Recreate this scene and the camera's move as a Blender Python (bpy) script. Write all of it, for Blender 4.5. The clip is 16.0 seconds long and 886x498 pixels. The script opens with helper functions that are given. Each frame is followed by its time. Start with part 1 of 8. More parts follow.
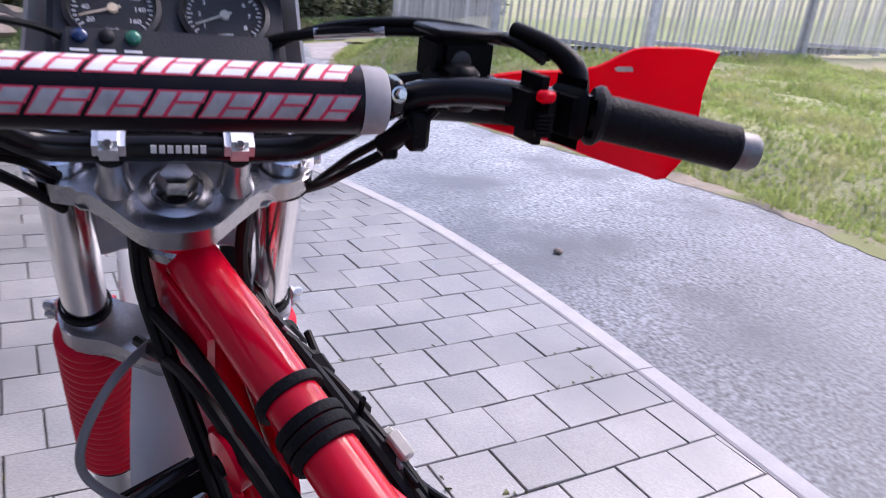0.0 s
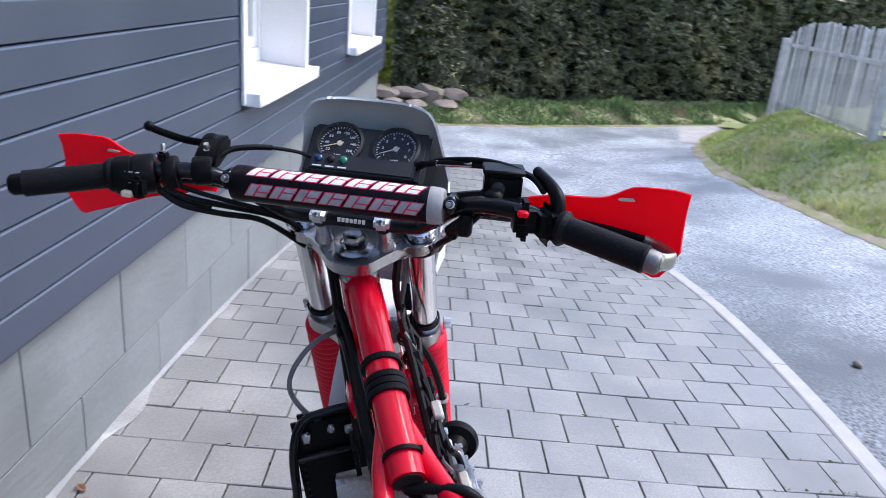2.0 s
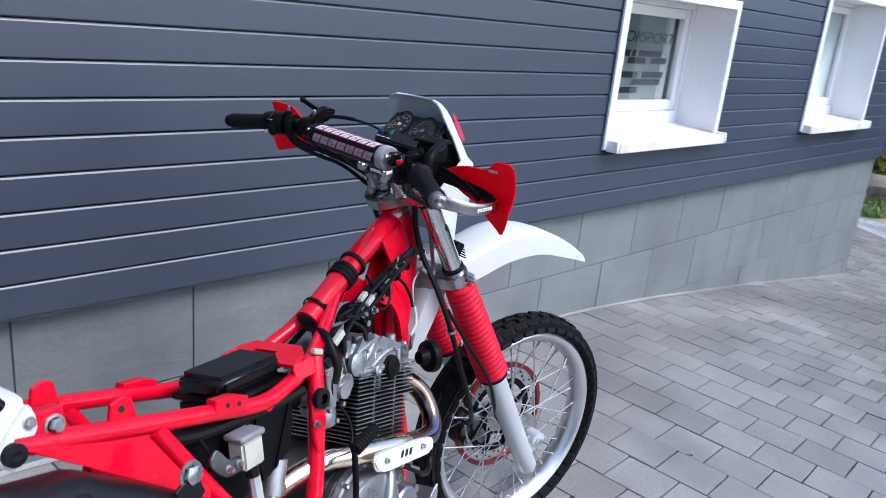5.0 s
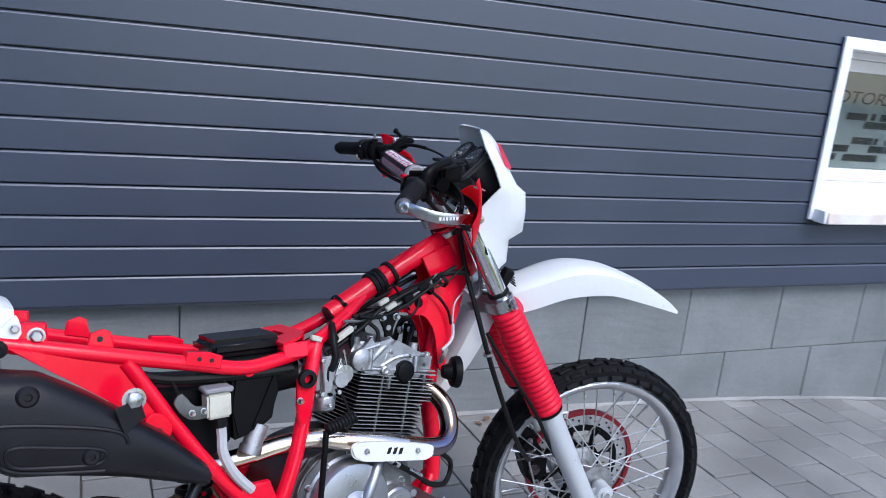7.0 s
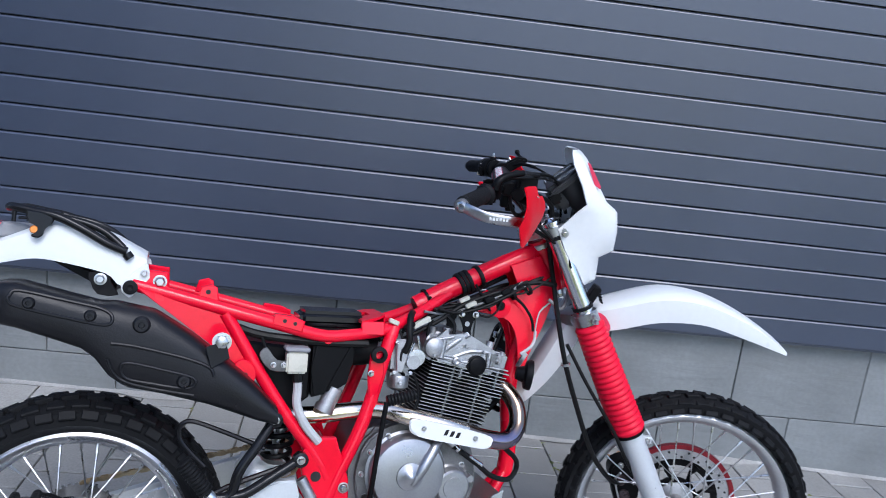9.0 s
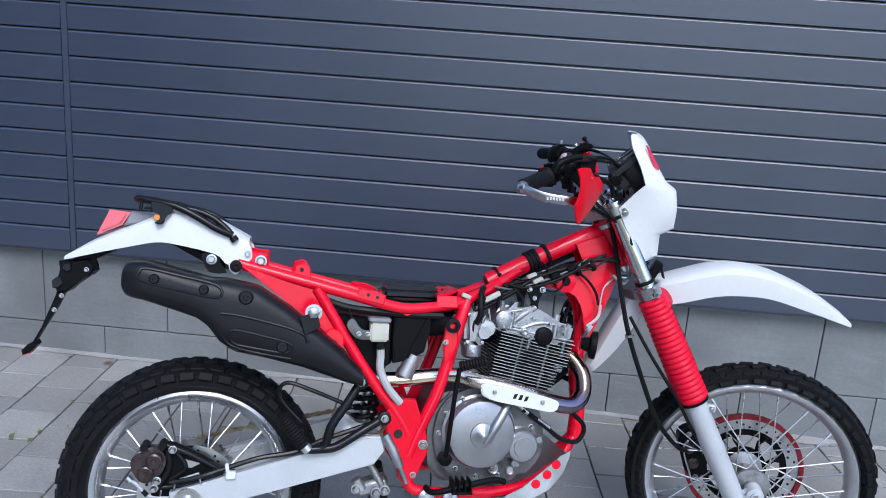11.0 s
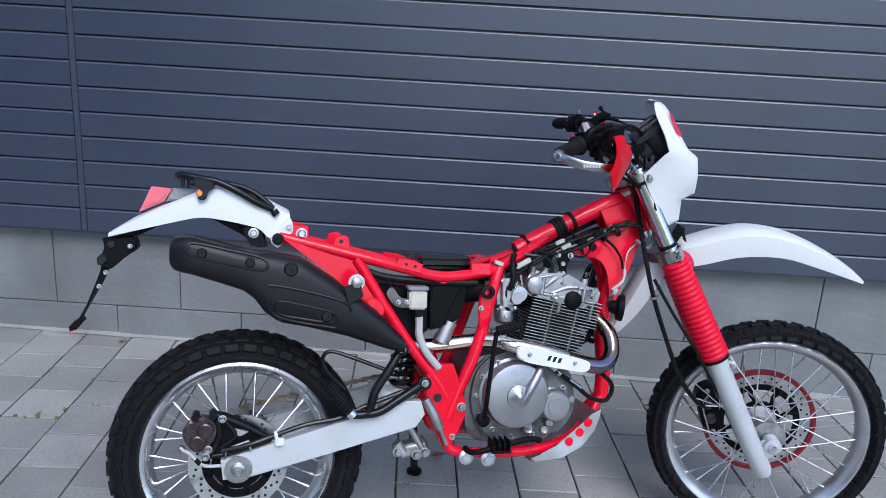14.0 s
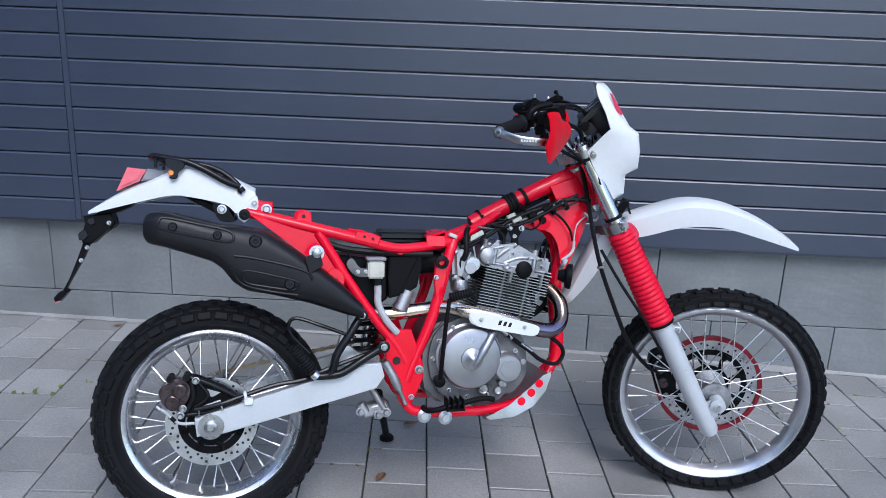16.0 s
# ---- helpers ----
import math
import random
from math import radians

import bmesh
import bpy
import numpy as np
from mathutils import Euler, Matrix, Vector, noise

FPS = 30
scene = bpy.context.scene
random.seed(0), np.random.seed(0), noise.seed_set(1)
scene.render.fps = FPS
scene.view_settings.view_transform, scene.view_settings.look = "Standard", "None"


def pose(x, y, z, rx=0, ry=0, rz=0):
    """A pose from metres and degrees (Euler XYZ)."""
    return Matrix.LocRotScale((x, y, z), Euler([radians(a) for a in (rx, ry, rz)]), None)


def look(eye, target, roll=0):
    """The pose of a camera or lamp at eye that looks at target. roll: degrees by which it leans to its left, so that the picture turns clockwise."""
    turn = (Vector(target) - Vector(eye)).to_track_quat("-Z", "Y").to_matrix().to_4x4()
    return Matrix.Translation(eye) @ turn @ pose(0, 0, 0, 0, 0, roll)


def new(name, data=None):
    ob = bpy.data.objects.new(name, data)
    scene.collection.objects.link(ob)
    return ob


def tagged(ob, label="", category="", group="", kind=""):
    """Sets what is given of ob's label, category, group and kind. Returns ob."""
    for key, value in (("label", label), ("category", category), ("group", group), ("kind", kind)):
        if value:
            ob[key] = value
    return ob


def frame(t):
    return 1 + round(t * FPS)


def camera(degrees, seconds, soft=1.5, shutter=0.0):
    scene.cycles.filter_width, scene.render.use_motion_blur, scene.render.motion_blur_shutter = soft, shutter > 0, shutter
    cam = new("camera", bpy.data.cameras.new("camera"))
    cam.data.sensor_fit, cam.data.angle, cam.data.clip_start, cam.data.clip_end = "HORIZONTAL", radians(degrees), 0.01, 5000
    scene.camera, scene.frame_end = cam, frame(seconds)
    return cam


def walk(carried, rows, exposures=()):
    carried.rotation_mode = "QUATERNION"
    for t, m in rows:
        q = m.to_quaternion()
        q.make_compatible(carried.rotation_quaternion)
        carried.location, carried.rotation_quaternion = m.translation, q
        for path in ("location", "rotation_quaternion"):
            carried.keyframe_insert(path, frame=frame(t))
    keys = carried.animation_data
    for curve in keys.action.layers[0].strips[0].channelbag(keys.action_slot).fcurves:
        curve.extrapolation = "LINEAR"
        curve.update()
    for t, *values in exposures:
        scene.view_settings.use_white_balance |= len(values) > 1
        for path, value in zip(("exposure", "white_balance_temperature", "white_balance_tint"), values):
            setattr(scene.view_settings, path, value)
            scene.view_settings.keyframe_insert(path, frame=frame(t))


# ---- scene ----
cam = camera(60.5, 16.0, soft=0.8, shutter=0.5)
PATH = [
    (0, (0.306, -0.803, 1.187), (1.949, -1.658, 0.431), 6.5),
    (0.5, (0.217, -0.836, 1.245), (1.954, -1.492, 0.502), 5.8),
    (1, (0.085, -0.859, 1.303), (1.901, -1.291, 0.583), 5.0),
    (1.5, (-0.019, -0.925, 1.339), (1.85, -1.094, 0.647), 4.6),
    (2, (-0.126, -1.041, 1.349), (1.759, -0.981, 0.683), 4.8),
    (2.5, (-0.151, -1.17, 1.337), (1.714, -0.857, 0.687), 4.7),
    (3, (-0.126, -1.337, 1.325), (1.677, -0.761, 0.68), 4.6),
    (3.5, (-0.114, -1.482, 1.331), (1.6, -0.668, 0.697), 4.6),
    (4, (-0.163, -1.698, 1.351), (1.442, -0.681, 0.725), 5.1),
    (6.5, (0.123, -2.439, 1.349), (1.065, -0.75, 0.838), 5.6),
    (7, (0.271, -2.49, 1.317), (1.024, -0.701, 0.835), 5.5),
    (7.5, (0.362, -2.554, 1.307), (0.951, -0.697, 0.854), 5.6),
    (8, (0.442, -2.678, 1.326), (0.851, -0.77, 0.886), 6.0),
    (8.5, (0.505, -2.756, 1.319), (0.785, -0.823, 0.886), 6.7),
    (9, (0.57, -2.722, 1.296), (0.718, -0.775, 0.866), 6.9),
    (9.5, (0.617, -2.681, 1.314), (0.655, -0.734, 0.861), 6.7),
    (10, (0.622, -2.751, 1.302), (0.563, -0.804, 0.85), 5.7),
    (12.5, (0.662, -2.954, 1.31), (0.546, -1.023, 0.801), 3.6),
    (13, (0.611, -2.951, 1.307), (0.504, -1.022, 0.789), 3.6),
    (13.5, (0.546, -2.955, 1.301), (0.471, -1.025, 0.781), 3.5),
    (14, (0.494, -2.954, 1.296), (0.459, -1.025, 0.768), 3.3),
    (14.5, (0.468, -2.973, 1.282), (0.471, -1.044, 0.754), 3.0),
    (15, (0.511, -3.008, 1.263), (0.512, -1.078, 0.738), 2.6),
    (15.5, (0.592, -3.066, 1.261), (0.569, -1.137, 0.735), 2.3),
    (16, (0.644, -3.107, 1.271), (0.581, -1.179, 0.743), 2.2),
]
EXPOSURES = [(0.0, 1.43, 6450, 27), (0.6, 1.42, 6300, 15), (2.0, 1.50, 6150, 14), (3.0, 1.46, 6070, 14), (4.0, 1.33, 6000, 13), (6.5, 0.98, 5850, 12), (9.0, 0.98, 5800, 11), (12.5, 0.85, 5800, 11), (16.0, 0.82, 5750, 11)]
walk(cam, [(t, look(eye, target, roll)) for t, eye, target, roll in PATH], EXPOSURES)

# ---- world, sun and exposure ----
world = bpy.data.worlds.new("sky")
world.use_nodes = True
scene.world = world
_n = world.node_tree.nodes
_sky = _n.new("ShaderNodeTexSky")
_sky.sky_type = "NISHITA"
_sky.sun_disc = False
_sky.sun_elevation, _sky.sun_rotation = radians(51), radians(160)
_sky.air_density, _sky.dust_density, _sky.ozone_density = 1.0, 1.6, 1.5
world.node_tree.links.new(_sky.outputs["Color"], _n["Background"].inputs["Color"])
_n["Background"].inputs["Strength"].default_value = 0.14

sun = new("sun", bpy.data.lights.new("sun", "SUN"))
sun.data.energy, sun.data.angle, sun.data.color = 1.2, radians(30), (1.0, 0.97, 0.93)
sun.matrix_world = look((0.95, -2.6, 3.4), (0, 0, 0))


# ---- materials ----
def nodes_of(name):
    m = bpy.data.materials.new(name)
    m.use_nodes = True
    t = m.node_tree
    return m, t, t.nodes["Principled BSDF"]


def mat(name, color, rough=0.5, metal=0.0, scale=20.0, vary=0.12, fine=200.0, fine_vary=0.06, bump=0.0, bump_scale=150.0,
        island=0.0, rand=0.0, coat=0.0, rough_vary=0.1, spec=0.5, stain=None, transmission=0.0, world_scale=False, riven=None):
    """Principled surface with two scales of noise in colour, noise in roughness, and fine relief."""
    m, t, b = nodes_of(name)
    nd, ln = t.nodes, t.links
    co = nd.new("ShaderNodeTexCoord")
    n1, n2 = nd.new("ShaderNodeTexNoise"), nd.new("ShaderNodeTexNoise")
    n1.inputs["Scale"].default_value, n2.inputs["Scale"].default_value = scale, fine
    n1.inputs["Detail"].default_value, n2.inputs["Detail"].default_value = 4, 3
    place = nd.new("ShaderNodeNewGeometry").outputs["Position"] if world_scale else co.outputs["Object"]
    for n in (n1, n2):
        ln.new(place, n.inputs["Vector"])
    value = None

    def spread(source, amount):
        r = nd.new("ShaderNodeMapRange")
        r.inputs["From Min"].default_value, r.inputs["From Max"].default_value = 0.25, 0.75
        r.inputs["To Min"].default_value, r.inputs["To Max"].default_value = 1 - amount, 1 + amount
        ln.new(source, r.inputs["Value"])
        return r.outputs["Result"]

    def times(a, c):
        k = nd.new("ShaderNodeMath")
        k.operation = "MULTIPLY"
        ln.new(a, k.inputs[0])
        ln.new(c, k.inputs[1])
        return k.outputs[0]

    value = times(spread(n1.outputs["Fac"], vary), spread(n2.outputs["Fac"], fine_vary))
    if island:
        g = nd.new("ShaderNodeNewGeometry")
        r = nd.new("ShaderNodeMapRange")
        r.inputs["To Min"].default_value, r.inputs["To Max"].default_value = 1 - island, 1 + island
        ln.new(g.outputs["Random Per Island"], r.inputs["Value"])
        value = times(value, r.outputs["Result"])
    if rand:
        g = nd.new("ShaderNodeObjectInfo")
        r = nd.new("ShaderNodeMapRange")
        r.inputs["To Min"].default_value, r.inputs["To Max"].default_value = 1 - rand, 1 + rand
        ln.new(g.outputs["Random"], r.inputs["Value"])
        value = times(value, r.outputs["Result"])
    mix = nd.new("ShaderNodeVectorMath")
    mix.operation = "SCALE"
    mix.inputs[0].default_value = color[:3]
    ln.new(value, mix.inputs["Scale"])
    out = mix.outputs["Vector"]
    if stain:
        s_color, s_scale, s_lo, s_hi = stain
        n3 = nd.new("ShaderNodeTexNoise")
        n3.inputs["Scale"].default_value, n3.inputs["Detail"].default_value = s_scale, 6
        ln.new(place, n3.inputs["Vector"])
        r = nd.new("ShaderNodeMapRange")
        r.inputs["From Min"].default_value, r.inputs["From Max"].default_value = s_lo, s_hi
        ln.new(n3.outputs["Fac"], r.inputs["Value"])
        x = nd.new("ShaderNodeMix")
        x.data_type = "RGBA"
        ln.new(r.outputs["Result"], x.inputs[0])
        ln.new(out, x.inputs[6])
        x.inputs[7].default_value = (*s_color, 1)
        out = x.outputs[2]
    ln.new(out, b.inputs["Base Color"])
    r = nd.new("ShaderNodeMapRange")
    r.inputs["From Min"].default_value, r.inputs["From Max"].default_value = 0.3, 0.7
    r.inputs["To Min"].default_value, r.inputs["To Max"].default_value = max(rough - rough_vary, 0.02), min(rough + rough_vary, 1)
    ln.new(n1.outputs["Fac"], r.inputs["Value"])
    ln.new(r.outputs["Result"], b.inputs["Roughness"])
    b.inputs["Metallic"].default_value = metal
    b.inputs["Coat Weight"].default_value = coat
    b.inputs["Coat Roughness"].default_value = 0.08
    b.inputs["Specular IOR Level"].default_value = spec
    b.inputs["Transmission Weight"].default_value = transmission
    if bump:
        bp = nd.new("ShaderNodeBump")
        n4 = nd.new("ShaderNodeTexNoise")
        n4.inputs["Scale"].default_value, n4.inputs["Detail"].default_value = bump_scale, 5
        ln.new(place, n4.inputs["Vector"])
        if riven:   # split stone: relief drawn out along the bed
            sc = nd.new("ShaderNodeMapping")
            sc.inputs["Scale"].default_value = riven
            ln.new(place, sc.inputs["Vector"])
            ln.new(sc.outputs["Vector"], n4.inputs["Vector"])
            n4.inputs["Distortion"].default_value = 0.6
            bp.inputs["Filter Width"].default_value = 0.5
        ln.new(n4.outputs["Fac"], bp.inputs["Height"])
        bp.inputs["Strength"].default_value, bp.inputs["Distance"].default_value = bump, 0.004
        ln.new(bp.outputs["Normal"], b.inputs["Normal"])
    return m


M_SIDING = mat("anthracite_siding", (0.033, 0.043, 0.070), 0.38, scale=2, vary=0.05, fine=60, fine_vary=0.03, rough_vary=0.05, spec=0.95, rand=0.04)
M_TRIM = mat("anthracite_trim", (0.030, 0.037, 0.056), 0.4, scale=3, vary=0.05, spec=0.8)
M_SLATE = mat("grey_stone_panel", (0.190, 0.200, 0.198), 0.5, scale=4, vary=0.12, fine=70, fine_vary=0.08, bump=1.0, bump_scale=4, rand=0.07, stain=((0.135, 0.142, 0.14), 2.2, 0.48, 0.8), riven=(1.0, 1.0, 4.5))
M_JOINT = mat("dark_joint", (0.07, 0.07, 0.07), 0.9)
M_PAVER = mat("concrete_paver", (0.258, 0.250, 0.232), 0.40, scale=4, vary=0.18, fine=150, fine_vary=0.22, spec=0.75, bump=0.22, bump_scale=180, rand=0.16, stain=((0.165, 0.160, 0.150), 1.1, 0.50, 0.70), world_scale=True)
M_PAVER_FAR = mat("concrete_paver_joined", (0.258, 0.250, 0.232), 0.40, scale=4, vary=0.18, fine=150, fine_vary=0.22, spec=0.75, bump=0.22, bump_scale=180, island=0.16, stain=((0.165, 0.160, 0.150), 1.1, 0.50, 0.70), world_scale=True)
M_SAND = mat("joint_sand", (0.085, 0.080, 0.072), 0.95, scale=30, vary=0.3, fine=600, fine_vary=0.2, stain=((0.055, 0.075, 0.03), 3.0, 0.55, 0.7))
M_KERB = mat("pale_concrete", (0.40, 0.385, 0.375), 0.8, scale=8, vary=0.15, fine=200, fine_vary=0.15, bump=0.3, bump_scale=180, rand=0.08, island=0.05)
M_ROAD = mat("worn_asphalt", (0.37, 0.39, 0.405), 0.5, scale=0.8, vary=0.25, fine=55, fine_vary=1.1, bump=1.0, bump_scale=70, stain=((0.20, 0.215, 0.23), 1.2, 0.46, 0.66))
M_GRAVEL = mat("pale_gravel", (0.40, 0.375, 0.36), 0.9, scale=6, vary=0.2, fine=60, fine_vary=0.35, bump=0.8, bump_scale=60)
M_EARTH = mat("grassy_earth", (0.33, 0.33, 0.16), 0.95, scale=2.2, vary=0.3, fine=60, fine_vary=0.35, bump=0.9, bump_scale=40, stain=((0.40, 0.33, 0.22), 1.3, 0.52, 0.72))
M_LAWN = mat("mown_lawn", (0.25, 0.285, 0.11), 0.95, scale=0.9, vary=0.18, fine=40, fine_vary=0.2, bump=0.5, bump_scale=60)
M_GRASS = mat("grass_blades", (0.33, 0.41, 0.15), 0.7, scale=2.6, vary=0.7, island=0.5, stain=((0.60, 0.50, 0.31), 2.0, 0.50, 0.62))
M_FOOTGRASS = mat("deep_green_grass", (0.17, 0.24, 0.08), 0.7, scale=1.8, vary=0.45, island=0.5, stain=((0.42, 0.35, 0.21), 1.6, 0.54, 0.68))
M_DRYEDGE = mat("sandy_verge", (0.33, 0.27, 0.20), 0.95, scale=5, vary=0.3, fine=120, fine_vary=0.2, bump=0.5, bump_scale=90, stain=((0.24, 0.25, 0.10), 3.5, 0.45, 0.6))
M_HEDGE = mat("hedge_leaves", (0.068, 0.076, 0.034), 0.5, scale=0.8, vary=0.4, island=0.95, stain=((0.20, 0.18, 0.072), 1.2, 0.54, 0.72))
# near-black, with the hedge's inner shade put into the colour
M_HEDGECORE = mat("hedge_shade_core", (0.012, 0.014, 0.008), 0.95, scale=6, vary=0.4)
M_SHRUB = mat("light_foliage", (0.50, 0.54, 0.16), 0.5, scale=0.9, vary=0.3, island=0.5, stain=((0.60, 0.50, 0.14), 0.8, 0.56, 0.72))


def leafy(m, color, amount):
    """Blades and leaves let some light through."""
    t = m.node_tree
    tr, mx = t.nodes.new("ShaderNodeBsdfTranslucent"), t.nodes.new("ShaderNodeMixShader")
    tr.inputs["Color"].default_value = (*color, 1)
    mx.inputs[0].default_value = amount
    t.links.new(t.nodes["Principled BSDF"].outputs[0], mx.inputs[1])
    t.links.new(tr.outputs[0], mx.inputs[2])
    t.links.new(mx.outputs[0], t.nodes["Material Output"].inputs["Surface"])


def darker_near_drive(m, x0, x1, tone):
    """Multiplies the asphalt's colour by tone beside the house, easing off from x0 to x1."""
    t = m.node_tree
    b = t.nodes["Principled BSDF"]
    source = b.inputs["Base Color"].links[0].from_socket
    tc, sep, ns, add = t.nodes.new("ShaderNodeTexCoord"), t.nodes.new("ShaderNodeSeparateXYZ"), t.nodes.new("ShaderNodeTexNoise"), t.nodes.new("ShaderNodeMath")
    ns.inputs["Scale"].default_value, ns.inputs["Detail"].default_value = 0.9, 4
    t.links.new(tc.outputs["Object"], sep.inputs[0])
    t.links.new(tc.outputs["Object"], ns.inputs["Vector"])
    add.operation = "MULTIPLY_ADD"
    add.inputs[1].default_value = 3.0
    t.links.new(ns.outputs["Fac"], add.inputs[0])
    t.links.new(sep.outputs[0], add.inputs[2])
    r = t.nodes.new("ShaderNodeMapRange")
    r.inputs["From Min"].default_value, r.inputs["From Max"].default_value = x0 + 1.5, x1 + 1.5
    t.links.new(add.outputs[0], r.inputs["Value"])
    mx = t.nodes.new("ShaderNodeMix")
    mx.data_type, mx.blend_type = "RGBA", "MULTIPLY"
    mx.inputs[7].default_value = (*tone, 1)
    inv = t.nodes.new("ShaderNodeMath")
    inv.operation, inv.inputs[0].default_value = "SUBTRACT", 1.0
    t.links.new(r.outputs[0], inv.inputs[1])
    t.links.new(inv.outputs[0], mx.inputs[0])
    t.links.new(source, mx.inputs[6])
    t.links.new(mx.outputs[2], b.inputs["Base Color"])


darker_near_drive(M_ROAD, 2.2, 6.0, (0.28, 0.29, 0.30))
leafy(M_GRASS, (0.45, 0.52, 0.17), 0.4)
leafy(M_SHRUB, (0.60, 0.66, 0.14), 0.35)
leafy(M_HEDGE, (0.12, 0.14, 0.04), 0.2)
M_BARK = mat("bark", (0.09, 0.07, 0.05), 0.9, scale=20, vary=0.3, bump=0.8, bump_scale=60)
M_BOULDER = mat("field_stone", (0.25, 0.20, 0.165), 0.9, scale=5, vary=0.3, fine=40, fine_vary=0.25, bump=1.0, bump_scale=14, rand=0.25, stain=((0.15, 0.15, 0.08), 4, 0.56, 0.72))
M_PICKET = mat("weathered_wood", (0.58, 0.545, 0.52), 0.85, scale=14, vary=0.2, fine=120, fine_vary=0.15, bump=0.4, bump_scale=90, rand=0.3)
M_PVC = mat("white_plastic_trim", (0.82, 0.82, 0.82), 0.35, scale=3, vary=0.03, fine=50, fine_vary=0.02)
M_SILL = mat("white_sill_dusty", (0.82, 0.80, 0.78), 0.4, scale=5, vary=0.04, stain=((0.60, 0.40, 0.26), 3.0, 0.44, 0.72))
M_ROOM = mat("dim_room", (0.16, 0.16, 0.16), 0.9)
# the pane's reflection and dim interior put into one board colour
M_PANETONE = mat("pane_reflection_tone", (0.20, 0.225, 0.222), 0.5, scale=2, vary=0.12)
M_CURTAIN = mat("white_blind", (0.75, 0.77, 0.78), 0.8)
M_INK = mat("black_print", (0.012, 0.012, 0.014), 0.6, spec=0.22)

M_RED = mat("red_gloss_paint", (0.71, 0.002, 0.022), 0.22, scale=9, vary=0.07, fine=140, fine_vary=0.04, coat=0.25, rough_vary=0.08, spec=0.25)
M_REDPL = mat("red_plastic", (0.88, 0.003, 0.024), 0.4, scale=8, vary=0.05, fine=160, fine_vary=0.03, spec=0.25)
_t = M_REDPL.node_tree   # thin plastic lets some light through
_tr, _mx = _t.nodes.new("ShaderNodeBsdfTranslucent"), _t.nodes.new("ShaderNodeMixShader")
_tr.inputs["Color"].default_value = (0.9, 0.004, 0.024, 1)
_mx.inputs[0].default_value = 0.4
_t.links.new(_t.nodes["Principled BSDF"].outputs[0], _mx.inputs[1])
_t.links.new(_tr.outputs[0], _mx.inputs[2])
_t.links.new(_mx.outputs[0], _t.nodes["Material Output"].inputs["Surface"])
M_GAITER = mat("red_rubber_gaiter", (0.66, 0.003, 0.028), 0.5, scale=12, vary=0.08, fine=200, fine_vary=0.05, spec=0.25)
M_WHITE = mat("white_plastic", (0.66, 0.67, 0.66), 0.34, scale=5, vary=0.03, fine=80, fine_vary=0.02, stain=((0.60, 0.60, 0.59), 3, 0.55, 0.8))
M_BLACK = mat("black_plastic", (0.0045, 0.0045, 0.005), 0.42, scale=12, vary=0.2, fine=220, fine_vary=0.12, bump=0.08, bump_scale=500, spec=0.09)
M_GLOSS = mat("black_gloss", (0.008, 0.008, 0.009), 0.18, scale=10, vary=0.1, spec=0.22)
M_RUBBER = mat("black_rubber", (0.0085, 0.0087, 0.0095), 0.55, scale=14, vary=0.25, fine=160, fine_vary=0.2, bump=0.25, bump_scale=300, spec=0.10, stain=((0.018, 0.017, 0.016), 6, 0.60, 0.85))
M_SIL = mat("black_heat_paint", (0.0075, 0.0075, 0.009), 0.36, scale=9, vary=0.25, fine=160, fine_vary=0.15, bump=0.12, bump_scale=260, spec=0.24, stain=((0.016, 0.016, 0.016), 5, 0.60, 0.85))
M_CHROME = mat("polished_steel", (0.68, 0.68, 0.70), 0.17, 1.0, scale=15, vary=0.05, rough_vary=0.05)
M_STEEL = mat("zinc_steel", (0.50, 0.50, 0.50), 0.32, 1.0, scale=30, vary=0.15, fine=250, fine_vary=0.1)
M_ALU = mat("brushed_aluminium", (0.66, 0.67, 0.68), 0.38, 1.0, scale=18, vary=0.1, fine=240, fine_vary=0.08)
M_CAST = mat("cast_aluminium", (0.40, 0.40, 0.40), 0.48, 1.0, scale=22, vary=0.25, fine=300, fine_vary=0.12, bump=0.25, bump_scale=350, stain=((0.13, 0.12, 0.11), 16, 0.52, 0.76))
M_CASE = mat("silver_case_paint", (0.36, 0.36, 0.37), 0.36, 0.9, scale=14, vary=0.1, fine=220, fine_vary=0.06)
M_SILVER = mat("silver_painted_leg", (0.52, 0.54, 0.55), 0.36, 0.25, scale=12, vary=0.06, fine=200, fine_vary=0.04)
M_FINEDGE = mat("machined_fin_edge", (0.36, 0.36, 0.36), 0.36, 1.0, scale=30, vary=0.25, fine=250, fine_vary=0.12, stain=((0.20, 0.19, 0.18), 14, 0.55, 0.75))
M_ENGBLK = mat("black_engine_paint", (0.02, 0.02, 0.02), 0.5, scale=20, vary=0.3, fine=150, fine_vary=0.2, spec=0.22)
M_BLUEING = mat("heat_tinted_steel", (0.24, 0.175, 0.13), 0.2, 1.0, scale=10, vary=0.2, stain=((0.20, 0.19, 0.30), 9, 0.55, 0.72))
M_PIPE = mat("polished_header", (0.82, 0.70, 0.56), 0.14, 1.0, scale=14, vary=0.12, stain=((0.42, 0.30, 0.22), 8, 0.55, 0.75))
M_GOLD = mat("gold_chain", (0.34, 0.27, 0.17), 0.4, 1.0, scale=40, vary=0.2)
M_AMBER = mat("amber_lens", (0.75, 0.24, 0.03), 0.2, scale=30, vary=0.1)
M_TAIL = mat("red_lens", (0.70, 0.10, 0.12), 0.15, scale=20, vary=0.1, coat=0.5)
M_PALE = mat("milky_plastic", (0.50, 0.48, 0.40), 0.35, scale=20, vary=0.12)
M_HOSE = mat("grey_hose", (0.40, 0.40, 0.40), 0.45, scale=30, vary=0.15)
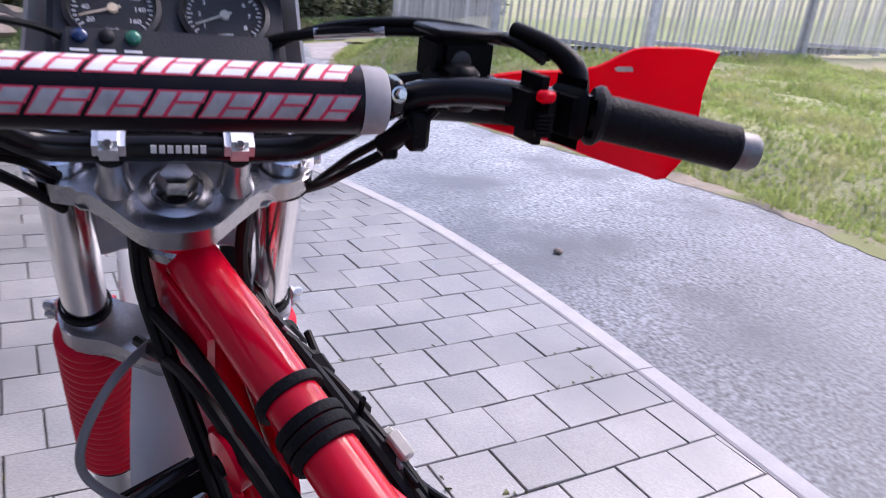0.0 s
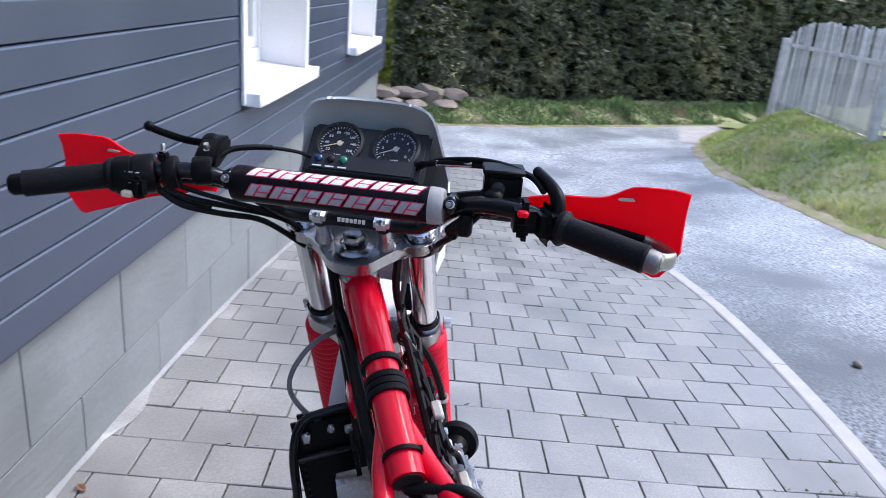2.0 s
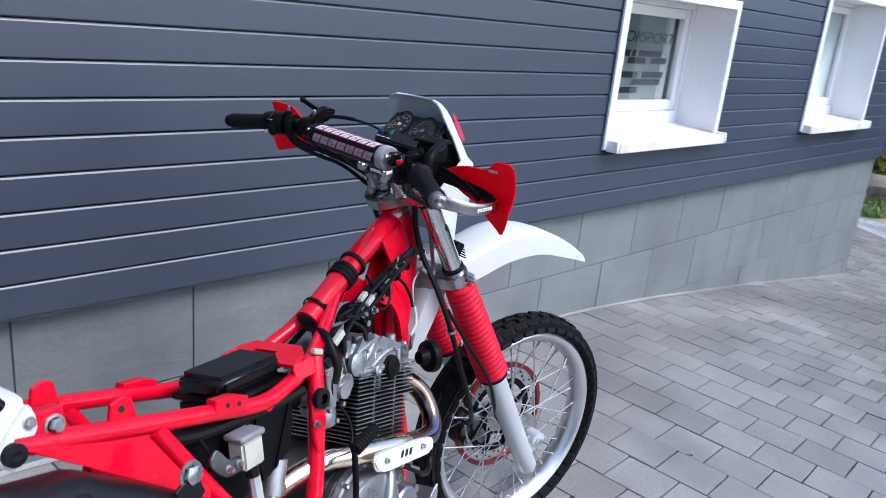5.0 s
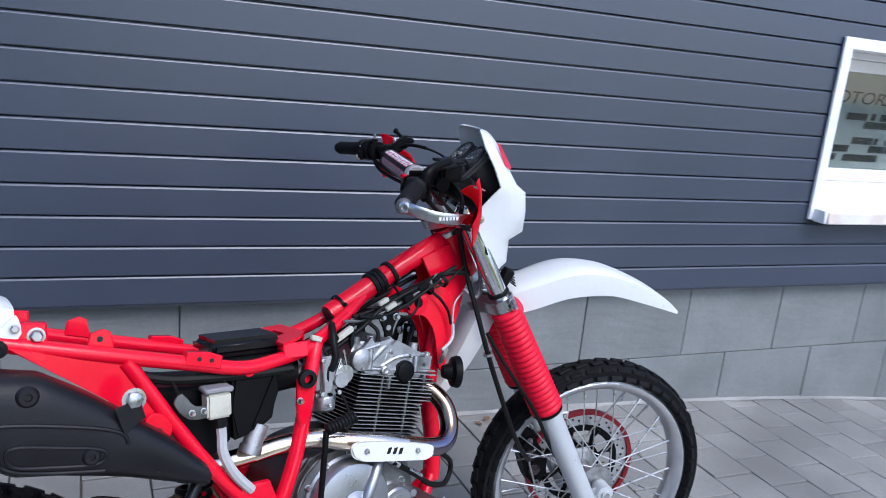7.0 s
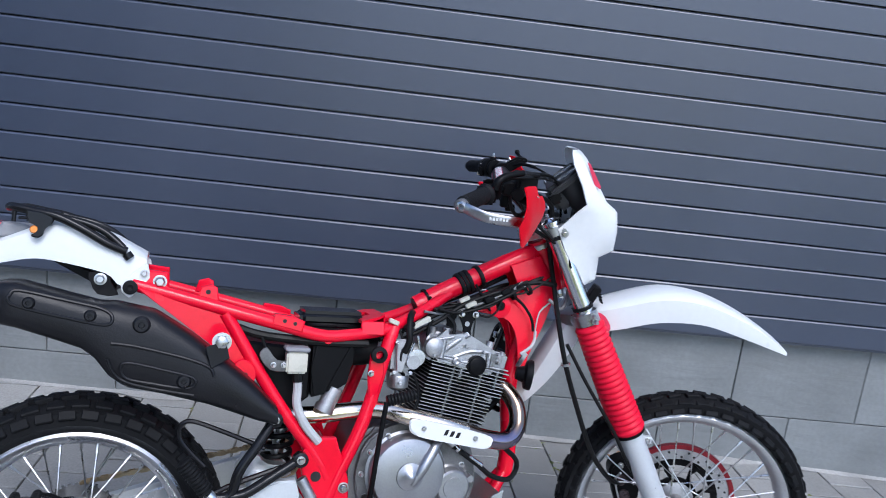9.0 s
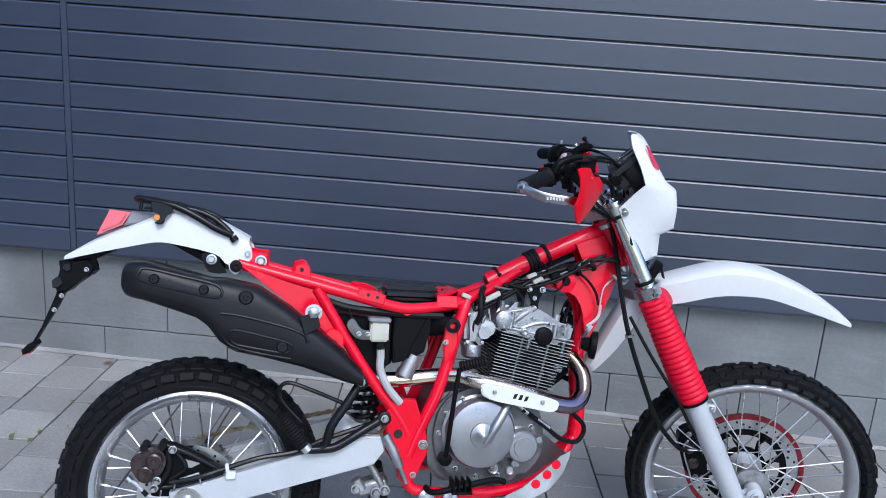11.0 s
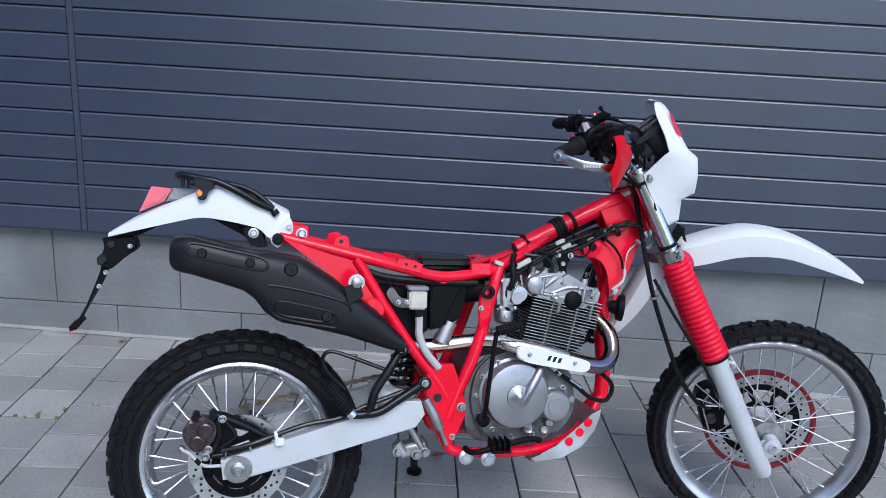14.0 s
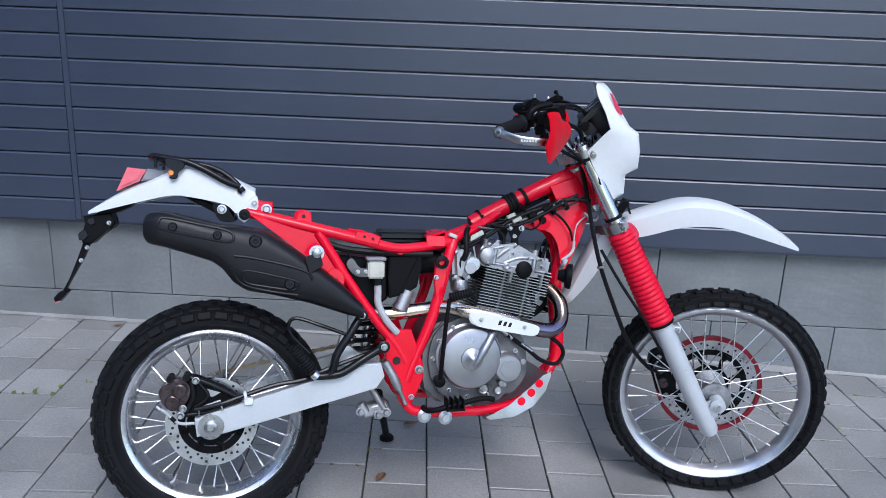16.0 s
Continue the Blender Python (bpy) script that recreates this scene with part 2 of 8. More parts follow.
M_CABLE = mat("black_cable", (0.007, 0.007, 0.007), 0.42, scale=40, vary=0.15, spec=0.13)
M_GREYCABLE = mat("grey_cable", (0.16, 0.16, 0.16), 0.45, scale=40, vary=0.15)
M_DIAL = mat("black_dial", (0.012, 0.012, 0.014), 0.5, spec=0.22)
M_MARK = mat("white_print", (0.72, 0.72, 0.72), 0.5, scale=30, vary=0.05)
M_GREYMARK = mat("plain_grey_print", (0.34, 0.34, 0.35), 0.5, scale=60, vary=0.25)
M_PINK = mat("pink_red_print", (0.62, 0.03, 0.08), 0.5, scale=60, vary=0.12)
M_PADCLOTH = mat("black_pad_vinyl", (0.006, 0.004, 0.006), 0.36, scale=40, vary=0.2, spec=0.14)
M_PADEND = mat("grey_foam", (0.30, 0.29, 0.29), 0.8, scale=60, vary=0.15)
M_BLUEL = mat("blue_lens", (0.015, 0.04, 0.12), 0.15)
M_GREENL = mat("green_lens", (0.02, 0.16, 0.10), 0.15)
M_YELLOW = mat("pale_button", (0.75, 0.60, 0.42), 0.4)
M_LEAFDRY = mat("dry_leaf", (0.30, 0.17, 0.10), 0.7, scale=60, vary=0.3)
M_RIM = mat("polished_rim", (0.86, 0.86, 0.87), 0.27, 1.0, scale=12, vary=0.08, fine=240, fine_vary=0.05, rough_vary=0.06)
M_CALIPER = mat("brown_black_caliper", (0.060, 0.043, 0.046), 0.3, 0.6, scale=30, vary=0.2)
M_YOKE = mat("dull_aluminium", (0.40, 0.40, 0.41), 0.30, 1.0, scale=18, vary=0.15, fine=240, fine_vary=0.1)
M_CRANK = mat("sooty_cast_alloy", (0.17, 0.167, 0.165), 0.5, 0.9, scale=20, vary=0.3, fine=260, fine_vary=0.15, stain=((0.05, 0.048, 0.045), 12, 0.52, 0.72))
M_DARKRED = mat("dark_red_anodised", (0.22, 0.008, 0.016), 0.35, 0.3, scale=20, vary=0.1)
M_MOSS = mat("joint_moss", (0.15, 0.17, 0.06), 0.9, scale=3, vary=0.4, island=0.5, stain=((0.20, 0.15, 0.10), 2, 0.5, 0.65))
M_DASH = mat("dark_grey_dash", (0.026, 0.026, 0.028), 0.5, scale=20, vary=0.1, bump=0.1, bump_scale=400, spec=0.3)
M_GREYPANEL = mat("grey_lamp_body", (0.22, 0.22, 0.23), 0.45, scale=20, vary=0.1)

m_, t_, b_ = nodes_of("window_glass")
b_.inputs["Base Color"].default_value = (0.9, 0.95, 0.95, 1)
b_.inputs["Roughness"].default_value, b_.inputs["Transmission Weight"].default_value, b_.inputs["IOR"].default_value = 0.02, 1.0, 1.45
M_GLASS = m_
m_, t_, b_ = nodes_of("dial_lens")
b_.inputs["Base Color"].default_value = (1, 1, 1, 1)
b_.inputs["Roughness"].default_value, b_.inputs["Transmission Weight"].default_value, b_.inputs["IOR"].default_value = 0.02, 1.0, 1.18
M_LENS = m_


# ---- mesh helpers ----
def V(*a):
    return Vector(a)


def part(name, bm, material, parent=None, label="", smooth=True, angle=38, kind="", transform=None):
    """Links a bmesh as one mesh object, under a thing or a part."""
    if transform is not None:
        bmesh.ops.transform(bm, matrix=transform, verts=bm.verts)
    me = bpy.data.meshes.new(name)
    bmesh.ops.recalc_face_normals(bm, faces=bm.faces)
    for f in bm.faces:
        f.smooth = smooth
    bm.to_mesh(me)
    bm.free()
    if smooth:
        me.set_sharp_from_angle(angle=radians(angle))
    me.materials.append(material)
    ob = new(name, me)
    if parent is not None:
        ob.parent = parent
    if label or kind:
        tagged(ob, label=label, kind=kind)
    return ob


def add_mesh(name, verts, faces, material, parent=None, label="", kind="", smooth=False):
    me = bpy.data.meshes.new(name)
    me.from_pydata(verts, [], faces)
    if smooth:
        for p in me.polygons:
            p.use_smooth = True
    me.materials.append(material)
    ob = new(name, me)
    if parent is not None:
        ob.parent = parent
    if label or kind:
        tagged(ob, label=label, kind=kind)
    return ob


def spline(points, n=6, closed=False):
    """Points on a Catmull-Rom curve through the given ones."""
    p = [Vector(q) for q in points]
    k = len(p)
    out = []
    for i in range(k if closed else k - 1):
        a, b, c, d = (p[(i + j) % k] if closed else p[min(max(i + j, 0), k - 1)] for j in (-1, 0, 1, 2))
        for s in range(n):
            t = s / n
            out.append(0.5 * (2 * b + (c - a) * t + (2 * a - 5 * b + 4 * c - d) * t * t + (3 * b - a - 3 * c + d) * t ** 3))
    if not closed:
        out.append(p[-1])
    return out


def tube(bm, path, r, seg=10, caps=True, closed=False, flat=1.0):
    """A round bar along a path; r one radius or one for each point; flat squeezes it across."""
    p = [Vector(q) for q in path]
    n = len(p)
    rr = list(r) if isinstance(r, (list, tuple)) else [r] * n
    rings, side = [], None
    for i in range(n):
        if closed:
            d = (p[(i + 1) % n] - p[i - 1]).normalized()
        else:
            d = (p[min(i + 1, n - 1)] - p[max(i - 1, 0)]).normalized()
        if side is None:
            side = d.cross(Vector((0, 0, 1)) if abs(d.z) < 0.9 else Vector((0, 1, 0))).normalized()
        side = (side - d * side.dot(d)).normalized()
        up = side.cross(d)
        rings.append([bm.verts.new(p[i] + rr[i] * (math.cos(a) * side * flat + math.sin(a) * up)) for a in (2 * math.pi * k / seg for k in range(seg))])
    for i in range(n if closed else n - 1):
        a, b = rings[i], rings[(i + 1) % n]
        for k in range(seg):
            bm.faces.new((a[k], a[(k + 1) % seg], b[(k + 1) % seg], b[k]))
    if caps and not closed:
        bm.faces.new(rings[0][::-1])
        bm.faces.new(rings[-1])
    return bm


def rod(bm, a, b, r, seg=12, r2=None):
    return tube(bm, [a, b], [r, r if r2 is None else r2], seg)


def lathe(bm, profile, origin, axis, seg=24, closed=False):
    """Turns (radius, height) pairs round an axis."""
    axis = Vector(axis).normalized()
    u = axis.cross(Vector((0, 0, 1)) if abs(axis.z) < 0.9 else Vector((1, 0, 0))).normalized()
    w = axis.cross(u)
    o = Vector(origin)
    rings = []
    for r, h in profile:
        if r < 1e-6:
            rings.append([bm.verts.new(o + axis * h)])
        else:
            rings.append([bm.verts.new(o + axis * h + r * (math.cos(a) * u + math.sin(a) * w)) for a in (2 * math.pi * k / seg for k in range(seg))])
    pairs = list(zip(rings, rings[1:])) + ([(rings[-1], rings[0])] if closed else [])
    for a, b in pairs:
        if len(a) == 1 and len(b) == 1:
            continue
        for k in range(seg):
            j = (k + 1) % seg
            if len(a) == 1:
                bm.faces.new((a[0], b[j], b[k]))
            elif len(b) == 1:
                bm.faces.new((a[k], a[j], b[0]))
            else:
                bm.faces.new((a[k], a[j], b[j], b[k]))
    return bm


def box(bm, c, s, bevel=0.0, m=None, seg=1):
    """A box of size s about c, turned by m, with bevelled edges."""
    made = bmesh.ops.create_cube(bm, size=1.0)["verts"]
    bmesh.ops.scale(bm, vec=s, verts=made)
    if bevel:
        edges = list({e for v in made for e in v.link_edges})
        got = bmesh.ops.bevel(bm, geom=edges, offset=bevel, segments=seg, affect="EDGES", clamp_overlap=True)
        made = list({v for f in got["faces"] for v in f.verts} | {v for v in made if v.is_valid})
    if m is not None:
        bmesh.ops.transform(bm, matrix=m.to_4x4(), verts=made)
    bmesh.ops.translate(bm, vec=c, verts=made)
    return bm


def slab(bm, outline, y0, y1, bevel=0.0, seg=1, swap=False):
    """An outline in x and z, thick from y0 to y1, with bevelled rims."""
    a = [bm.verts.new((x, y0, z)) for x, z in outline]
    b = [bm.verts.new((x, y1, z)) for x, z in outline]
    f0, f1 = bm.faces.new(a), bm.faces.new(b[::-1])
    n = len(a)
    for i in range(n):
        bm.faces.new((a[i], b[i], b[(i + 1) % n], a[(i + 1) % n]))
    if bevel:
        bmesh.ops.bevel(bm, geom=list(set(f0.edges) | set(f1.edges)), offset=bevel, segments=seg, affect="EDGES", clamp_overlap=True)
    return bm


def round2(outline, n=4):
    """A rounded closed outline in two coordinates."""
    return [(p.x, p.z) for p in spline([(x, 0, z) for x, z in outline], n, closed=True)]


def B():
    return bmesh.new()


def thing(name, label, category, m=None, group="", kind=""):
    ob = new(name)
    if m is not None:
        ob.matrix_basis = m
    return tagged(ob, label=label, category=category, group=group, kind=kind)


def letters(name, text, size, material, parent, m, label=""):
    """Flat raised letters of the built-in font, as a mesh."""
    cu = bpy.data.curves.new(name, "FONT")
    cu.body, cu.size, cu.extrude, cu.align_x, cu.align_y = text, size, size * 0.01, "CENTER", "CENTER"
    tmp = bpy.data.objects.new(name, cu)
    scene.collection.objects.link(tmp)
    me = bpy.data.meshes.new_from_object(tmp.evaluated_get(bpy.context.evaluated_depsgraph_get()))
    bpy.data.objects.remove(tmp)
    me.transform(m)
    me.materials.clear()
    me.materials.append(material)
    ob = new(name, me)
    ob.parent = parent
    if label:
        tagged(ob, label=label)
    return ob


def bolt(bm, p, axis=(0, -1, 0), r=0.009, h=0.006, head=0.0055):
    """A flanged hexagon bolt."""
    lathe(bm, [(0, 0), (r, 0), (r, h * 0.35), (r * 0.75, h * 0.4)], p, axis, 16)
    lathe(bm, [(r * 0.68, h * 0.3), (r * 0.68, h + head * 0.7), (r * 0.55, h + head), (0, h + head)], p, axis, 6)


def bolts(name, places, axis, r, h, parent, material=None, m=None):
    """Bolts of one size, each a part of its own."""
    for p in places:
        bm = B()
        bolt(bm, p, axis, r, h)
        part(name, bm, material or M_STEEL, parent, transform=m)


# ---- the ground's shape ----
def smooth(a, b, x):
    t = min(max((x - a) / (b - a), 0), 1)
    return t * t * (3 - 2 * t)


DRIVE_X = (-30, -1.3, 0, 1.4, 2.3, 2.9, 3.6, 5.5, 7.7, 8.6, 20)
DRIVE_Z = (0.55, 0.025, 0.012, -0.03, -0.055, -0.09, -0.14, -0.38, -0.70, -0.70, -0.70)


def drive(x):
    """The foot of the wall: nearly level beside the motorcycle, falling towards the cross street."""
    return sum(float(np.interp(x + d, DRIVE_X, DRIVE_Z)) for d in (-0.4, -0.2, 0, 0.2, 0.4)) / 5


FENCE_LINE = [(11.3, -5.29), (8.29, -5.3), (7.36, -6.8), (7.07, -8.95), (6.95, -10.9)]


def eased(x, xs, ys):
    """A soft line through a few turning points."""
    return sum(float(np.interp(x + d, xs, ys)) for d in (-0.5, -0.25, 0, 0.25, 0.5)) / 5


def kerb_y(x):
    return eased(x, (2.4, 3.4, 4.2, 5.0, 6.2, 7.3, 8.1, 8.7, 9.0, 9.4, 10.0, 10.6), (-2.50, -2.46, -2.42, -2.33, -2.19, -1.97, -1.69, -1.40, -1.04, -0.44, 0.40, 1.6))


def verge_y(x):
    """The far edge of the road, where the grass bank begins."""
    return eased(x, (3.5, 4.4, 5.4, 6.3, 7.4, 8.6, 10.0, 10.9, 12.4, 14.3, 16.0), (-4.75, -4.6, -4.4, -4.25, -4.1, -3.98, -3.98, -4.12, -4.75, -5.8, -6.8)) - 0.05 * math.sin(x * 1.9)


def street_x(y):
    """The far edge of the cross street, which runs aslant to the house."""
    return 11.1 - 0.525 * max(min(y, 16), -16)


def level(x, y):
    """Height of the paved surfaces, easing towards the far side of the road."""
    z = drive(x) + 0.025 * max(y, -1.8)
    flat = max(-0.045 * max(x, -30), -0.36) - 0.02
    return z + (flat - z) * 0.75 * smooth(2.3, 4.6, -y) * (1 - smooth(9.2, 11.9, x))


def bank(x, y):
    """The grass bank and lawn beyond the road, above the paved level."""
    out = smooth(0.0, 1.15, verge_y(min(x, 15.5)) - y) * (1 - smooth(12.6, 14.6, x))
    target = 0.03 + 0.055 * max(0, -y - 4.7) - 0.6 * smooth(10.0, 13.4, x)
    return out * (min(target, 2.5) - level(x, y))


def earth(x, y):
    z = level(x, y) + bank(x, y)
    return z + 0.24 * smooth(0.02, 0.75, x - street_x(y))


def sheet(name, xs, ys, height, material, label, keep=None, category="ground", bumps=0.0):
    verts, faces, index = [], [], {}
    for i, x in enumerate(xs):
        for j, y in enumerate(ys):
            index[i, j] = len(verts)
            b = bumps * noise.noise(Vector((x * 1.7, y * 1.7, 3.0))) if bumps else 0
            verts.append((x, y, height(x, y) + b))
    for i in range(len(xs) - 1):
        for j in range(len(ys) - 1):
            if keep is None or keep((xs[i] + xs[i + 1]) / 2, (ys[j] + ys[j + 1]) / 2):
                faces.append((index[i, j], index[i + 1, j], index[i + 1, j + 1], index[i, j + 1]))
    ob = add_mesh(name, verts, faces, material, smooth=True)
    return tagged(ob, label=label, category=category, kind="structure")


def steps(a, b, d):
    n = max(1, round((b - a) / d))
    return [a + (b - a) * i / n for i in range(n + 1)]


far = [20, 24, 30, 45, 80, 160, 400]
xs = sorted([-v for v in far] + steps(-16, 18, 0.4) + far)
ys = sorted([-v for v in far] + steps(-16, 16, 0.4) + far)


def under(x, y):
    paved = verge_y(min(x, 15.5)) - 0.2 < y and x < street_x(y) - 0.1 and (y < 0.5 or x > 10.2)
    return earth(x, y) - (0.09 if paved else 0.0)


ground = sheet("ground", xs, ys, under, M_EARTH, "rough grassy earth bank sloping up from the road", bumps=0.05)
lawn_x, lawn_y = steps(3.8, 40, 0.5), steps(-60, -4.4, 0.5)


def on_lawn(x, y):
    """Behind the fence line."""
    for (ax, ay), (bx, by) in zip(FENCE_LINE, FENCE_LINE[1:] + [(4.8, -60)]):
        if by <= y <= ay and x < street_x(y) - 0.4 and not (x > 8.0 and y > -5.55):
            return x > ax + (bx - ax) * (y - ay) / (by - ay) + 0.25
    return False


lawn = sheet("lawn", lawn_x, lawn_y, lambda x, y: earth(x, y) + 0.06, M_LAWN, "bright mown lawn behind the picket fence", keep=on_lawn, category="lawn", bumps=0.05)


# the road: asphalt beside the drive and the cross street at its foot
def road_mesh():
    verts, faces = [], []
    rows = steps(-22, 10.45, 0.3)
    cols = 14
    for x in rows:
        a, b = verge_y(x), kerb_y(x) - 0.036
        for j in range(cols + 1):
            y = a + (b - a) * j / cols
            verts.append((x, y, level(x, y) - 0.012))
    for i in range(len(rows) - 1):
        for j in range(cols):
            k = i * (cols + 1) + j
            faces.append((k, k + cols + 1, k + cols + 2, k + 1))
    base = len(verts)
    across, along = 9, steps(-7.4, 22, 0.3)
    for y in along:
        for j in range(across + 1):
            x = 10.45 + (max(street_x(y), 10.6) - 10.45) * j / across
            verts.append((x, y, level(x, y) - 0.012))
    for i in range(len(along) - 1):
        for j in range(across):
            k = base + i * (across + 1) + j
            if verts[k][1] > verge_y(min(verts[k][0], 15.5)) - 0.5:
                faces.append((k, k + 1, k + across + 2, k + across + 1))
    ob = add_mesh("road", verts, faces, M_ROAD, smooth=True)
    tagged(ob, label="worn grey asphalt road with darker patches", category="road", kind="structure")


road_mesh()


def verge_strip():
    """Crumbled asphalt and dry sand along both edges of the road."""
    verts, faces = [], []
    rows = steps(-20, 14.0, 0.1)
    for x in rows:
        w = max(0.02, 0.07 + 0.10 * noise.noise(Vector((x * 1.3, 0, 0))) + 0.07 * noise.noise(Vector((x * 6, 2, 0))))
        y = verge_y(x) + 0.05 * noise.noise(Vector((x * 4, 5, 0)))
        verts += [(x, y + w * 0.7, level(x, y + w * 0.7) - 0.009), (x, y, level(x, y) + 0.004), (x, y - w, earth(x, y - w) + 0.012)]
    count = len(rows)
    for y in steps(-6.0, 6.0, 0.1):
        x = street_x(y) + 0.05 * noise.noise(Vector((y * 3, 1, 0)))
        w = 0.06 + 0.06 * noise.noise(Vector((y * 5, 3, 0)))
        verts += [(x - w, y, level(x, y) - 0.008), (x + 0.02, y, level(x, y) + 0.006), (x + w + 0.05, y, earth(x + w + 0.05, y) + 0.012)]
    for i in range(len(verts) // 3 - 1):
        if i != count - 1:
            for k in (0, 1):
                faces.append((3 * i + k, 3 * i + k + 1, 3 * i + k + 4, 3 * i + k + 3))
    tagged(add_mesh("trim", verts, faces, M_DRYEDGE), label="dry sandy edge between asphalt and grass", category="verge", kind="structure")


def gravel_path():
    """A pale tongue of gravel where a path leaves the street beside the bank."""
    verts, faces = [], []
    rows = steps(11.9, 14.2, 0.1)
    for x in rows:
        a = verge_y(x) - 0.1
        b = min(-4.22 - 0.235 * (x - 12.0), -(x - 11.1) / 0.525 + 0.03)
        b = max(b, a + 0.01) + 0.03 * noise.noise(Vector((x * 5, 0, 9)))
        for j in range(4):
            y = a + (b - a) * j / 3
            verts.append((x, y, level(x, y) - 0.006))
    for i in range(len(rows) - 1):
        for j in range(3):
            k = 4 * i + j
            faces.append((k, k + 4, k + 5, k + 1))
    tagged(add_mesh("path", verts, faces, M_GRAVEL), label="pale gravel path leaving the street beside the bank", category="path", kind="structure")


gravel_path()
verge_strip()

# ---- the house ----
WALL_X0, WALL_X1, TOP = -9.0, 7.6, 3.3
SID_Z, PITCH, SID_Y = 0.486, 0.09536, -0.05   # the siding stands proud of the plinth
WINDOWS = [(3.03, 4.14, 0.81, 1.535), (5.47, 6.72, 0.81, 1.73)]


def wall_block(bm, x0, x1, z0, z1, y0, y1):
    box(bm, ((x0 + x1) / 2, (y0 + y1) / 2, (z0 + z1) / 2), (x1 - x0, y1 - y0, z1 - z0))


bm = B()
for y0, y1, foot in ((0.03, 0.33, -1.6), (SID_Y + 0.031, 0.03, SID_Z + 0.012)):   # masonry, then the battens behind the siding
    wall_block(bm, WALL_X0, WALL_X1, foot, WINDOWS[0][2], y0, y1)
    wall_block(bm, WALL_X0, WALL_X1, WINDOWS[1][3], TOP, y0, y1)
    wall_block(bm, WALL_X0, WINDOWS[1][0], WINDOWS[0][3], WINDOWS[1][3], y0, y1)
    wall_block(bm, WINDOWS[1][1] + 0.022, WALL_X1, WINDOWS[0][3], WINDOWS[1][3], y0, y1)
    for x0, x1 in ((WALL_X0, WINDOWS[0][0]), (WINDOWS[0][1] + 0.022, WINDOWS[1][0]), (WINDOWS[1][1] + 0.022, WALL_X1)):
        wall_block(bm, x0, x1, WINDOWS[0][2], WINDOWS[0][3], y0, y1)
wall_s = part("wall_south", bm, M_JOINT, smooth=False)
tagged(wall_s, label="house wall clad in dark siding over a grey stone plinth", category="wall", kind="structure")
bm = B()
wall_block(bm, WALL_X1 - 0.3, WALL_X1, -1.6, TOP, 0.33, 8.0)
tagged(part("wall_east", bm, M_SLATE, smooth=False), label="plain end wall of the house", category="wall", kind="structure")
bm = B()
wall_block(bm, WALL_X0, WALL_X0 + 0.3, -1.6, TOP, 0.33, 8.0)
tagged(part("wall_west", bm, M_SLATE, smooth=False), label="plain end wall of the house", category="wall", kind="structure")
bm = B()
wall_block(bm, WALL_X0, WALL_X1, -1.6, TOP, 8.0, 8.3)
tagged(part("wall_north", bm, M_SLATE, smooth=False), label="plain rear wall of the house", category="wall", kind="structure")
# added out of view: a dark mass for the siding's left part to reflect
bm = B()
wall_block(bm, -16.0, -1.2, -0.4, 4.6, -8.3, -8.0)
tagged(part("wall_far", bm, M_BARK, smooth=False), label="unseen dark wall added across the road to darken the siding's reflections", category="wall", kind="structure")
bm = B()
wall_block(bm, WALL_X0, WALL_X1, TOP, TOP + 0.2, 0.03, 8.3)
tagged(part("ceiling", bm, M_TRIM, smooth=False), label="flat covering over the rooms", category="ceiling", kind="structure")
bm = B()
wall_block(bm, WALL_X0 + 0.3, WALL_X1 - 0.3, -0.1, 0.0, 0.33, 8.0)
tagged(part("floor", bm, M_ROOM, smooth=False), label="plain dark room floor", category="floor", kind="structure")


# siding boards: each with a shadow gap below a rounded lip
def board_mesh(length, name):
    prof = [(0.030, -0.0022), (0.0015, -0.0022), (0.0, -0.0007), (0.0, 0.0818), (0.0010, 0.0838), (0.0030, 0.0864), (0.0062, 0.0886), (0.0110, 0.0898), (0.020, 0.0902), (0.020, 0.0925), (0.030, 0.0925)]
    verts = [(x, y, z) for x in (0, length) for y, z in prof]
    n = len(prof)
    faces = [(i, (i + 1) % n, n + (i + 1) % n, n + i) for i in range(n)] + [tuple(range(n))[::-1], tuple(range(n, 2 * n))]
    me = bpy.data.meshes.new(name)
    me.from_pydata(verts, [], faces)
    me.materials.append(M_SIDING)
    return me


SEAM_X = -0.995
spans = {}
rows = int((TOP - SID_Z) / PITCH)


def lay_board(x0, x1, z):
    key = round(x1 - x0, 3)
    if key not in spans:
        spans[key] = board_mesh(x1 - x0, "siding_board")
    ob = new("siding_board", spans[key])
    ob.location = (x0, SID_Y + 0.0006 * random.uniform(-1, 1), z)
    ob.parent = wall_s


for k in range(rows):
    z = SID_Z + k * PITCH
    cuts = [(WALL_X0, SEAM_X - 0.014), (SEAM_X + 0.014, WALL_X1)]
    for w0, w1, wz0, wz1 in WINDOWS:
        if z + PITCH > wz0 and z < wz1 - 0.005:
            nxt = []
            for a, b in cuts:
                if a < w0 and b > w1:
                    nxt += [(a, w0 - 0.012), (w1 + 0.012, b)]
                else:
                    nxt.append((a, b))
            cuts = nxt
    for a, b in cuts:
        lay_board(a, b, z)
bm = B()
box(bm, (SEAM_X, SID_Y + 0.011, (SID_Z + TOP) / 2), (0.025, 0.026, TOP - SID_Z), 0.003)
part("seam_trim", bm, M_SIDING, wall_s, "vertical dark cover strip between boards")
bm = B()
box(bm, ((WALL_X0 + WALL_X1) / 2, SID_Y / 2 + 0.017, SID_Z - 0.006), (WALL_X1 - WALL_X0, 0.030 - SID_Y - 0.006, 0.010))
part("drip_edge", bm, M_TRIM, wall_s)
bm = B()
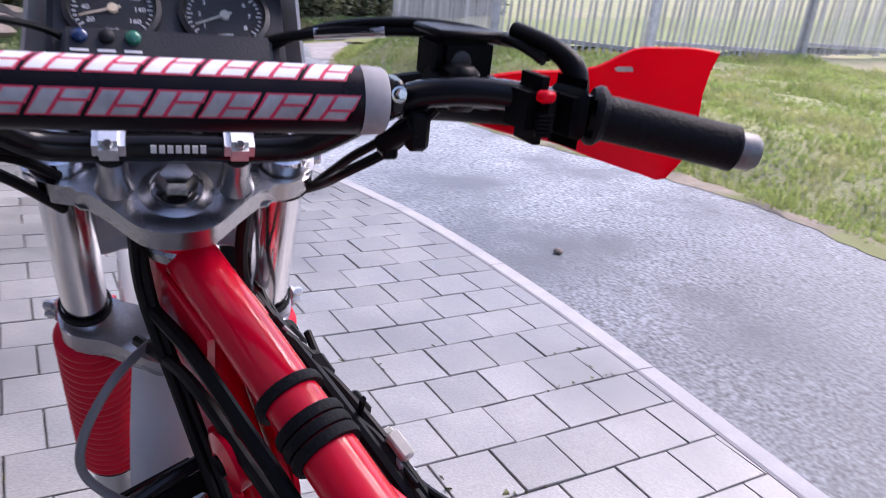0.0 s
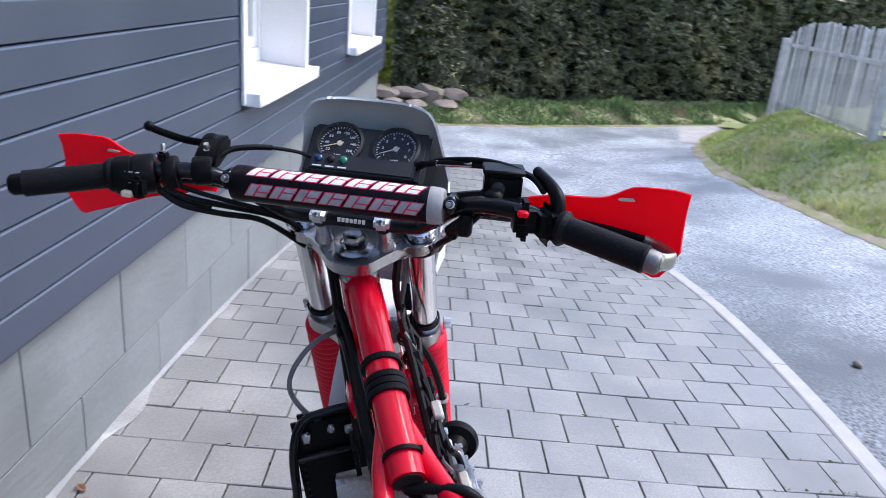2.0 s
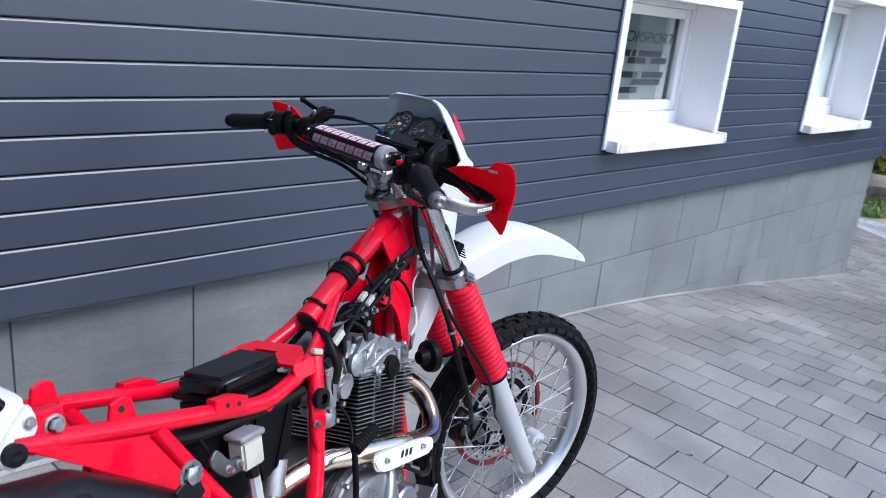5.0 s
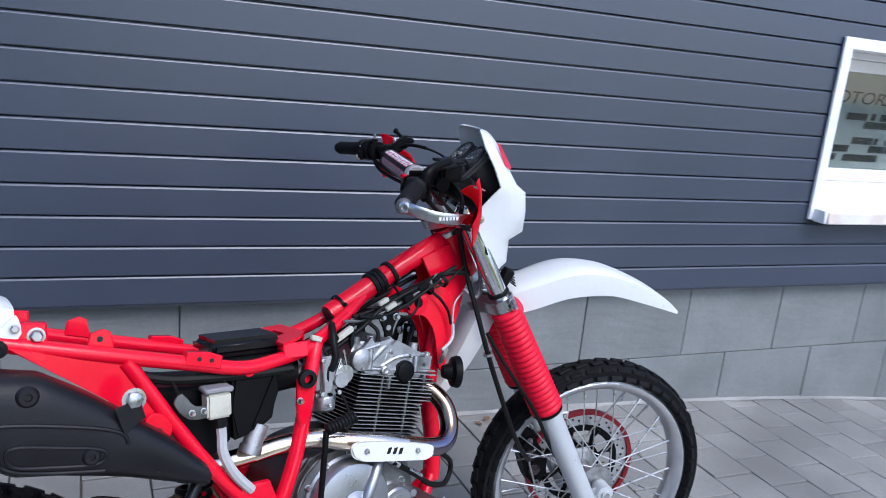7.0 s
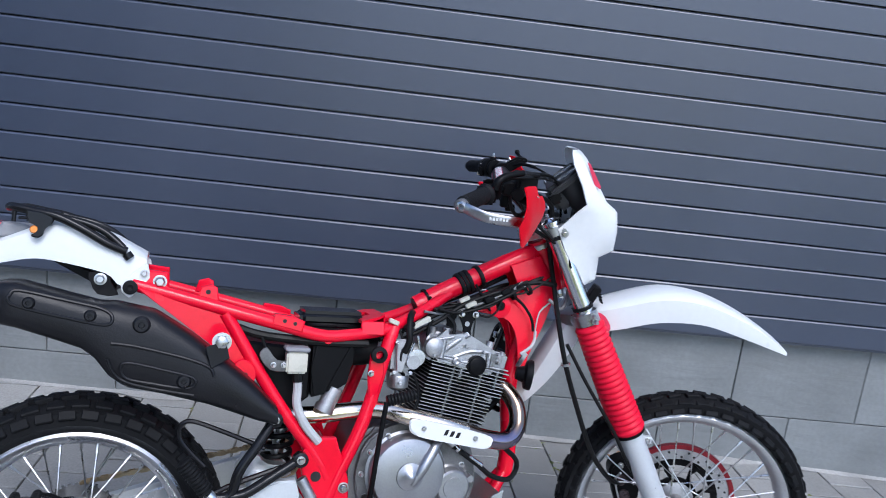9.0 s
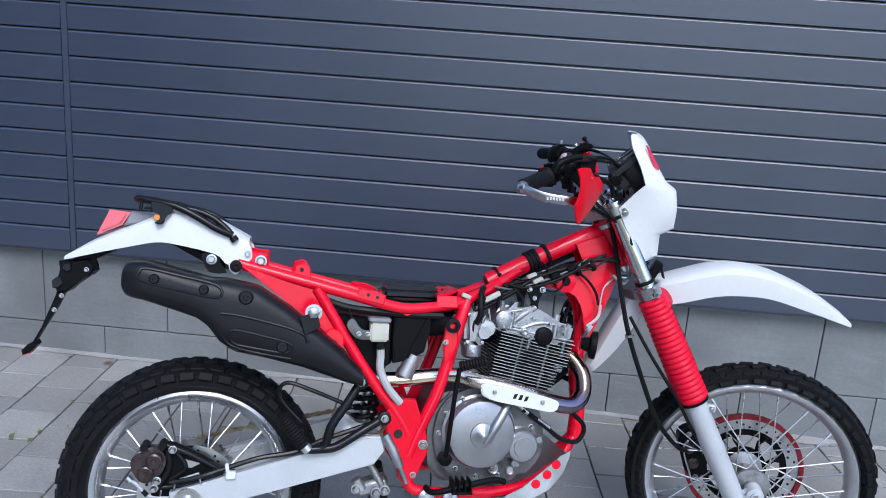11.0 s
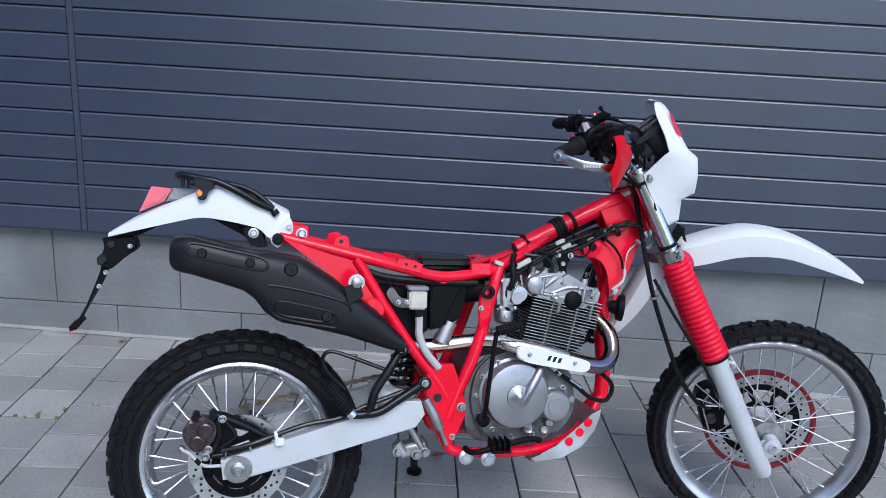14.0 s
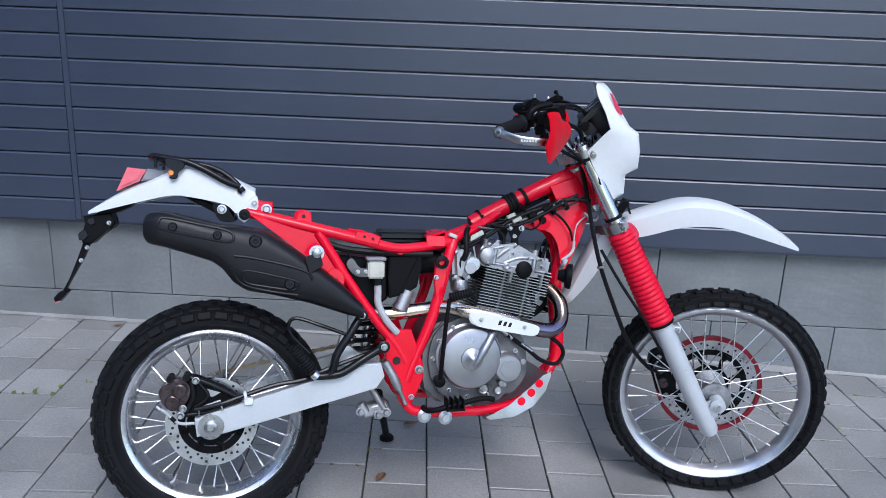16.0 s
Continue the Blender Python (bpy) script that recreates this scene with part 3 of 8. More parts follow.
box(bm, (WALL_X1 + 0.004, SID_Y + 0.036, (SID_Z + TOP) / 2), (0.03, 0.085, TOP - SID_Z), 0.003)
part("corner_trim", bm, M_TRIM, wall_s)


# plinth panels in two courses with staggered joints
def plinth():
    def panel(x0, x1, z0, z1):
        w, h = x1 - x0 - 0.004, z1 - z0 - 0.004
        bm = B()
        box(bm, (x0 + (x1 - x0) / 2, 0.017 + random.uniform(-0.001, 0.001), (z0 + z1) / 2), (w, 0.026, h), 0.0015)
        part("stone_panel", bm, M_SLATE, wall_s, smooth=False)

    course = 0.154
    joints_top = [1.454 + 0.523 * i for i in range(-20, 13)]
    joints_top = [WALL_X0 + 0.01] + [x for x in joints_top if WALL_X0 + 0.1 < x < WALL_X1 - 0.1] + [WALL_X1 - 0.005]
    joints_low = [1.706 + 0.523 * i for i in range(-21, 12)]
    joints_low = [WALL_X0 + 0.01] + [x for x in joints_low if WALL_X0 + 0.1 < x < WALL_X1 - 0.1] + [WALL_X1 - 0.005]
    for a, b in zip(joints_top, joints_top[1:]):
        panel(a, b, course, SID_Z - 0.012)
    z1, odd = course, True
    while z1 > -1.0:
        z0 = z1 - 0.33
        js = joints_low if odd else joints_top
        for a, b in zip(js, js[1:]):
            if drive(b) - 0.02 < z1 + 0.01:
                panel(a, b, z0, z1)
        z1, odd = z0, not odd


plinth()


def window(index, x0, x1, z0, z1):
    w = tagged(new(f"window_{index}"), label="small white plastic window set deep in a white reveal", category="window", kind="structure")
    w.location.y = SID_Y + 0.003
    cx, cz = (x0 + x1) / 2, (z0 + z1) / 2
    bm = B()   # deep reveal lining
    t, deep = 0.022, 0.27
    for c, s in (((x0, deep / 2 - 0.01, cz), (t, deep, z1 - z0 + t)), ((x1 + 0.012, deep / 2 - 0.01, cz), (t, deep, z1 - z0 + t)), ((cx, deep / 2 - 0.01, z1 + 0.004), (x1 - x0 - t, deep, t))):
        box(bm, c, s, 0.002)
    part("reveal", bm, M_PVC, w)
    bm = B()   # flat casing round the opening
    for c, s in (((x0 - 0.002, -0.014, cz + 0.005), (0.050, 0.014, z1 - z0 + 0.050)), ((x1 + 0.004, -0.014, cz + 0.005), (0.042, 0.014, z1 - z0 + 0.050)), ((cx, -0.014, z1 + 0.006), (x1 - x0 - 0.04, 0.014, 0.048))):
        box(bm, c, s, 0.002)
    part("casing", bm, M_PVC, w)
    bm = B()   # projecting sill with a folded front
    m = Matrix.Rotation(radians(4), 3, "X")
    box(bm, (cx + 0.012, 0.090, z0 + 0.018), (x1 - x0 - 0.02, 0.330, 0.018), 0.004, m)
    box(bm, (cx + 0.012, -0.074, z0 - 0.004), (x1 - x0 - 0.02, 0.016, 0.052), 0.004)
    part("window_sill", bm, M_SILL, w, "white sill dusted with rusty brown grime")
    for xx in (x0 + 0.004, x1 + 0.018):
        bm = B()
        box(bm, (xx, -0.050, z0 + 0.002), (0.018, 0.066, 0.058), 0.004)
        part("sill_end_cap", bm, M_PVC, w)
    yy = 0.265
    fx0, fx1, fz0, fz1 = x0 + 0.011, x1 + 0.001, z0 + 0.034, z1 - 0.007

    def ring(bm, a0, a1, c0, c1, side, low, high, y, d, bev):
        for c, s in (((a0 + side / 2, y, (c0 + c1) / 2), (side, d, c1 - c0)), ((a1 - side / 2, y, (c0 + c1) / 2), (side, d, c1 - c0)),
                     (((a0 + a1) / 2, y, c0 + low / 2), (a1 - a0 - 2 * side, d, low)), (((a0 + a1) / 2, y, c1 - high / 2), (a1 - a0 - 2 * side, d, high))):
            box(bm, c, s, bev)

    bm = B()
    ring(bm, fx0, fx1, fz0, fz1, 0.028, 0.078, 0.030, yy, 0.05, 0.004)
    part("window_frame", bm, M_PVC, w)
    a0, a1, c0, c1 = fx0 + 0.029, fx1 - 0.029, fz0 + 0.079, fz1 - 0.031
    bm = B()   # sash, stepped back
    ring(bm, a0, a1, c0, c1, 0.052, 0.060, 0.056, yy + 0.010, 0.044, 0.006)
    part("sash", bm, M_PVC, w)
    g0, g1, h0, h1 = a0 + 0.052, a1 - 0.052, c0 + 0.060, c1 - 0.056
    bm = B()
    box(bm, ((g0 + g1) / 2, yy + 0.018, (h0 + h1) / 2), (g1 - g0 + 0.008, 0.006, h1 - h0 + 0.008))
    pane = part("pane", bm, M_GLASS, w, smooth=False)
    pane.visible_shadow = False
    return g0, g1, h0, h1


gx0, gx1, gz0, gz1 = window(1, *WINDOWS[0])
hx0, hx1, hz0, hz1 = window(2, *WINDOWS[1])

# dark lettering and bars close behind the first pane, on an added board whose colour stands in for reflection and dim
# interior
notice = thing("window_notice", "dark lettering before an added board toned like the pane's reflection and dim interior", "sign")
bm = B()
box(bm, ((gx0 + 3.95) / 2, 0.258, (gz0 + gz1) / 2), (3.95 - gx0, 0.006, gz1 - gz0 + 0.06), 0.001)
part("backing", bm, M_PANETONE, notice)
slant = Matrix.Identity(4)
slant[0][1] = 0.22
for word, x in (("MOTOR", 3.491), ("SPORT", 3.873)):
    letters("lettering", word, 0.083, M_INK, notice, Matrix.Translation((x, 0.2525, 1.322)) @ Matrix.Rotation(radians(90), 4, "X") @ Matrix.Diagonal((1.42, 1, 1, 1)) @ slant)
for x, z, w in ((3.536, 1.236, 0.139), (3.647, 1.238, 0.030), (3.818, 1.238, 0.245), (3.688, 1.198, 0.186), (3.916, 1.200, 0.169), (3.607, 1.120, 0.142), (3.701, 1.121, 0.025), (3.874, 1.122, 0.220), (3.451, 1.079, 0.142), (3.766, 1.081, 0.208), (3.925, 1.082, 0.085), (3.614, 1.036, 0.235), (3.426, 1.036, 0.042)):
    bm = B()
    slab(bm, [(x - w / 2 - 0.004, z - 0.017), (x + w / 2 - 0.004, z - 0.017), (x + w / 2 + 0.004, z + 0.017), (x - w / 2 + 0.004, z + 0.017)], 0.2525, 0.2545)
    part("text_bar", bm, M_INK, notice, smooth=False)
blind = thing("window_blind", "white vertical blind strips hanging behind the pane", "blind")
for i in range(4):
    bm = B()
    box(bm, (3.945 + i * 0.034, 0.271 + 0.004 * (i % 2), (gz0 + gz1) / 2), (0.033, 0.004, gz1 - gz0 + 0.06), 0.001)
    part("blind_strip", bm, M_CURTAIN, blind)
bm = B()
box(bm, ((hx0 + hx1) / 2, 0.263, (hz0 + hz1) / 2), (hx1 - hx0 + 0.06, 0.006, hz1 - hz0 + 0.06), 0.001)
tagged(part("window_blind", bm, M_CURTAIN), label="plain white blind drawn behind the second pane", category="blind")


# ---- the motorcycle: x ahead, y to its left, z up from the tyres ----
BIKE = pose(-0.0047, -1.3526, -0.0308, -11.658, 1.869, 15.252)
bike = thing("motorcycle", "stripped red and white enduro motorcycle leaning on its side stand", "motorcycle", BIKE)
RAKE = radians(28)
AX = V(-math.sin(RAKE), 0, math.cos(RAKE))
HEAD = V(1.0506, 0, 0.95)
STEER = Matrix.Translation(HEAD) @ Matrix.Rotation(radians(-24.38), 4, AX) @ Matrix.Translation(-HEAD)
P0, U = V(0.992, 0, 1.06), V(math.cos(RAKE), 0, math.sin(RAKE))


def fk(u, v, w):
    """A place on the fork: ahead of the stem, to the left, along the stem upwards."""
    return P0 + U * u + V(0, v, 0) + AX * w


def bp(name, bm, material, parent=None, label="", steer=False, **k):
    return part(name, bm, material, parent or bike, label, transform=STEER if steer else None, **k)


def flip(points):
    return [(x, -y, z) for x, y, z in points]


# -- wheels --
def wheel(name, centre, radius, width, rim_r, steer, knobs, label, disc_y):
    c = Vector(centre)
    ax = V(0, 1, 0)
    fl = 0.050 if steer else 0.036   # flange
    bm = B()
    hw = width * 0.30
    lathe(bm, [(0.008, -0.085), (0.020, -0.085), (0.020, -0.06), (fl - 0.002, -0.055), (fl, -0.045), (0.024, -0.035), (0.020, 0.0), (0.022, 0.035), (fl, 0.045), (fl - 0.002, 0.055), (0.020, 0.06), (0.020, 0.085), (0.008, 0.085)], c, ax, 28)
    hub = bp(name, bm, M_CAST, None, label, steer)
    # tyre: rounded carcass, then tread blocks
    bm = B()
    side = radius - 0.016
    prof = [(rim_r - 0.006, -hw), (rim_r + 0.012, -hw - 0.006)]
    mid = (rim_r + side) / 2
    prof += [(mid - 0.012, -width * 0.48), (mid + 0.014, -width * 0.50), (side - 0.016, -width * 0.44), (side - 0.004, -width * 0.30), (side, 0)]
    prof += [(r, -h) for r, h in prof[-2::-1]]
    lathe(bm, prof, c, ax, 72)
    bp("tyre", bm, M_RUBBER, hub, "black knobbly tyre with grey dust in the tread", steer)
    rows_k = ((-0.30, 0.125, -0.003, 0.36, 0.0), (-0.09, 0.115, 0.007, 0.06, 0.5), (0.12, 0.115, 0.007, -0.06, 0.0), (0.32, 0.125, -0.003, -0.36, 0.5), (-0.43, 0.10, -0.017, 1.10, 0.5), (0.43, 0.10, -0.017, -1.10, 0.0))
    for row, (yy, half, rise, tilt, off) in enumerate(rows_k):
        rise -= 0.0062 if steer else 0.0032
        ln = 2 * math.pi * radius / knobs * (0.36 if row < 4 else 0.34)
        bm = B()
        box(bm, (0, 0, 0), (ln * 2, width * half * 1.7, 0.024), 0.0022)
        me = bpy.data.meshes.new("tread_block")
        bm.to_mesh(me)
        bm.free()
        me.materials.append(M_RUBBER)
        for i in range(knobs):
            aa = 2 * math.pi * (i + off) / knobs + random.uniform(-0.004, 0.004)
            local = Matrix.Rotation(tilt, 4, "X") @ Matrix.Rotation(random.uniform(-0.05, 0.05) + (0.2 if row == 1 else -0.2 if row == 2 else 0), 4, "Z")
            ob = new("tread_block", me)
            ob.matrix_basis = (STEER if steer else Matrix.Identity(4)) @ Matrix.Translation(c) @ Matrix.Rotation(aa, 4, "Y") @ Matrix.Translation((0, width * yy, radius - 0.024 + rise)) @ local
            ob.parent = hub
    bm = B()
    lathe(bm, [(rim_r, -hw - 0.008), (rim_r + 0.006, -hw - 0.004), (rim_r - 0.002, -hw + 0.006), (rim_r - 0.010, -hw + 0.008), (rim_r - 0.018, -0.006), (rim_r - 0.018, 0.006), (rim_r - 0.010, hw - 0.008), (rim_r - 0.002, hw - 0.006), (rim_r + 0.006, hw + 0.004), (rim_r, hw + 0.008),
               (rim_r - 0.009, hw + 0.005), (rim_r - 0.016, hw - 0.003), (rim_r - 0.026, 0.009), (rim_r - 0.026, -0.009), (rim_r - 0.016, -hw + 0.003), (rim_r - 0.009, -hw - 0.005)], c, ax, 72, closed=True)
    bp("rim", bm, M_ALU if steer else M_RIM, hub, "polished aluminium rim", steer)
    for i in range(36):
        a = 2 * math.pi * i / 36
        s = 1 if i % 2 else -1
        lead = 0.55 if (i // 2) % 2 else -0.55
        h0 = c + V((fl - 0.002) * math.cos(a + lead * 1.6), s * 0.048, (fl - 0.002) * math.sin(a + lead * 1.6))
        h1 = c + V((rim_r - 0.026) * math.cos(a), s * 0.006, (rim_r - 0.026) * math.sin(a))
        bm = B()
        rod(bm, h0, h1, 0.0019, 6)
        d = (h1 - h0).normalized()
        rod(bm, h1 - d * 0.018, h1, 0.0033, 6)
        bp("spoke", bm, M_STEEL, hub, "", steer)
    return hub


RW, FW = V(0, 0, 0.325), V(1.477, 0, 0.345)
rear = wheel("rear_wheel", RW, 0.312, 0.118, 0.2265, False, 40, "rear spoked wheel hub", -0.07)
front = wheel("front_wheel", FW, 0.340, 0.086, 0.2765, True, 44, "front spoked wheel hub", 0.06)


def disc(parent, c, y, r_out, r_in, steer, red=False):
    bm = B()
    n = 48
    for k, (a0, a1) in enumerate(((r_in, r_out),)):
        lathe(bm, [(a0, -0.002), (a1, -0.002), (a1, 0.002), (a0, 0.002)], V(c.x, y, c.z), (0, 1, 0), 64, closed=True)
    d = bp("brake_disc", bm, M_STEEL, parent, "drilled steel brake disc", steer)
    bm = B()
    for i in range(n):
        a = 2 * math.pi * i / n
        r = r_in + (r_out - r_in) * (0.3 + 0.4 * ((i % 3) / 2))
        lathe(bm, [(0, -0.0028), (0.0036, -0.0028), (0.0036, 0.0028), (0, 0.0028)], V(c.x + r * math.cos(a), y, c.z + r * math.sin(a)), (0, 1, 0), 8)
    bp("disc_holes", bm, M_ENGBLK, d, "", steer, kind="stuff")
    bm = B()
    lathe(bm, [(0.040, -0.003), (0.062, -0.003), (0.062, 0.003), (0.040, 0.003)], V(c.x, y, c.z), (0, 1, 0), 24, closed=True)
    lathe(bm, [(r_in - 0.014, -0.0025), (r_in + 0.004, -0.0025), (r_in + 0.004, 0.0025), (r_in - 0.014, 0.0025)], V(c.x, y, c.z), (0, 1, 0), 48, closed=True)
    carrier = bp("carrier", bm, M_BLACK, d, "black disc carrier", steer)
    for i in range(8):
        a = 2 * math.pi * i / 8 + 0.2
        bm = B()
        tube(bm, [V(c.x + 0.055 * math.cos(a), y, c.z + 0.055 * math.sin(a)), V(c.x + 0.5 * (r_in + 0.055) * math.cos(a + 0.2), y, c.z + 0.5 * (r_in + 0.055) * math.sin(a + 0.2)), V(c.x + (r_in - 0.002) * math.cos(a + 0.15), y, c.z + (r_in - 0.002) * math.sin(a + 0.15))], [0.008, 0.006, 0.011], 8)
        bp("carrier_arm", bm, M_BLACK, d, "", steer)
    if red:
        bm = B()
        lathe(bm, [(r_out + 0.001, -0.009), (r_out + 0.013, -0.009), (r_out + 0.013, 0.006), (r_out + 0.001, 0.006)], V(c.x, y, c.z), (0, 1, 0), 64, closed=True)
        bp("disc_ring", bm, M_DARKRED, d, "dark red outer ring", steer)


disc(front, FW, 0.055, 0.147, 0.112, True, red=True)
disc(rear, RW, -0.078, 0.115, 0.080, False)
bm = B()   # rear sprocket and chain on the far side
lathe(bm, [(0.060, -0.002), (0.088, -0.002), (0.088, 0.002), (0.060, 0.002)], V(0, 0.075, 0.325), (0, 1, 0), 42, closed=True)
for i in range(42):
    a = 2 * math.pi * i / 42
    box(bm, (0.090 * math.cos(a), 0.075, 0.325 + 0.090 * math.sin(a)), (0.006, 0.004, 0.006), 0, Matrix.Rotation(-a, 3, "Y"))
bp("sprocket", bm, M_STEEL, rear)
links = []
for seg_a, seg_b in (((0.0, 0.416), (0.46, 0.512)), ((0.0, 0.234), (0.46, 0.430))):
    n = 34
    for i in range(n):
        t = (i + 0.5) / n
        links.append((seg_a[0] + (seg_b[0] - seg_a[0]) * t, seg_a[1] + (seg_b[1] - seg_a[1]) * t, math.atan2(seg_b[1] - seg_a[1], seg_b[0] - seg_a[0])))
chain = bp("chain", tube(B(), [(0.46, 0.075, 0.512), (0.485, 0.075, 0.47), (0.46, 0.075, 0.430)], 0.004, 8), M_GOLD, None, "worn gold-coloured drive chain")
for i, (x, z, a) in enumerate(links):
    bm = B()
    for dy in (-0.006, 0.006):
        box(bm, (x, 0.075 + dy * (1 if i % 2 else 0.7), z), (0.0150, 0.0016, 0.0095 if i % 2 else 0.0068), 0, Matrix.Rotation(-a, 3, "Y"))
    for dx in (-0.0045, 0.0045):
        rod(bm, (x + dx * math.cos(a), 0.067, z + dx * math.sin(a)), (x + dx * math.cos(a), 0.083, z + dx * math.sin(a)), 0.0034, 8)
    bp("link", bm, M_GOLD, chain)

# -- frame --
bm = B()
tube(bm, spline([(1.0, 0, 0.990), (0.90, 0, 0.945), (0.80, 0, 0.895), (0.700, 0, 0.842)], 5), 0.0235, 18)
for s in (1, -1):
    inner = 0.8 if s > 0 else 1.0   # the two rails run in unevenly
    tube(bm, spline([(0.79, 0.006 * s, 0.884), (0.735, 0.026 * s, 0.850), (0.69, 0.043 * s * inner, 0.826), (0.645, 0.060 * s * inner, 0.806), (0.60, 0.074 * s * inner, 0.790), (0.53, 0.088 * s, 0.780), (0.464, 0.096 * s, 0.778), (0.374, 0.100 * s, 0.799), (0.257, 0.099 * s, 0.826), (0.081, 0.088 * s, 0.866)], 5), 0.0135, 14)
    tube(bm, spline([(0.636, 0.066 * s * inner, 0.806), (0.615, 0.080 * s * inner, 0.745), (0.572, 0.097 * s, 0.594), (0.522, 0.100 * s, 0.475), (0.503, 0.100 * s, 0.420)], 4), 0.0150, 14)
    tube(bm, spline([(0.262, 0.100 * s, 0.818), (0.377, 0.100 * s, 0.641), (0.470, 0.100 * s, 0.520), (0.498, 0.100 * s, 0.470)], 4), 0.0135, 14)
    tube(bm, spline([(0.497, 0.100 * s, 0.375), (0.520, 0.102 * s, 0.340), (0.60, 0.104 * s, 0.331), (0.74, 0.098 * s, 0.331), (0.83, 0.075 * s, 0.345), (0.915, 0.030 * s, 0.385), (0.960, 0.008 * s, 0.440)], 5), 0.0135, 14)
tube(bm, spline([(1.045, 0, 0.955), (1.012, 0, 0.850), (0.974, 0, 0.730), (0.960, 0, 0.640), (0.972, 0, 0.515), (0.966, 0, 0.430)], 5), 0.0200, 16)
rod(bm, HEAD + AX * 0.085, HEAD - AX * 0.065, 0.031, 24)
rod(bm, (0.30, -0.1, 0.70), (0.30, 0.1, 0.70), 0.011)
rod(bm, (0.50, -0.1, 0.52), (0.50, 0.1, 0.52), 0.014)
rod(bm, (0.095, -0.085, 0.862), (0.095, 0.085, 0.862), 0.011)
rod(bm, (0.48, -0.1, 0.77), (0.48, 0.1, 0.77), 0.010)
frame_ob = bp("frame", bm, M_RED, None, "bright red painted tubular steel frame")
bm = B()   # head gussets
for s in (1, -1):
    slab(bm, [(0.925, 0.955), (1.005, 0.985), (1.060, 0.905), (1.030, 0.820), (0.995, 0.740), (0.972, 0.700), (0.958, 0.730), (0.968, 0.775), (0.955, 0.822), (0.925, 0.845), (0.925, 0.870), (0.955, 0.905)], 0.021 * s, 0.028 * s, 0.002)
bp("head_gusset", bm, M_RED, frame_ob)
for s in (1, -1):
    bm = B()
    slab(bm, round2([(0.845, 0.842), (0.880, 0.835), (0.93, 0.822), (0.955, 0.775), (0.965, 0.70), (0.985, 0.70), (0.985, 0.78), (0.965, 0.845), (0.925, 0.868), (0.895, 0.888), (0.872, 0.868)], 3), 0.030 * s, 0.036 * s, 0.0015)
    lathe(bm, [(0.008, 0.0), (0.026, 0.0), (0.028, 0.014), (0.012, 0.018), (0.009, 0.012)], (0.897, 0.036 * s, 0.857), (0, s, 0), 24)
    bp("tank_mount", bm, M_RED, frame_ob)
    bm = B()
    lathe(bm, [(0.0, 0.010), (0.0095, 0.010), (0.0095, 0.0195), (0, 0.0195)], (0.897, 0.036 * s, 0.857), (0, s, 0), 16)
    bp("mount_bush", bm, M_BLACK, frame_ob)
    bm = B()   # pivot plate
    slab(bm, [(0.452, 0.552), (0.480, 0.560), (0.512, 0.560), (0.545, 0.470), (0.548, 0.430), (0.520, 0.365), (0.497, 0.348), (0.478, 0.372), (0.470, 0.43), (0.448, 0.47), (0.436, 0.515)], 0.094 * s, 0.112 * s, 0.003)
    bp("pivot_plate", bm, M_RED, frame_ob)
    bolts("plate_bolt", [(0.535, 0.112 * s, 0.452)], (0, s, 0), 0.012, 0.006, frame_ob)
    bolts("plate_bolt", [(0.47, 0.112 * s, 0.435), (0.515, 0.112 * s, 0.378)], (0, s, 0), 0.008, 0.006, frame_ob)
    bm = B()
    lathe(bm, [(0, 0), (0.011, 0), (0.011, 0.001), (0, 0.001)], (0.473, 0.1125 * s, 0.478), (0, s, 0), 20)
    bp("plate_hole", bm, M_ENGBLK, frame_ob)
    bm = B()   # triangular rear gusset
    slab(bm, [(0.086, 0.862), (0.262, 0.822), (0.290, 0.770), (0.318, 0.725), (0.305, 0.700), (0.262, 0.735), (0.18, 0.795)], 0.094 * s, 0.104 * s, 0.002)
    bp("rear_gusset", bm, M_RED, frame_ob)
    # lugs for seat and side covers
    bm = B()
    slab(bm, round2([(0.285, 0.705), (0.295, 0.676), (0.318, 0.672), (0.332, 0.69), (0.325, 0.715), (0.30, 0.725)], 3), 0.108 * s, 0.116 * s, 0.002)
    bp("lug", bm, M_RED, frame_ob)
    bm = B()
    slab(bm, [(0.205, 0.842), (0.250, 0.832), (0.244, 0.868), (0.232, 0.874), (0.212, 0.868)], 0.082 * s, 0.090 * s, 0.002)
    bp("lug", bm, M_RED, frame_ob)
    bm = B()
    slab(bm, [(0.355, 0.800), (0.42, 0.785), (0.425, 0.808), (0.40, 0.818), (0.362, 0.822)], 0.092 * s, 0.114 * s, 0.002)
    bp("lug", bm, M_RED, frame_ob)
    bm = B()
    slab(bm, [(0.098, 0.855), (0.150, 0.850), (0.148, 0.893), (0.105, 0.897)], 0.070 * s, 0.094 * s, 0.003)
    bp("lug", bm, M_RED, frame_ob)
    bm = B()
    slab(bm, [(0.575, 0.742), (0.605, 0.752), (0.608, 0.70), (0.598, 0.655), (0.578, 0.64), (0.572, 0.69)], 0.095 * s, 0.106 * s, 0.003)
    bp("lug", bm, M_RED, frame_ob)
    for p, r in (((0.310, 0.116 * s, 0.694), 0.005), ((0.226, 0.090 * s, 0.858), 0.005), ((0.382, 0.114 * s, 0.808), 0.004), ((0.404, 0.114 * s, 0.803), 0.004)):
        bm = B()
        lathe(bm, [(0, 0), (r, 0), (r, 0.001), (0, 0.001)], p, (0, s, 0), 14)
        bp("lug_hole", bm, M_ENGBLK, frame_ob)
    bolts("frame_bolt", [(0.132, 0.094 * s, 0.874)], (0, s, 0), 0.0135, 0.006, frame_ob)
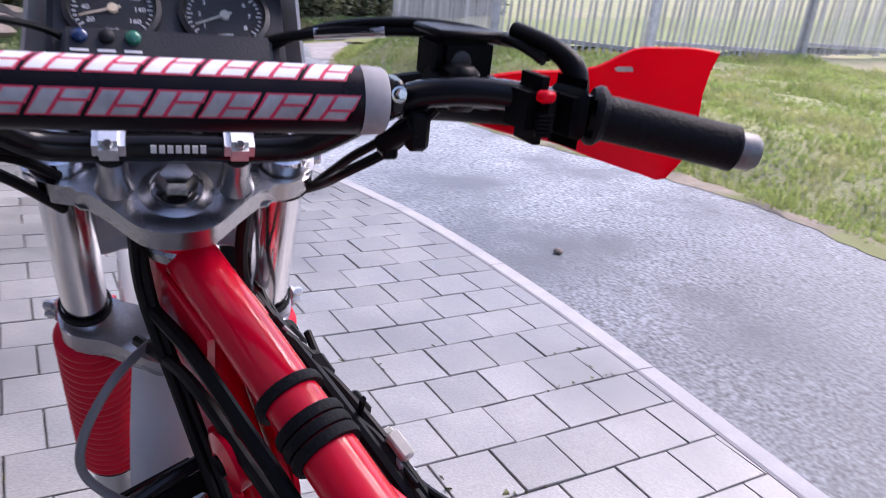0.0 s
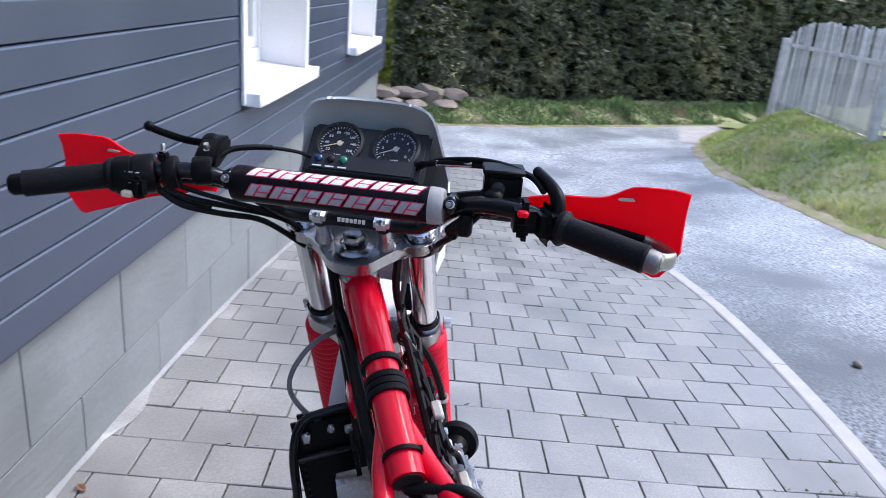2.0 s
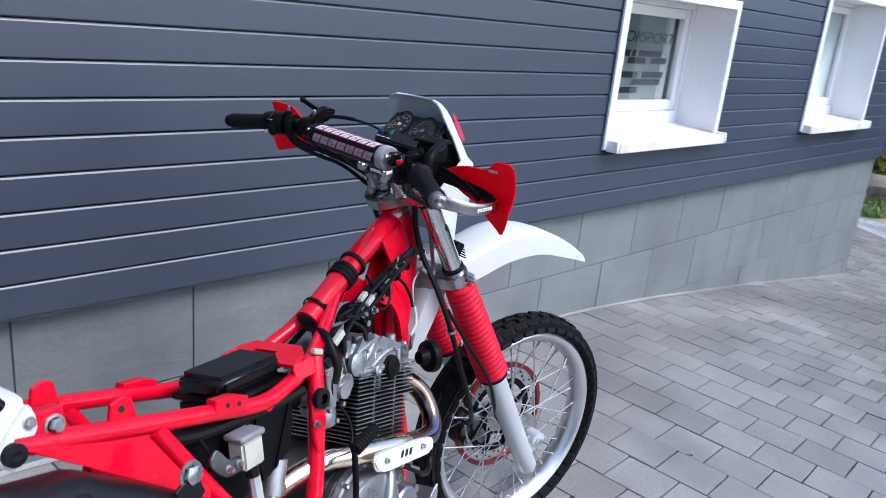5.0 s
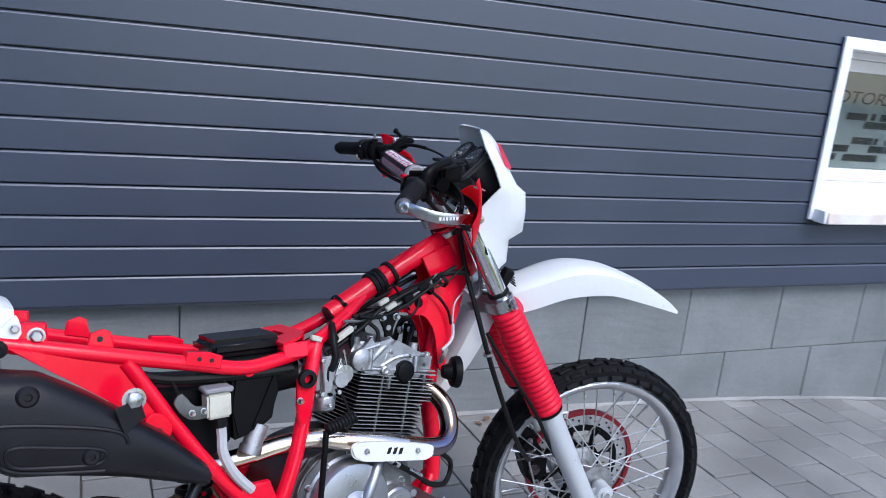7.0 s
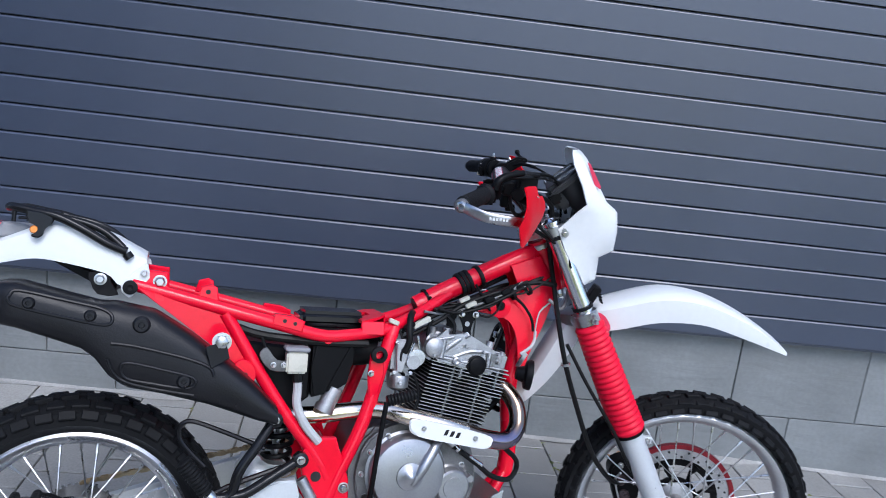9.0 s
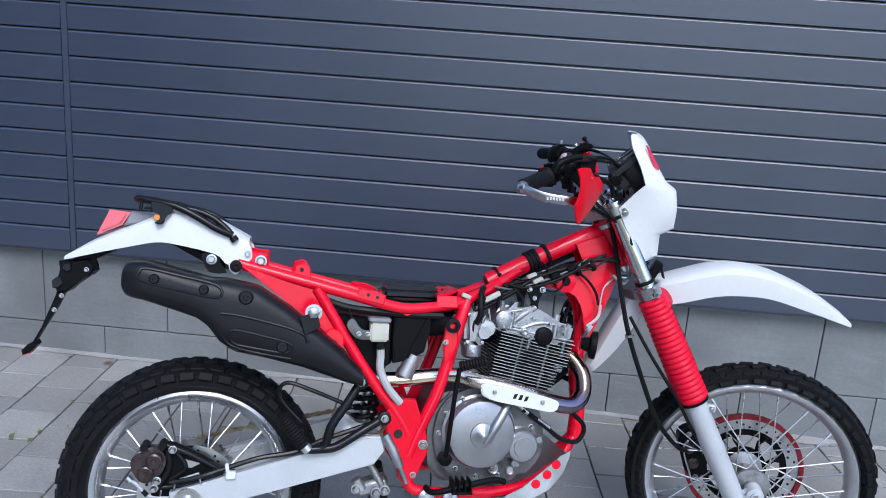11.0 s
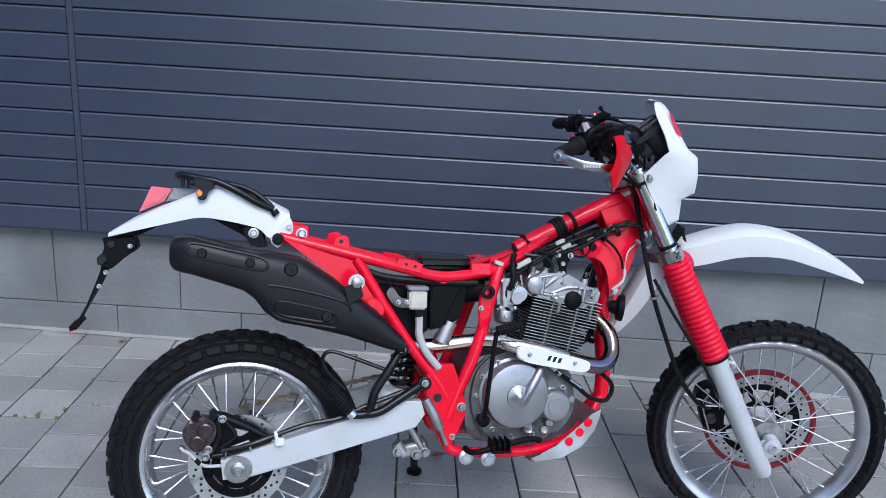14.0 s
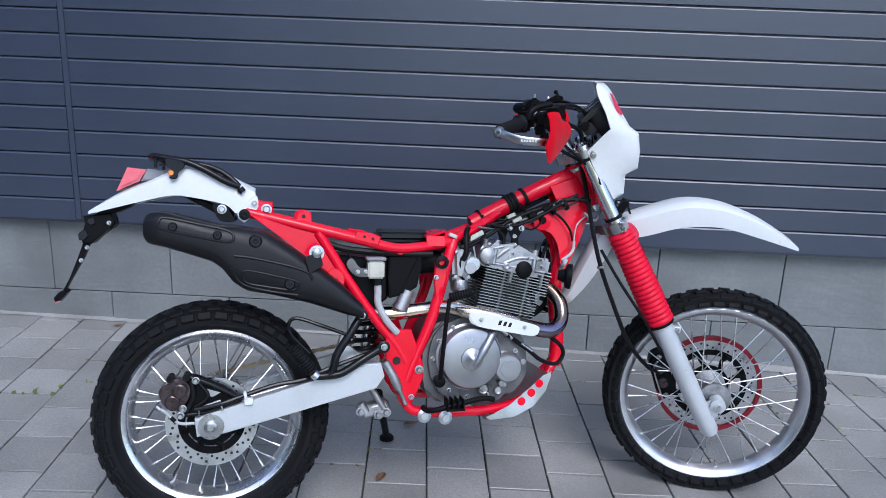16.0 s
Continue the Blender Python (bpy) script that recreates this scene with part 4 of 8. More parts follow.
    bolts("frame_bolt", [(0.255, -0.172 if s < 0 else 0.104, 0.769)], (0, s, 0), 0.019, 0.004, frame_ob)
    bolts("frame_bolt", [(0.578, 0.106 * s, 0.700)], (0, s, 0), 0.007, 0.006, frame_ob)
bm = B()   # folded seat plate across the frame
rear_z = 0.806
plate_v = [(0.612, -0.060), (0.612, 0.047), (0.590, 0.068), (0.552, 0.078), (0.552, 0.026), (0.586, 0.026), (0.586, -0.026), (0.552, -0.026), (0.552, -0.092), (0.590, -0.084)]
lo = [bm.verts.new((x, y, rear_z + (x - 0.552) * 0.23)) for x, y in plate_v]
hi = [bm.verts.new((x, y, rear_z + 0.006 + (x - 0.552) * 0.23)) for x, y in plate_v]
bm.faces.new(hi)
bm.faces.new(lo[::-1])
for k in range(len(lo)):
    bm.faces.new((lo[k], lo[(k + 1) % len(lo)], hi[(k + 1) % len(lo)], hi[k]))
for s in (1, -1):
    box(bm, (0.578, 0.091 * s if s < 0 else 0.074, 0.797), (0.052, 0.005, 0.030), 0.002, Matrix.Rotation(0.22 * s, 3, "X"))
box(bm, (0.612, -0.006, 0.808), (0.005, 0.105, 0.026), 0.002)
bp("seat_plate", bm, M_RED, frame_ob)
bm = B()
lathe(bm, [(0, 0), (0.0195, 0), (0.0195, 0.001), (0, 0.001)], (0.6995, 0, 0.8417), (-0.877, 0, -0.48), 20)
bp("tube_end", bm, M_ENGBLK, frame_ob, "dark open tube end")
bm = B()
lathe(bm, [(0.009, 0), (0.018, 0), (0.018, 0.010), (0.009, 0.012)], (0.592, -0.106, 0.742), (0, -1, 0), 20)
bp("rubber_grommet", bm, M_RUBBER)

# -- straps and wiring along the spine --
SP_A, SP_B = V(0.735, 0, 0.856), V(1.0, 0, 0.990)
SD = (SP_B - SP_A).normalized()
for t0, w, n in ((0.072, 0.026, 3), (0.125, 0.006, 1)):
    c = SP_A + SD * (t0 + 0.01)
    c = V(c.x, 0, 0.895 + (c.x - 0.80) * 0.48)
    bm = B()
    for i in range(n):
        o = c + SD * i * 0.011
        lathe(bm, [(0.0235, -0.0045), (0.0285, -0.0045), (0.0295, 0), (0.0285, 0.0045), (0.0235, 0.0045)], o, SD, 22)
    bp("rubber_strap", bm, M_RUBBER, None, "black rubber band round the frame tube")


def cable(points, r, name="cable", material=None, steer=False, n=7, label=""):
    bm = B()
    tube(bm, spline(points, n), r, 8)
    return bp(name, bm, material or M_CABLE, None, label, steer)


cable([(0.60, -0.07, 0.77), (0.66, -0.05, 0.79), (0.74, -0.045, 0.83), (0.82, -0.045, 0.868), (0.90, -0.048, 0.895), (0.98, -0.05, 0.918), (1.04, -0.055, 0.915)], 0.0065, "wiring_loom")
cable([(0.66, -0.055, 0.77), (0.74, -0.06, 0.815), (0.80, -0.058, 0.856), (0.88, -0.056, 0.888), (0.93, -0.05, 0.902), (1.0, -0.05, 0.93)], 0.005, "wiring_loom")
cable([(0.70, -0.02, 0.80), (0.76, 0.028, 0.842), (0.86, 0.032, 0.886), (0.95, 0.034, 0.928), (1.02, 0.040, 0.95)], 0.007, "wiring_loom")
cable([(0.66, 0.04, 0.78), (0.76, 0.038, 0.825), (0.86, 0.040, 0.866), (0.96, 0.042, 0.905), (1.06, 0.05, 0.90)], 0.006, "wiring_loom")
cable([(0.72, -0.07, 0.82), (0.715, -0.07, 0.79), (0.72, -0.075, 0.75), (0.74, -0.08, 0.72)], 0.0055)
cable([(0.255, -0.085, 0.80), (0.33, -0.088, 0.775), (0.42, -0.09, 0.766), (0.50, -0.09, 0.762), (0.57, -0.09, 0.762)], 0.009, "wiring_loom")
cable([(0.62, -0.05, 0.74), (0.66, -0.07, 0.72), (0.69, -0.06, 0.70)], 0.005)
cable([(0.935, -0.05, 0.879), (0.958, -0.052, 0.861), (0.982, -0.05, 0.831), (0.990, -0.05, 0.800)], 0.0035)
cable([(0.996, -0.05, 0.800), (0.992, -0.055, 0.777), (0.980, -0.06, 0.761), (0.956, -0.06, 0.745)], 0.004, "horn_lead", M_HOSE)
cable([(1.03, -0.045, 0.87), (1.005, -0.045, 0.845), (0.996, -0.048, 0.80)], 0.002, "horn_lead", M_HOSE)
for p, s, a in (((0.800, -0.060, 0.869), (0.026, 0.012, 0.010), 0.45), ((0.816, -0.064, 0.858), (0.028, 0.012, 0.011), 0.45), ((0.697, -0.070, 0.812), (0.045, 0.012, 0.013), 0.5), ((0.628, -0.080, 0.812), (0.024, 0.012, 0.011), -0.35)):
    bm = B()
    box(bm, p, s, 0.002, Matrix.Rotation(-a, 3, "Y"))
    bp("connector", bm, M_PALE, None, "milky plastic wiring connector")
for t0 in (0.727,):
    bm = B()
    z = 0.895 + (t0 - 0.80) * 0.48
    lathe(bm, [(0.0238, -0.003), (0.0258, -0.003), (0.0258, 0.003), (0.0238, 0.003)], (t0, 0, z), SD, 22)
    box(bm, (t0, -0.024, z + 0.006), (0.008, 0.007, 0.006), 0.001, Matrix.Rotation(-0.45, 3, "Y"))
    bp("cable_tie", bm, M_BLACK)
# loose wires hanging under the spine and round the carburettor
wire_rng = random.Random(41)
for i in range(9):
    x0, x1 = wire_rng.uniform(0.70, 0.80), wire_rng.uniform(0.92, 1.03)
    y0 = wire_rng.uniform(-0.068, -0.044)
    sag = wire_rng.uniform(0.004, 0.030)
    pts = []
    for k in range(6):
        x = x0 + (x1 - x0) * k / 5
        pts.append((x, y0 + wire_rng.uniform(-0.006, 0.006), 0.828 + (x - 0.70) * 0.34 - sag * math.sin(math.pi * k / 5) + wire_rng.uniform(-0.008, 0.008)))
    cable(pts, wire_rng.choice((0.0022, 0.003, 0.004)), "wire", (M_CABLE, M_CABLE, M_GREYCABLE)[i % 3], n=5)
cable([(0.64, -0.075, 0.800), (0.652, -0.084, 0.770), (0.648, -0.088, 0.735), (0.655, -0.080, 0.700), (0.668, -0.070, 0.690)], 0.0035, "vent_hose")
cable([(0.69, -0.066, 0.690), (0.700, -0.080, 0.655), (0.690, -0.090, 0.620), (0.660, -0.092, 0.590), (0.640, -0.094, 0.560)], 0.0032, "vent_hose")
cable([(0.76, -0.060, 0.830), (0.775, -0.075, 0.810), (0.770, -0.080, 0.785), (0.752, -0.078, 0.770)], 0.0045, "spark_lead")
cable([(0.90, -0.055, 0.880), (0.885, -0.066, 0.850), (0.862, -0.070, 0.832), (0.838, -0.066, 0.835)], 0.0026, "wire")
cable([(0.34, -0.094, 0.770), (0.352, -0.098, 0.735), (0.345, -0.100, 0.705), (0.365, -0.100, 0.680)], 0.003, "wire")
cable([(0.43, -0.092, 0.765), (0.438, -0.100, 0.740), (0.428, -0.104, 0.715)], 0.003, "wire")
for x, y, z, a in ((0.905, -0.056, 0.893, 0.5), (0.862, -0.062, 0.872, 0.4), (0.945, -0.054, 0.905, 0.35), (0.665, -0.080, 0.804, 0.7)):
    bm = B()
    box(bm, (x, y, z), (0.026, 0.014, 0.015), 0.003, Matrix.Rotation(-a, 3, "Y"))
    bp("connector", bm, M_BLACK, None, "black plastic wiring connector")
for x, z in ((0.925, 0.888), (0.965, 0.902)):
    bm = B()
    lathe(bm, [(0.013, -0.004), (0.0155, -0.004), (0.0155, 0.004), (0.013, 0.004)], (x, -0.052, z), SD, 16)
    bp("cable_tie", bm, M_BLACK)
# tie tail
bm = B()
rod(bm, (0.83, -0.05, 0.905), (0.868, -0.06, 0.845), 0.003, 6)
bp("cable_tie", bm, M_BLACK)

# -- engine --
TILT_E = Matrix.Translation((0.785, 0, 0.60)) @ Matrix.Rotation(radians(12), 4, "Y")


def eng(name, bm, material, parent=None, label="", **k):
    bmesh.ops.transform(bm, matrix=TILT_E, verts=bm.verts)
    return bp(name, bm, material, parent, label, **k)


bm = B()
case_outline = round2([(0.548, 0.44), (0.556, 0.535), (0.60, 0.578), (0.70, 0.592), (0.79, 0.572), (0.832, 0.53), (0.846, 0.45), (0.826, 0.395), (0.77, 0.358), (0.66, 0.352), (0.572, 0.365)], 4)
slab(bm, case_outline, -0.095, 0.095, 0.010, 2)
engine = bp("engine", bm, M_CRANK, None, "single-cylinder air-cooled engine with cast crankcase")
bm = B()
slab(bm, round2([(0.562, 0.45), (0.575, 0.54), (0.63, 0.585), (0.70, 0.590), (0.755, 0.565), (0.80, 0.53), (0.825, 0.45), (0.79, 0.392), (0.71, 0.366), (0.61, 0.372)], 4), -0.094, -0.112, 0.004, 2)
bp("case_flange", bm, M_CRANK, engine)
bm = B()   # round clutch cover with boss and rib
lathe(bm, [(0.092, 0.0), (0.092, 0.010), (0.086, 0.012), (0.085, 0.034), (0.080, 0.041), (0.066, 0.045), (0.031, 0.047), (0.030, 0.050), (0.027, 0.051), (0.014, 0.055), (0.006, 0.062), (0, 0.063)], (0.672, -0.104, 0.485), (0, -1, 0), 64)
bp("clutch_cover", bm, M_CASE, engine, "smooth silver-grey clutch cover")
bm = B()
tube(bm, spline([(0.676, -0.154, 0.466), (0.698, -0.154, 0.502), (0.722, -0.146, 0.540), (0.738, -0.130, 0.563)], 5), [0.006, 0.008, 0.009, 0.010, 0.011, 0.012, 0.012, 0.012, 0.012, 0.012, 0.012, 0.012, 0.012, 0.012, 0.012, 0.012], 12)
bp("cover_rib", bm, M_CASE, engine)
bm = B()
lathe(bm, [(0.045, 0.0), (0.045, 0.008), (0.040, 0.012), (0.039, 0.036), (0.035, 0.040), (0.024, 0.0405), (0.0235, 0.043), (0, 0.0435)], (0.778, -0.104, 0.454), (0, -1, 0), 40)
for a in (0.4, 2.6, 4.3):
    rod(bm, (0.778 + 0.045 * math.cos(a), -0.100, 0.454 + 0.045 * math.sin(a)), (0.778 + 0.045 * math.cos(a), -0.140, 0.454 + 0.045 * math.sin(a)), 0.008)
bp("oil_filter_cover", bm, M_CASE, engine)
for x, z, r in ((0.715, 0.395, 0.015), (0.757, 0.390, 0.012)):
    bm = B()
    lathe(bm, [(r, 0), (r, 0.010), (r * 0.8, 0.013), (r * 0.75, 0.006), (0, 0.006)], (x, -0.110, z), (0, -1, 0), 20)
    bp("case_plug", bm, M_STEEL, engine)
for i in range(13):
    a = 2 * math.pi * i / 13 + 0.2
    x, z = 0.690 + 0.118 * math.cos(a), 0.476 + 0.104 * math.sin(a)
    bolts("case_bolt", [(x, -0.111, z)], (0, -1, 0), 0.0065, 0.007, engine)
bm = B()   # left-hand alternator cover
lathe(bm, [(0.09, 0.0), (0.09, 0.014), (0.08, 0.03), (0.05, 0.036), (0, 0.037)], (0.71, 0.094, 0.46), (0, 1, 0), 40)
bp("alternator_cover", bm, M_CASE, engine)
bm = B()   # barrel core
box(bm, (0, 0, 0.06), (0.135, 0.135, 0.16), 0.02, None, 2)
eng("barrel", bm, M_ENGBLK, engine)
for i in range(17):
    bm = B()
    z = -0.012 + i * 0.0079
    upper = i > 9   # the head's fins reach further forward than the barrel's
    box(bm, (0.006 if upper else -0.006, 0, z), (0.190 if upper else 0.170 - 0.008 * (i < 2), 0.190, 0.0022), 0.0)
    fins = eng("cooling_fin", bm, M_FINEDGE, engine, smooth=False)
    fins.data.materials.append(M_ENGBLK)
    for p in fins.data.polygons:
        p.material_index = 1 if p.area > 0.004 else 0
# studs between fins
for x in (-0.030, 0.040):
    for s in (1, -1):
        bm = B()
        rod(bm, (x, 0.088 * s, -0.015), (x, 0.088 * s, 0.14), 0.0035, 8)
        eng("barrel_stud", bm, M_CRANK, engine)
bm = B()   # head
box(bm, (0.0, 0, 0.140), (0.160, 0.160, 0.034), 0.008, None, 2)
for i in range(2):
    box(bm, (0.008, 0, 0.124 + i * 0.0088), (0.196 - 0.010 * i, 0.188, 0.0028))
box(bm, (0.07, -0.078, 0.150), (0.050, 0.020, 0.040), 0.006, None, 2)
box(bm, (-0.012, -0.084, 0.125), (0.012, 0.012, 0.085), 0.004)
box(bm, (0.080, -0.080, 0.128), (0.010, 0.016, 0.09), 0.003)
lathe(bm, [(0.0095, 0), (0.0095, 0.012), (0.006, 0.014), (0, 0.010)], (-0.033, -0.088, 0.126), (0, -1, 0), 16)
eng("cylinder_head", bm, M_CAST, engine)
bm = B()   # rocker cover
slab(bm, round2([(0.712, 0.783), (0.728, 0.795), (0.750, 0.790), (0.775, 0.790), (0.800, 0.793), (0.822, 0.784), (0.855, 0.766), (0.880, 0.752), (0.896, 0.738), (0.897, 0.712), (0.880, 0.696), (0.822, 0.706), (0.758, 0.721), (0.712, 0.731), (0.703, 0.755)], 3), -0.090, 0.090, 0.012, 3)
lathe(bm, [(0.024, 0), (0.023, 0.008), (0.017, 0.012), (0, 0.013)], (0.726, -0.086, 0.758), (0, -1, 0), 26)
tube(bm, spline([(0.752, -0.083, 0.752), (0.775, -0.086, 0.772), (0.806, -0.076, 0.788)], 4), 0.008, 10)
tube(bm, spline([(0.768, -0.086, 0.735), (0.815, -0.088, 0.752), (0.862, -0.086, 0.748), (0.890, -0.080, 0.730)], 4), 0.006, 8)
box(bm, (0.787, -0.082, 0.748), (0.012, 0.018, 0.036), 0.004, Matrix.Rotation(0.14, 3, "Y"))
box(bm, (0.878, -0.078, 0.738), (0.026, 0.024, 0.030), 0.006, Matrix.Rotation(0.14, 3, "Y"))
for x, z in ((0.722, 0.790), (0.755, 0.788), (0.867, 0.760)):
    rod(bm, (x, -0.070, z - 0.01), (x + 0.004, -0.070, z + 0.014), 0.010, 12)
for a, b, r in (((0.716, -0.091, 0.742), (0.890, -0.091, 0.712), 0.0045), ((0.742, -0.091, 0.736), (0.748, -0.091, 0.778), 0.007), ((0.858, -0.091, 0.716), (0.862, -0.091, 0.750), 0.007), ((0.716, -0.088, 0.774), (0.770, -0.088, 0.784), 0.005)):
    rod(bm, a, b, r, 10)
bp("rocker_cover", bm, M_CAST, engine)
bm = B()
lathe(bm, [(0.024, -0.012), (0.024, 0.001), (0.0205, 0.002), (0.0205, 0.006), (0.017, 0.008), (0, 0.008)], (0.830, -0.095, 0.720), (0, -1, 0), 24)
bp("head_plug", bm, M_BLACK, engine)
for x, z in ((0.724, 0.742), (0.752, 0.776), (0.800, 0.765), (0.845, 0.752), (0.884, 0.728), (0.882, 0.748)):
    bolts("head_bolt", [(x, -0.090, z)], (0, -1, 0), 0.0055, 0.005, engine, M_CAST)
bm = B()   # head stay
stay_outline = round2([(0.790, 0.842), (0.840, 0.842), (0.832, 0.825), (0.822, 0.80), (0.825, 0.776), (0.800, 0.776), (0.806, 0.80)], 3)
slab(bm, stay_outline, -0.060, -0.053, 0.001)
stay = bp("head_stay", bm, M_BLACK, engine)
bm = B()
slab(bm, stay_outline, 0.053, 0.060, 0.001)
bp("head_stay", bm, M_BLACK, engine)
bm = B()
lathe(bm, [(0, 0), (0.006, 0), (0.006, 0.001), (0, 0.001)], (0.812, -0.0605, 0.812), (0, -1, 0), 16)
bp("stay_hole", bm, M_CAST, stay)
bolts("stay_bolt", [(0.797, -0.060, 0.835), (0.832, -0.060, 0.834), (0.812, -0.060, 0.785)], (0, -1, 0), 0.008, 0.005, stay)

# carburettor, inlet and air box
bm = B()
box(bm, (0.655, -0.04, 0.735), (0.05, 0.085, 0.075), 0.008, None, 2)
box(bm, (0.655, -0.045, 0.69), (0.045, 0.06, 0.03), 0.008, None, 2)
lathe(bm, [(0.026, -0.06), (0.026, 0.06)], (0.66, -0.03, 0.735), (1, 0, 0), 20)
lathe(bm, [(0.020, 0), (0.020, 0.02), (0.012, 0.024), (0, 0.024)], (0.645, -0.04, 0.772), (0, 0, 1), 18)
rod(bm, (0.676, -0.085, 0.725), (0.676, -0.098, 0.725), 0.016)
rod(bm, (0.638, -0.085, 0.70), (0.638, -0.094, 0.70), 0.005)
slab(bm, [(0.635, 0.775), (0.668, 0.775), (0.665, 0.74), (0.655, 0.70), (0.64, 0.70)], -0.09, -0.083, 0.002)
carb = bp("carburettor", bm, M_CAST, None, "grey cast carburettor")
bm = B()
lathe(bm, [(0.015, 0), (0.019, 0.002), (0.015, 0.005), (0.019, 0.008), (0, 0.009)], (0.684, -0.088, 0.735), (0, -1, 0), 20)
bp("throttle_pulley", bm, M_STEEL, carb)
for p, q, r in (((0.684, -0.09, 0.784), (0.692, -0.092, 0.742), 0.003), ((0.676, -0.094, 0.768), (0.664, -0.092, 0.735), 0.0028)):
    bm = B()
    rod(bm, p, q, r, 8)
    bp("linkage_rod", bm, M_STEEL, carb)
for x, z in ((0.636, 0.768), (0.664, 0.768), (0.634, 0.700), (0.672, 0.700), (0.650, 0.676)):
    bm = B()
    lathe(bm, [(0.0045, 0), (0.0045, 0.004), (0.002, 0.0045), (0, 0.003)], (x, -0.091, z), (0, -1, 0), 12)
    bp("carburettor_screw", bm, M_STEEL, carb)
bm = B()
lathe(bm, [(0.024, 0), (0.026, 0.004), (0.024, 0.028), (0.016, 0.034), (0, 0.035)], (0.655, -0.055, 0.690), (0, 0, -1), 20)
bp("float_bowl", bm, M_CAST, carb)
bm = B()
tube(bm, spline([(0.70, -0.02, 0.725), (0.725, -0.01, 0.715), (0.75, 0, 0.705)], 4), [0.029, 0.030, 0.030, 0.030, 0.029, 0.029, 0.029, 0.03, 0.03], 18)
bp("intake_boot", bm, M_RUBBER)
bm = B()
tube(bm, spline([(0.61, -0.03, 0.738), (0.58, -0.02, 0.738), (0.53, -0.01, 0.735)], 4), [0.030, 0.031, 0.031, 0.033, 0.034, 0.035, 0.036, 0.037, 0.038], 18)
bp("intake_boot", bm, M_RUBBER)
bm = B()
slab(bm, [(0.452, 0.760), (0.545, 0.760), (0.540, 0.72), (0.530, 0.672), (0.497, 0.652), (0.455, 0.642), (0.450, 0.70)], -0.090, 0.085, 0.006, 2)
airbox = bp("air_box", bm, M_BLACK, None, "black plastic air box under the seat rails")
bm = B()
slab(bm, [(0.532, 0.757), (0.537, 0.757), (0.490, 0.660), (0.485, 0.660)], -0.094, -0.09)
bp("box_rib", bm, M_BLACK, airbox)
bm = B()
slab(bm, [(0.295, 0.760), (0.452, 0.745), (0.452, 0.640), (0.40, 0.60), (0.345, 0.68)], -0.075, 0.085, 0.006)
bp("inner_mudguard", bm, M_BLACK, None, "black plastic inner mudguard")
bm = B()   # tray seen from above
box(bm, (0.500, 0, 0.782), (0.150, 0.135, 0.014), 0.005)
bp("tray", bm, M_BLACK, None, "black plastic tray between the seat rails")
bm = B()
box(bm, (0.498, -0.004, 0.808), (0.150, 0.108, 0.034), 0.012, None, 3)
bp("relay_box", bm, M_GLOSS)
bm = B()
tube(bm, spline([(0.705, 0.004, 0.828), (0.690, -0.030, 0.830), (0.672, -0.066, 0.828), (0.664, -0.086, 0.800), (0.664, -0.092, 0.770), (0.655, -0.088, 0.745)], 6), 0.0075, 10)
bp("breather_hose", bm, M_CABLE)
# brake fluid reservoir with its bracket and hose
bm = B()
box(bm, (0.413, -0.108, 0.722), (0.044, 0.034, 0.046), 0.004, None, 2)
res = bp("fluid_reservoir", bm, M_PALE, None, "milky rear brake fluid reservoir")
bm = B()
box(bm, (0.413, -0.108, 0.750), (0.052, 0.040, 0.010), 0.003)
bp("reservoir_cap", bm, M_GREYPANEL, res)
bm = B()
slab(bm, round2([(0.335, 0.735), (0.35, 0.752), (0.372, 0.725), (0.398, 0.725), (0.398, 0.705), (0.36, 0.705)], 3), -0.118, -0.112, 0.001)
bp("bracket", bm, M_CRANK, res)
bolts("bracket_bolt", [(0.365, -0.118, 0.716), (0.386, -0.118, 0.716)], (0, -1, 0), 0.006, 0.006, res)
cable([(0.418, -0.110, 0.705), (0.420, -0.112, 0.665), (0.421, -0.115, 0.632), (0.441, -0.116, 0.590), (0.474, -0.112, 0.552)], 0.0095, "reservoir_hose", M_HOSE, label="grey rubber reservoir hose")
cable([(0.418, -0.110, 0.712), (0.418, -0.110, 0.695), (0.419, -0.111, 0.680)], 0.0112, "hose_sleeve", M_CABLE)
bm = B()
rod(bm, (0.507, -0.075, 0.662), (0.488, -0.078, 0.618), 0.019, 20)
rod(bm, (0.490, -0.078, 0.624), (0.484, -0.079, 0.610), 0.022, 20)
bp("crossover_pipe", bm, M_CAST)

# -- exhaust --
hp = spline([(0.872, -0.035, 0.672), (0.915, -0.055, 0.665), (0.942, -0.085, 0.628), (0.938, -0.110, 0.582), (0.905, -0.128, 0.556), (0.850, -0.134, 0.562), (0.80, -0.136, 0.577)], 8)
bm = B()
tube(bm, hp, 0.0205, 20)
lathe(bm, [(0.0205, -0.008), (0.030, -0.008), (0.030, 0.004), (0.0205, 0.004)], hp[1], hp[3] - hp[0], 20)
exhaust = bp("exhaust_header", bm, M_BLUEING, None, "heat-tinted steel exhaust header bend")
bm = B()
tube(bm, spline([(0.80, -0.136, 0.577), (0.74, -0.137, 0.595), (0.673, -0.125, 0.608), (0.611, -0.095, 0.617), (0.55, -0.070, 0.609), (0.47, -0.062, 0.598), (0.40, -0.070, 0.602), (0.33, -0.10, 0.640)], 6), 0.0195, 20)
bp("exhaust_pipe", bm, M_PIPE, exhaust, "polished exhaust pipe with golden heat tint")
bm = B()
